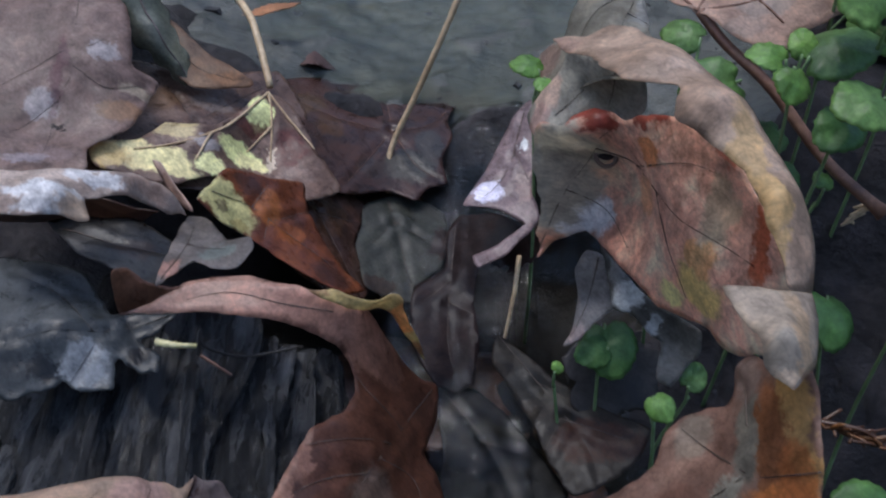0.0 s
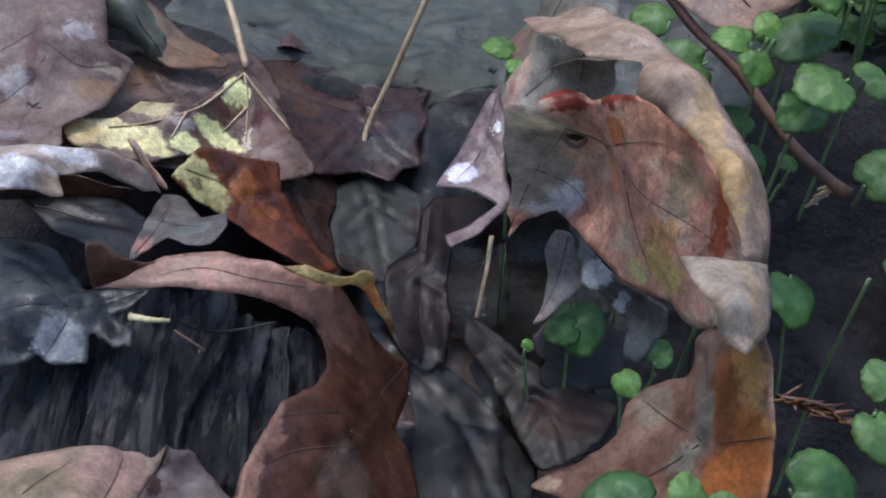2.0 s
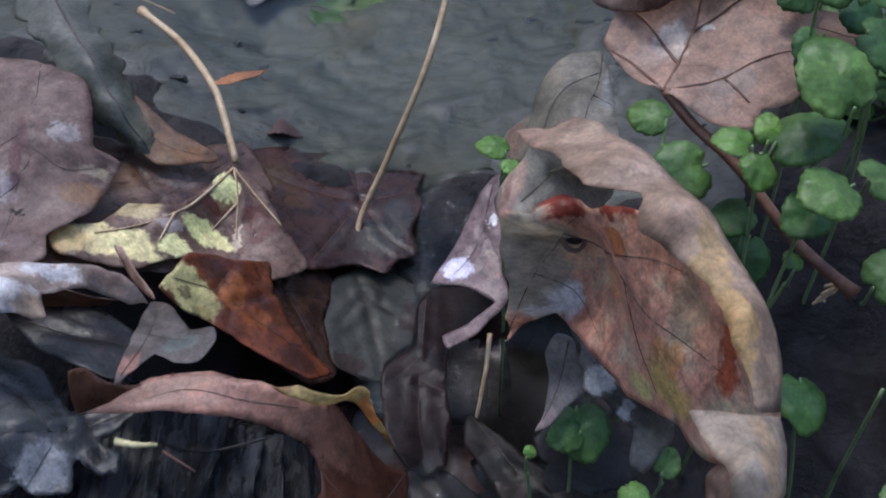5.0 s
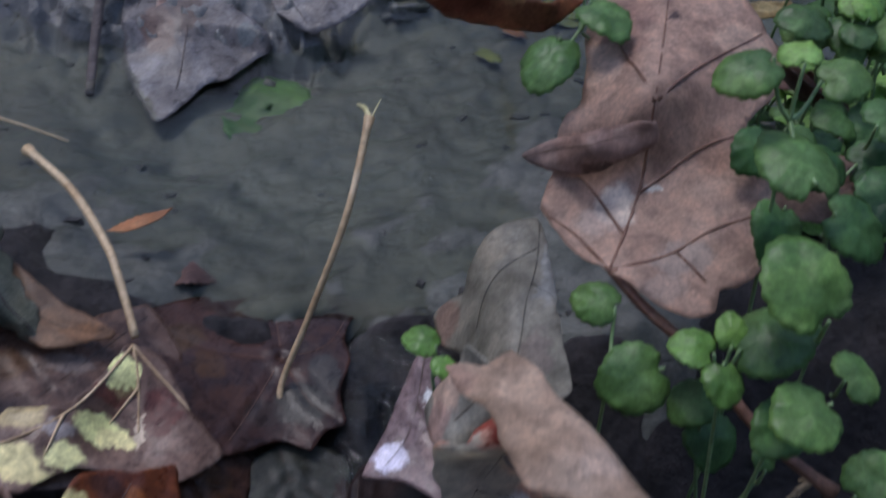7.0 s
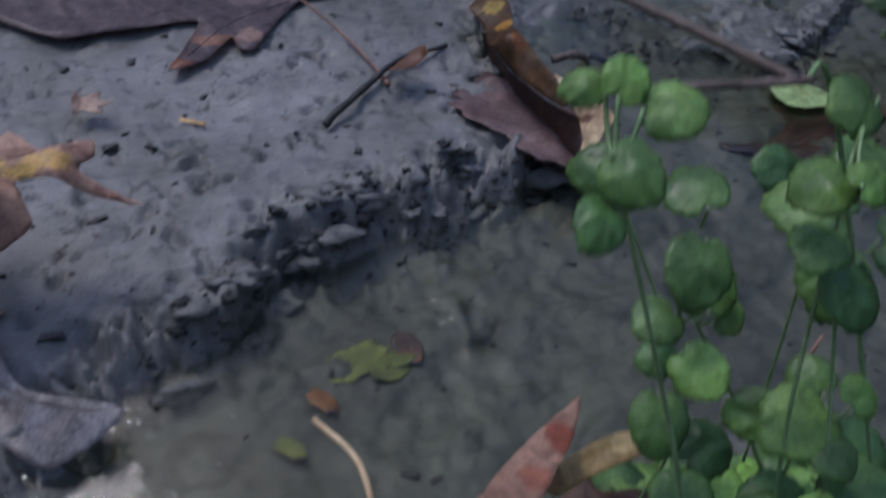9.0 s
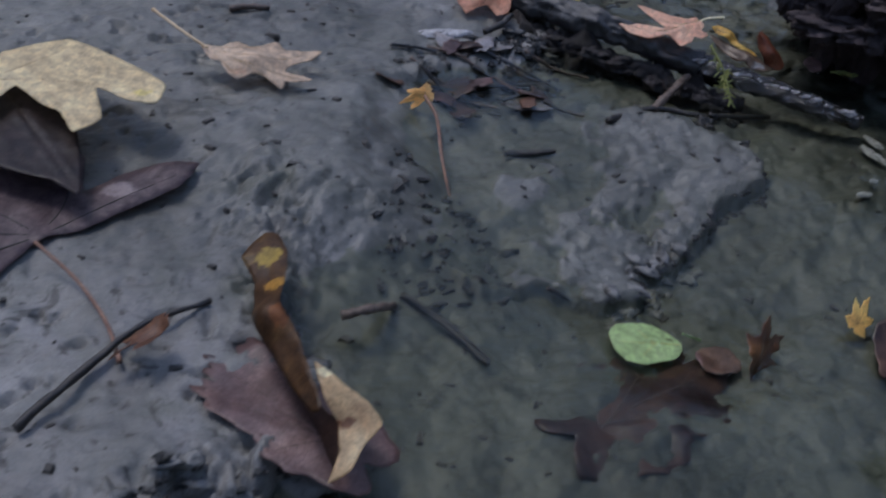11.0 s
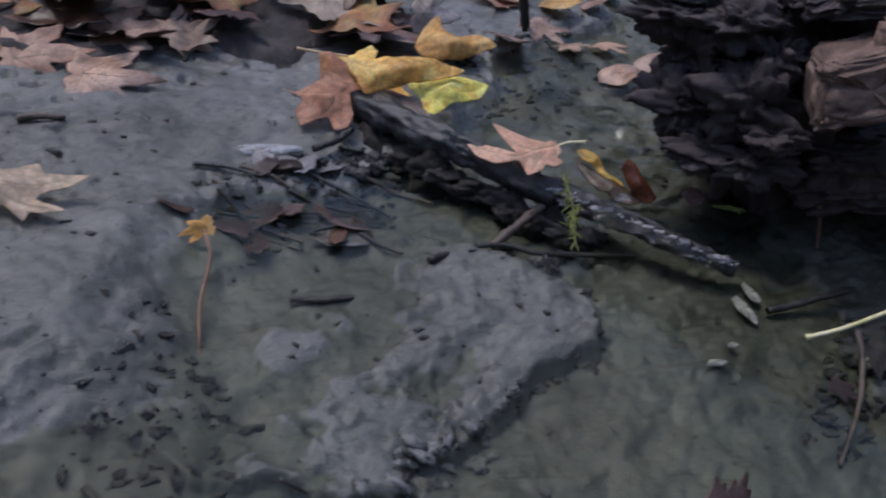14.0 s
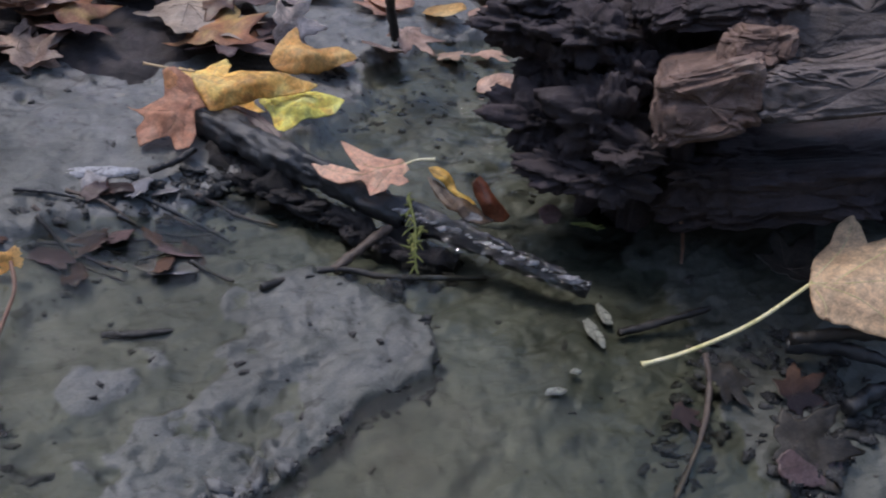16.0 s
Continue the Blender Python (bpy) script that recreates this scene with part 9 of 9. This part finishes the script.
# ---- green herbs ----
def herb(base, nodes, label="low creeping herb with round scalloped green leaves", seed=1):
    """Creeping herb: a stem from base through its nodes; at each node (place, leaf size, facing angle) a pair of round leaves."""
    e = thing("herb", base, label, "herb", "green herbs")
    rng = np.random.RandomState(seed)
    pts = [base] + [n[0] for n in nodes]
    if len(pts) == 2:
        pts = [base, (0.5 * np.array(base) + 0.5 * np.array(pts[1]) + [0.004, 0.003, 0.0]).tolist(), pts[1]]
    pts = np.array(pts, float)
    pts[1:-1] += (rng.rand(len(pts) - 2, 3) - 0.5) * [0.014, 0.014, 0.0]
    part("stem", tube(pts, 0.0011, 0.0008, 10 * len(pts), 7), GREENSTEM, e)
    for k, (p, size, ang) in enumerate(nodes):
        p = np.array(p, float)
        top = k == len(nodes) - 1
        sides = [0, math.pi] + ([math.pi / 2, -math.pi / 2] if top else [])
        for j, sd in enumerate(sides):
            s = size * (1.0 if j < 2 else 0.55) * (0.85 + 0.3 * rng.rand())
            a = math.radians(ang) + sd + 0.5 * (rng.rand() - 0.5)
            tilt = (0.10 + 0.35 * rng.rand()) if j < 2 else 0.5
            ay = np.array([math.cos(a) * math.cos(tilt), math.sin(a) * math.cos(tilt), math.sin(tilt) - 0.15])
            ay /= np.linalg.norm(ay)
            ax = np.cross(ay, [0, 0, 1])
            ax /= np.linalg.norm(ax)
            ax = ax + 0.35 * (rng.rand() - 0.5) * np.cross(ax, ay)
            az = np.cross(ax, ay)
            foot = p + ay * s * 0.22
            th = np.linspace(-np.pi, np.pi, 60, endpoint=False)
            r = outline("round", th, rng)
            q = np.linspace(0.1, 1, 6)
            x, y = s * q[:, None] * (r * np.sin(th))[None], s * (q[:, None] * (r * np.cos(th))[None] + 0.42)
            x, y = np.append(x.ravel(), 0), np.append(y.ravel(), 0.42 * s)
            z = 0.22 * np.abs(x) - 0.35 * (y / s) ** 2 * s * 0.35 - 0.9 * x * x / s + 0.0009 * fbm(x, y, 0.006, 2, seed + k)
            v = foot + x[:, None] * ax + y[:, None] * ay + z[:, None] * az
            c = len(v) - 1
            f = [(c, (i + 1) % 60, i) for i in range(60)] + [(a0 * 60 + i, a0 * 60 + (i + 1) % 60, (a0 + 1) * 60 + (i + 1) % 60, (a0 + 1) * 60 + i) for a0 in range(5) for i in range(60)]
            m = (L_BRIGHT if top and j > 1 else (L_GREEN, L_GREEN, L_DEEP, L_BRIGHT)[rng.randint(4)])
            part("leaf", (v, f, np.stack([x, y], -1)), m, e, thick=0.0004)
            part("leaf_stalk", tube([p, foot], 0.0007, 0.0005, 5, 5), GREENSTEM, e)
    return e


def down(p, dx=0.0, dy=0.0):
    """A point on the ground near below p."""
    x, y = p[0] + dx, p[1] + dy
    return (x, y, below(x, y))


def bush(leaves, foot=None, seed=1, label="low creeping herb with round scalloped green leaves"):
    """A creeping herb given by its leaves (centre, breadth, turn of the tip, tone)."""
    rng = np.random.RandomState(seed)
    mid = np.mean([l[0] for l in leaves], 0)
    base = foot or down(mid, 0.015, 0.01)
    e = thing("herb", base, label, "herb", "green herbs")
    knot = mid - np.array([0, 0.0, 0.012])
    part("stem", tube([base, 0.5 * (np.array(base) + knot) + (rng.rand(3) - 0.5) * [0.02, 0.02, 0], knot], 0.0010, 0.0007, 24, 7), GREENSTEM, e)
    for k, (c, s, ang, tone) in enumerate(leaves):
        c, s = np.array(c, float), s * 1.0
        az = np.array([0.7 * (rng.rand() - 0.5) - 0.05, -0.45 + 0.7 * (rng.rand() - 0.5), 0.85])
        az /= np.linalg.norm(az)
        a = math.radians(ang)
        ay = np.array([math.cos(a), math.sin(a), 0.0])
        ay -= ay @ az * az
        ay /= np.linalg.norm(ay)
        ax = np.cross(ay, az)
        th = np.linspace(-np.pi, np.pi, 90, endpoint=False)
        r = outline("round", th, rng) * (1 + 0.03 * fbm(th, th * 0, 0.5, 2, seed + k))
        q = np.linspace(0.1, 1, 7)
        aspect = 0.9 + 0.3 * rng.rand()
        x, y = s * q[:, None] * (r * np.sin(th))[None], s * q[:, None] * (r * np.cos(th))[None] * aspect
        x, y = np.append(x.ravel(), 0), np.append(y.ravel(), 0)
        z = 0.20 * np.abs(x) - (0.5 + 0.5 * rng.rand()) * x * x / s - 0.5 * y * y / s + 0.0008 * fbm(x, y, 0.006, 2, seed + k) - 0.0012 * np.abs(np.sin(np.arctan2(x, y + 0.45 * s) * 9)) * np.hypot(x, y) / s
        v = c + x[:, None] * ax + y[:, None] * ay + z[:, None] * az
        n, m = 90, len(v) - 1
        f = [(m, (i + 1) % n, i) for i in range(n)] + [(a0 * n + i, a0 * n + (i + 1) % n, (a0 + 1) * n + (i + 1) % n, (a0 + 1) * n + i) for a0 in range(6) for i in range(n)]
        part("leaf", (v, f, np.stack([x, y], -1)), (L_DEEP, L_GREEN, L_BRIGHT)[tone], e, thick=0.0004)
        foot_l = c - ay * s * 0.40
        root = knot if np.linalg.norm(knot - foot_l) < 0.032 else foot_l + np.array([0.004, 0.008, -0.016])
        part("leaf_stalk", tube([root, 0.5 * (root + foot_l) + [0, 0, -0.004], foot_l], 0.0009, 0.0006, 10, 6), GREENSTEM, e)
    return e


BUSHES = [
    [((0.1835, 0.3571, 0.1720), 0.0157, 150), 2, ((0.1956, 0.3587, 0.1760), 0.0110, 80), 2, ((0.1906, 0.3447, 0.1680), 0.0155, 270), 2, ((0.2061, 0.3541, 0.1780), 0.0253, 10), 1],
    [((0.1676, 0.3595, 0.1560), 0.0251, 200), 1, ((0.1619, 0.3935, 0.1600), 0.0169, 150), 1],
    [((0.2100, 0.3498, 0.2030), 0.0295, 110), 1, ((0.2095, 0.3266, 0.1720), 0.0233, 200), 1, ((0.2096, 0.3358, 0.1550), 0.0190, 220), 0],
    [((0.1004, 0.3984, 0.1400), 0.0132, 150), 2, ((0.1073, 0.3881, 0.1370), 0.0098, 280), 2],
    [((0.2182, 0.3496, 0.1200), 0.0097, 90), 1],
    [((0.2132, 0.3760, 0.1000), 0.0235, 270), 0, ((0.2015, 0.3783, 0.1200), 0.0191, 200), 0],
    [((0.2188, 0.3078, 0.0850), 0.0224, 270), 0],
    [((0.2214, 0.2409, 0.1100), 0.0153, 100), 1, ((0.2114, 0.2196, 0.1100), 0.0165, 270), 1, ((0.2475, 0.3297, 0.1300), 0.0213, 30), 1, ((0.2416, 0.3513, 0.1600), 0.0201, 20), 1],
    [((0.1848, 0.1981, 0.1100), 0.0245, 0), 0],
    [((0.1079, 0.1595, 0.1600), 0.0172, 180), 0, ((0.1236, 0.1612, 0.1600), 0.0101, 90), 1, ((0.1334, 0.1600, 0.1550), 0.0111, 0), 1],
    [((0.1384, 0.3222, 0.0500), 0.0241, 270), 0, ((0.1318, 0.3186, 0.0500), 0.0143, 200), 0],
    [((0.1502, 0.2817, 0.0600), 0.0116, 290), 2],
    [((0.1673, 0.2963, 0.0600), 0.0120, 60), 1],
    [((0.1170, 0.3180, 0.0400), 0.0058, 60), 2],
    [((0.1548, 0.4748, 0.2140), 0.0231, 230), 1, ((0.1673, 0.5036, 0.2360), 0.0188, 150), 1, ((0.1825, 0.5023, 0.2360), 0.0136, 30), 2, ((0.1768, 0.4824, 0.2280), 0.0208, 300), 1],
    [((0.2142, 0.3823, 0.2270), 0.0262, 100), 1, ((0.1995, 0.4025, 0.2480), 0.0201, 190), 1, ((0.2187, 0.4088, 0.2500), 0.0142, 80), 2, ((0.2368, 0.4093, 0.2400), 0.0184, 0), 1],
    [((0.2889, 0.4457, 0.2000), 0.0260, 20), 0, ((0.2415, 0.3807, 0.2000), 0.0234, 330), 0, ((0.2227, 0.3950, 0.1900), 0.0202, 250), 0, ((0.2800, 0.4201, 0.1800), 0.0275, 10), 0],
    [((0.2814, 0.5173, 0.2080), 0.0240, 180), 1, ((0.3102, 0.5270, 0.2100), 0.0192, 90), 2, ((0.3211, 0.5137, 0.2050), 0.0252, 350), 1, ((0.3103, 0.5440, 0.2100), 0.0213, 120), 1, ((0.3028, 0.5102, 0.2050), 0.0175, 270), 1],
    [((0.3538, 0.5543, 0.2100), 0.0224, 60), 2, ((0.3652, 0.5459, 0.2000), 0.0277, 330), 1, ((0.3547, 0.5762, 0.1950), 0.0262, 150), 0, ((0.3945, 0.5893, 0.2000), 0.0278, 60), 0],
    [((0.3003, 0.4989, 0.1680), 0.0239, 190), 1, ((0.3144, 0.4936, 0.1650), 0.0277, 340), 0],
    [((0.2400, 0.4300, 0.2000), 0.0169, 280), 1, ((0.2252, 0.4275, 0.2000), 0.0191, 230), 0, ((0.2549, 0.4306, 0.1900), 0.0204, 330), 0, ((0.2897, 0.4459, 0.1800), 0.0244, 0), 0, ((0.3211, 0.4662, 0.1800), 0.0262, 0), 0],
    [((0.3461, 0.6660, 0.2800), 0.0268, 90), 1, ((0.3281, 0.6179, 0.2740), 0.0246, 80), 1, ((0.3101, 0.6140, 0.2640), 0.0199, 200), 1, ((0.3376, 0.6137, 0.2620), 0.0168, 10), 1, ((0.3115, 0.5868, 0.2660), 0.0196, 290), 2],
    [((0.3052, 0.5917, 0.2360), 0.0215, 250), 1, ((0.3192, 0.6218, 0.2350), 0.0161, 170), 0, ((0.3183, 0.5861, 0.2000), 0.0240, 250), 1, ((0.3363, 0.6038, 0.2000), 0.0240, 30), 0],
    [((0.3222, 0.6969, 0.2700), 0.0254, 150), 1, ((0.3473, 0.7193, 0.2600), 0.0191, 60), 0],
    [((0.3616, 0.5861, 0.2300), 0.0299, 200), 1, ((0.3484, 0.5954, 0.2250), 0.0208, 170), 1, ((0.3809, 0.5842, 0.2400), 0.0174, 30), 2, ((0.3667, 0.5734, 0.2250), 0.0195, 280), 1, ((0.3714, 0.6008, 0.2350), 0.0190, 100), 1],
    [((0.3856, 0.6224, 0.2640), 0.0302, 250), 1, ((0.3921, 0.6515, 0.2750), 0.0316, 140), 1, ((0.4374, 0.6809, 0.2700), 0.0309, 60), 1, ((0.4084, 0.6956, 0.2600), 0.0279, 160), 0],
    [((0.2891, 0.5261, 0.2000), 0.0238, 185), 1, ((0.3151, 0.5351, 0.2050), 0.0219, 60), 1, ((0.3039, 0.5156, 0.2000), 0.0212, 260), 1, ((0.3070, 0.5172, 0.2120), 0.0123, 90), 2, ((0.3228, 0.5164, 0.2000), 0.0290, 330), 1],
    [((0.3160, 0.5643, 0.1900), 0.0224, 150), 0, ((0.3471, 0.5631, 0.2000), 0.0263, 120), 1, ((0.3419, 0.5365, 0.2150), 0.0160, 80), 2, ((0.3673, 0.5400, 0.2000), 0.0262, 330), 1, ((0.3829, 0.5721, 0.2000), 0.0267, 40), 0],
    [((0.2686, 0.5900, 0.3750), 0.0131, 60), 2, ((0.2597, 0.5942, 0.3720), 0.0114, 170), 1, ((0.2788, 0.5832, 0.3700), 0.0179, 350), 1, ((0.2588, 0.5599, 0.3680), 0.0167, 300), 1, ((0.2499, 0.5538, 0.3600), 0.0133, 240), 0],
    [((0.3598, 0.6107, 0.3470), 0.0215, 200), 1, ((0.3649, 0.6219, 0.3770), 0.0138, 150), 1, ((0.3745, 0.6157, 0.3760), 0.0155, 30), 1, ((0.3431, 0.5962, 0.3300), 0.0209, 190), 1, ((0.3523, 0.5863, 0.3350), 0.0151, 20), 2],
    [((0.3475, 0.5927, 0.3100), 0.0202, 220), 1, ((0.3835, 0.5940, 0.3000), 0.0258, 330), 0, ((0.3101, 0.5987, 0.3000), 0.0231, 250), 1, ((0.3631, 0.5884, 0.2900), 0.0270, 270), 0, ((0.4044, 0.6107, 0.3100), 0.0173, 0), 0],
    [((0.9003, 0.9422, 0.1300), 0.0595, 20), 1],
]
FEET = {14: (0.30, 0.56, 0.10), 21: (0.40, 0.62, 0.12), 23: (0.36, 0.62, 0.12), 28: (0.325, 0.545, 0.10), 29: (0.36, 0.56, 0.12), 30: (0.37, 0.54, 0.12)}
for k, row in enumerate(BUSHES):
    bush([(c, s, ang, tone) for (c, s, ang), tone in zip(row[::2], row[1::2])], FEET.get(k), seed=1000 + k)

for k in range(34):
    rng = np.random.RandomState(1200 + k)
    x, y = 0.24 + 0.3 * rng.rand(), 0.18 + 0.5 * rng.rand()
    if x < 0.30 and 0.30 < y < 0.6:
        x += 0.08
    z = below(x, y)
    s = 0.022 + 0.012 * rng.rand()
    herb((x, y, z), [((x + 0.01 * rng.rand(), y - 0.01, z + 0.022), s, 360 * rng.rand()), ((x + 0.012, y - 0.012, z + 0.042 + 0.02 * rng.rand()), s * 0.9, 360 * rng.rand())], seed=1300 + k)

# ---- crumbled mud along the broken edges ----
def rubble(name, line, count, size, off, lift, material, label, seed):
    """Broken lumps strewn along a line of the plan."""
    rng = np.random.RandomState(seed)
    pts = spline(np.array([(x, y, 0.0) for x, y in line]), 400)
    lumps = []
    for k in range(count):
        i = rng.randint(1, 399)
        d = pts[i + 1 if i < 399 else i] - pts[i - 1]
        nrm = np.array([d[1], -d[0]]) / (np.hypot(d[0], d[1]) + 1e-9)
        q = pts[i, :2] + nrm * (off[0] + (off[1] - off[0]) * rng.rand())
        r = size[0] + (size[1] - size[0]) * rng.rand() ** 1.8
        turn = rng.rand() * 6.28
        v, f = lump((0, 0, 0), r, seed + k, 0.55, 9, (1.2 + 0.9 * rng.rand(), 0.9, 0.6))
        c, s = math.cos(turn), math.sin(turn)
        v = np.stack([q[0] + v[:, 0] * c - v[:, 1] * s, q[1] + v[:, 0] * s + v[:, 1] * c, below(q[0], q[1]) + lift * r + v[:, 2]], -1)
        lumps.append((v, f))
    v, f = join(*lumps)
    ob = mesh_object(name, v, f, material, smooth=True)
    return tagged(ob, label, "mud", kind="stuff")


def rim(x, y):
    """Distance to the broken edge of the mud flat, positive on the flat."""
    return inside(x + 0.016 * fbm(x, y, 0.07, 4, 5), y + 0.016 * fbm(x, y, 0.07, 4, 15), FLAT)


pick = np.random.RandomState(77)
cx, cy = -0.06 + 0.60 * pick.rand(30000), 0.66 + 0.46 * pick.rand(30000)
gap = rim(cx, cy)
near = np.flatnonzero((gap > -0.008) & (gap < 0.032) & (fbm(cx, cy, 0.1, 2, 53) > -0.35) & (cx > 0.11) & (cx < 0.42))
edge_mud = thing("crumbled_mud_edge", (0.25, 0.85, below(0.25, 0.85)), "broken grey mud lumps along the eroded edge", "mud")
for k, i in enumerate(near[:60]):
    x, y, r = cx[i], cy[i], 0.003 + 0.008 * pick.rand() ** 1.8
    part("mud_lump", lump((x, y, below(x, y) - 0.25 * r), r, 2000 + k, 0.6, 9, (1.2 + 1.2 * pick.rand(), 0.7 + 0.6 * pick.rand(), 0.6)), MUD, edge_mud)
# Black crumbs of wet mud, also put in for the shade of crevices.
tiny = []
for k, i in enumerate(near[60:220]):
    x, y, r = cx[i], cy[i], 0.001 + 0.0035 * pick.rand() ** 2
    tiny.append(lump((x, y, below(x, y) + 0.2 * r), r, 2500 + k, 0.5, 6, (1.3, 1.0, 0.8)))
tagged(mesh_object("black_crumbs", *join(*tiny), BLACKMUD), "black wet crumbs and crevice dark along the eroded edge", "mud", kind="stuff")
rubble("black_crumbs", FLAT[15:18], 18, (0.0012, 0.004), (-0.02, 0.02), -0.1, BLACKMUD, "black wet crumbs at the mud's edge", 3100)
rubble("black_clods", [(0.50, 1.10), (0.53, 1.14), (0.55, 1.18), (0.585, 1.212), (0.56, 1.13), (0.58, 1.16)], 75, (0.001, 0.0045), (-0.04, 0.04), 0.0, BLACKMUD, "black wet clods washed onto the mud", 5600)
rubble("black_crumbs", SLAB[4:13], 110, (0.001, 0.0035), (-0.004, 0.005), 0.0, BLACKMUD, "black wet crumbs along the slab's broken edge", 3400)
rubble("mud_lumps", SLAB[9:14], 40, (0.003, 0.009), (-0.02, 0.012), -0.2, MUD, "broken mud lumps at the slab's foot", 3700)
rubble("black_crumbs", [(0.5898, 1.3858, 0.1293)[:2], (0.6512, 1.4239, 0.1318)[:2], (0.7150, 1.4484, 0.1447)[:2], (0.7604, 1.4465, 0.1261)[:2]], 120, (0.0015, 0.006), (-0.05, 0.05), 0.0, BLACKMUD, "black sodden crumbs in the drift line", 4000)
# Black lumps fill in the dark of the branch's shaded underside.
rubble("branch_shade_lumps", [(0.72, 1.49), (0.80, 1.49), (0.867, 1.455), (0.92, 1.425), (0.96, 1.39)], 170, (0.002, 0.010), (-0.012, 0.022), 0.1, BLACKMUD, "black lumps standing in for the shade under the branch", 4200)
rubble("black_crumbs", [(1.0730, 1.1212, 0.0630)[:2], (1.1261, 1.1852, 0.0760)[:2], (1.1773, 1.2422, 0.0869)[:2], (1.2502, 1.2426, 0.0930)[:2]], 90, (0.0015, 0.006), (-0.03, 0.02), 0.0, BLACKMUD, "black wet crumbs on the bank", 4300)
rubble("black_crumbs", [(1.1704, 1.1140, 0.0626)[:2], (1.2217, 1.1708, 0.0779)[:2], (1.2898, 1.1946, 0.0887)[:2]], 90, (0.002, 0.009), (-0.04, 0.04), 0.0, BLACKMUD, "black wet crumbs on the bank", 4600)
rubble("black_crumbs", [(0.8813, 1.6265, 0.1420)[:2], (0.9599, 1.7010, 0.1445)[:2], (1.0276, 1.7513, 0.1462)[:2], (1.0962, 1.7851, 0.1485)[:2]], 110, (0.0015, 0.005), (-0.08, 0.06), 0.0, BLACKMUD, "black wet crumbs on the far mud", 4900)

# ---- grit ----
rng = np.random.RandomState(5)
bits_v, bits_f = [], []
cube = np.array([(-1, -1, -1), (1, -1, -1), (1, 1, -1), (-1, 1, -1), (-0.7, -0.6, 0.8), (0.6, -0.8, 0.9), (0.8, 0.6, 0.7), (-0.6, 0.7, 1.0)]) * 0.5
sidesq = [(0, 3, 2, 1), (4, 5, 6, 7), (0, 1, 5, 4), (1, 2, 6, 5), (2, 3, 7, 6), (3, 0, 4, 7)]
for k in range(2600):
    x, y = -0.25 + 1.6 * rng.rand(), 0.5 + 1.45 * rng.rand()
    s = 0.0012 + 0.005 * rng.rand() ** 4
    a = rng.rand() * 6.28
    c, sn = math.cos(a), math.sin(a)
    q = cube * [s * (1 + 2.0 * rng.rand()), s, s * 0.7] + (rng.rand(8, 3) - 0.5) * s * 0.3
    z = below(x, y)
    bits_f += [tuple(i + 8 * k for i in f) for f in sidesq]
    bits_v.append(np.stack([x + q[:, 0] * c - q[:, 1] * sn, y + q[:, 0] * sn + q[:, 1] * c, z + q[:, 2]], -1))
grit = mesh_object("grit", np.vstack(bits_v), bits_f, PEBBLE, smooth=False)
tagged(grit, "dark grit and crumbs scattered over the mud", "grit", kind="stuff")
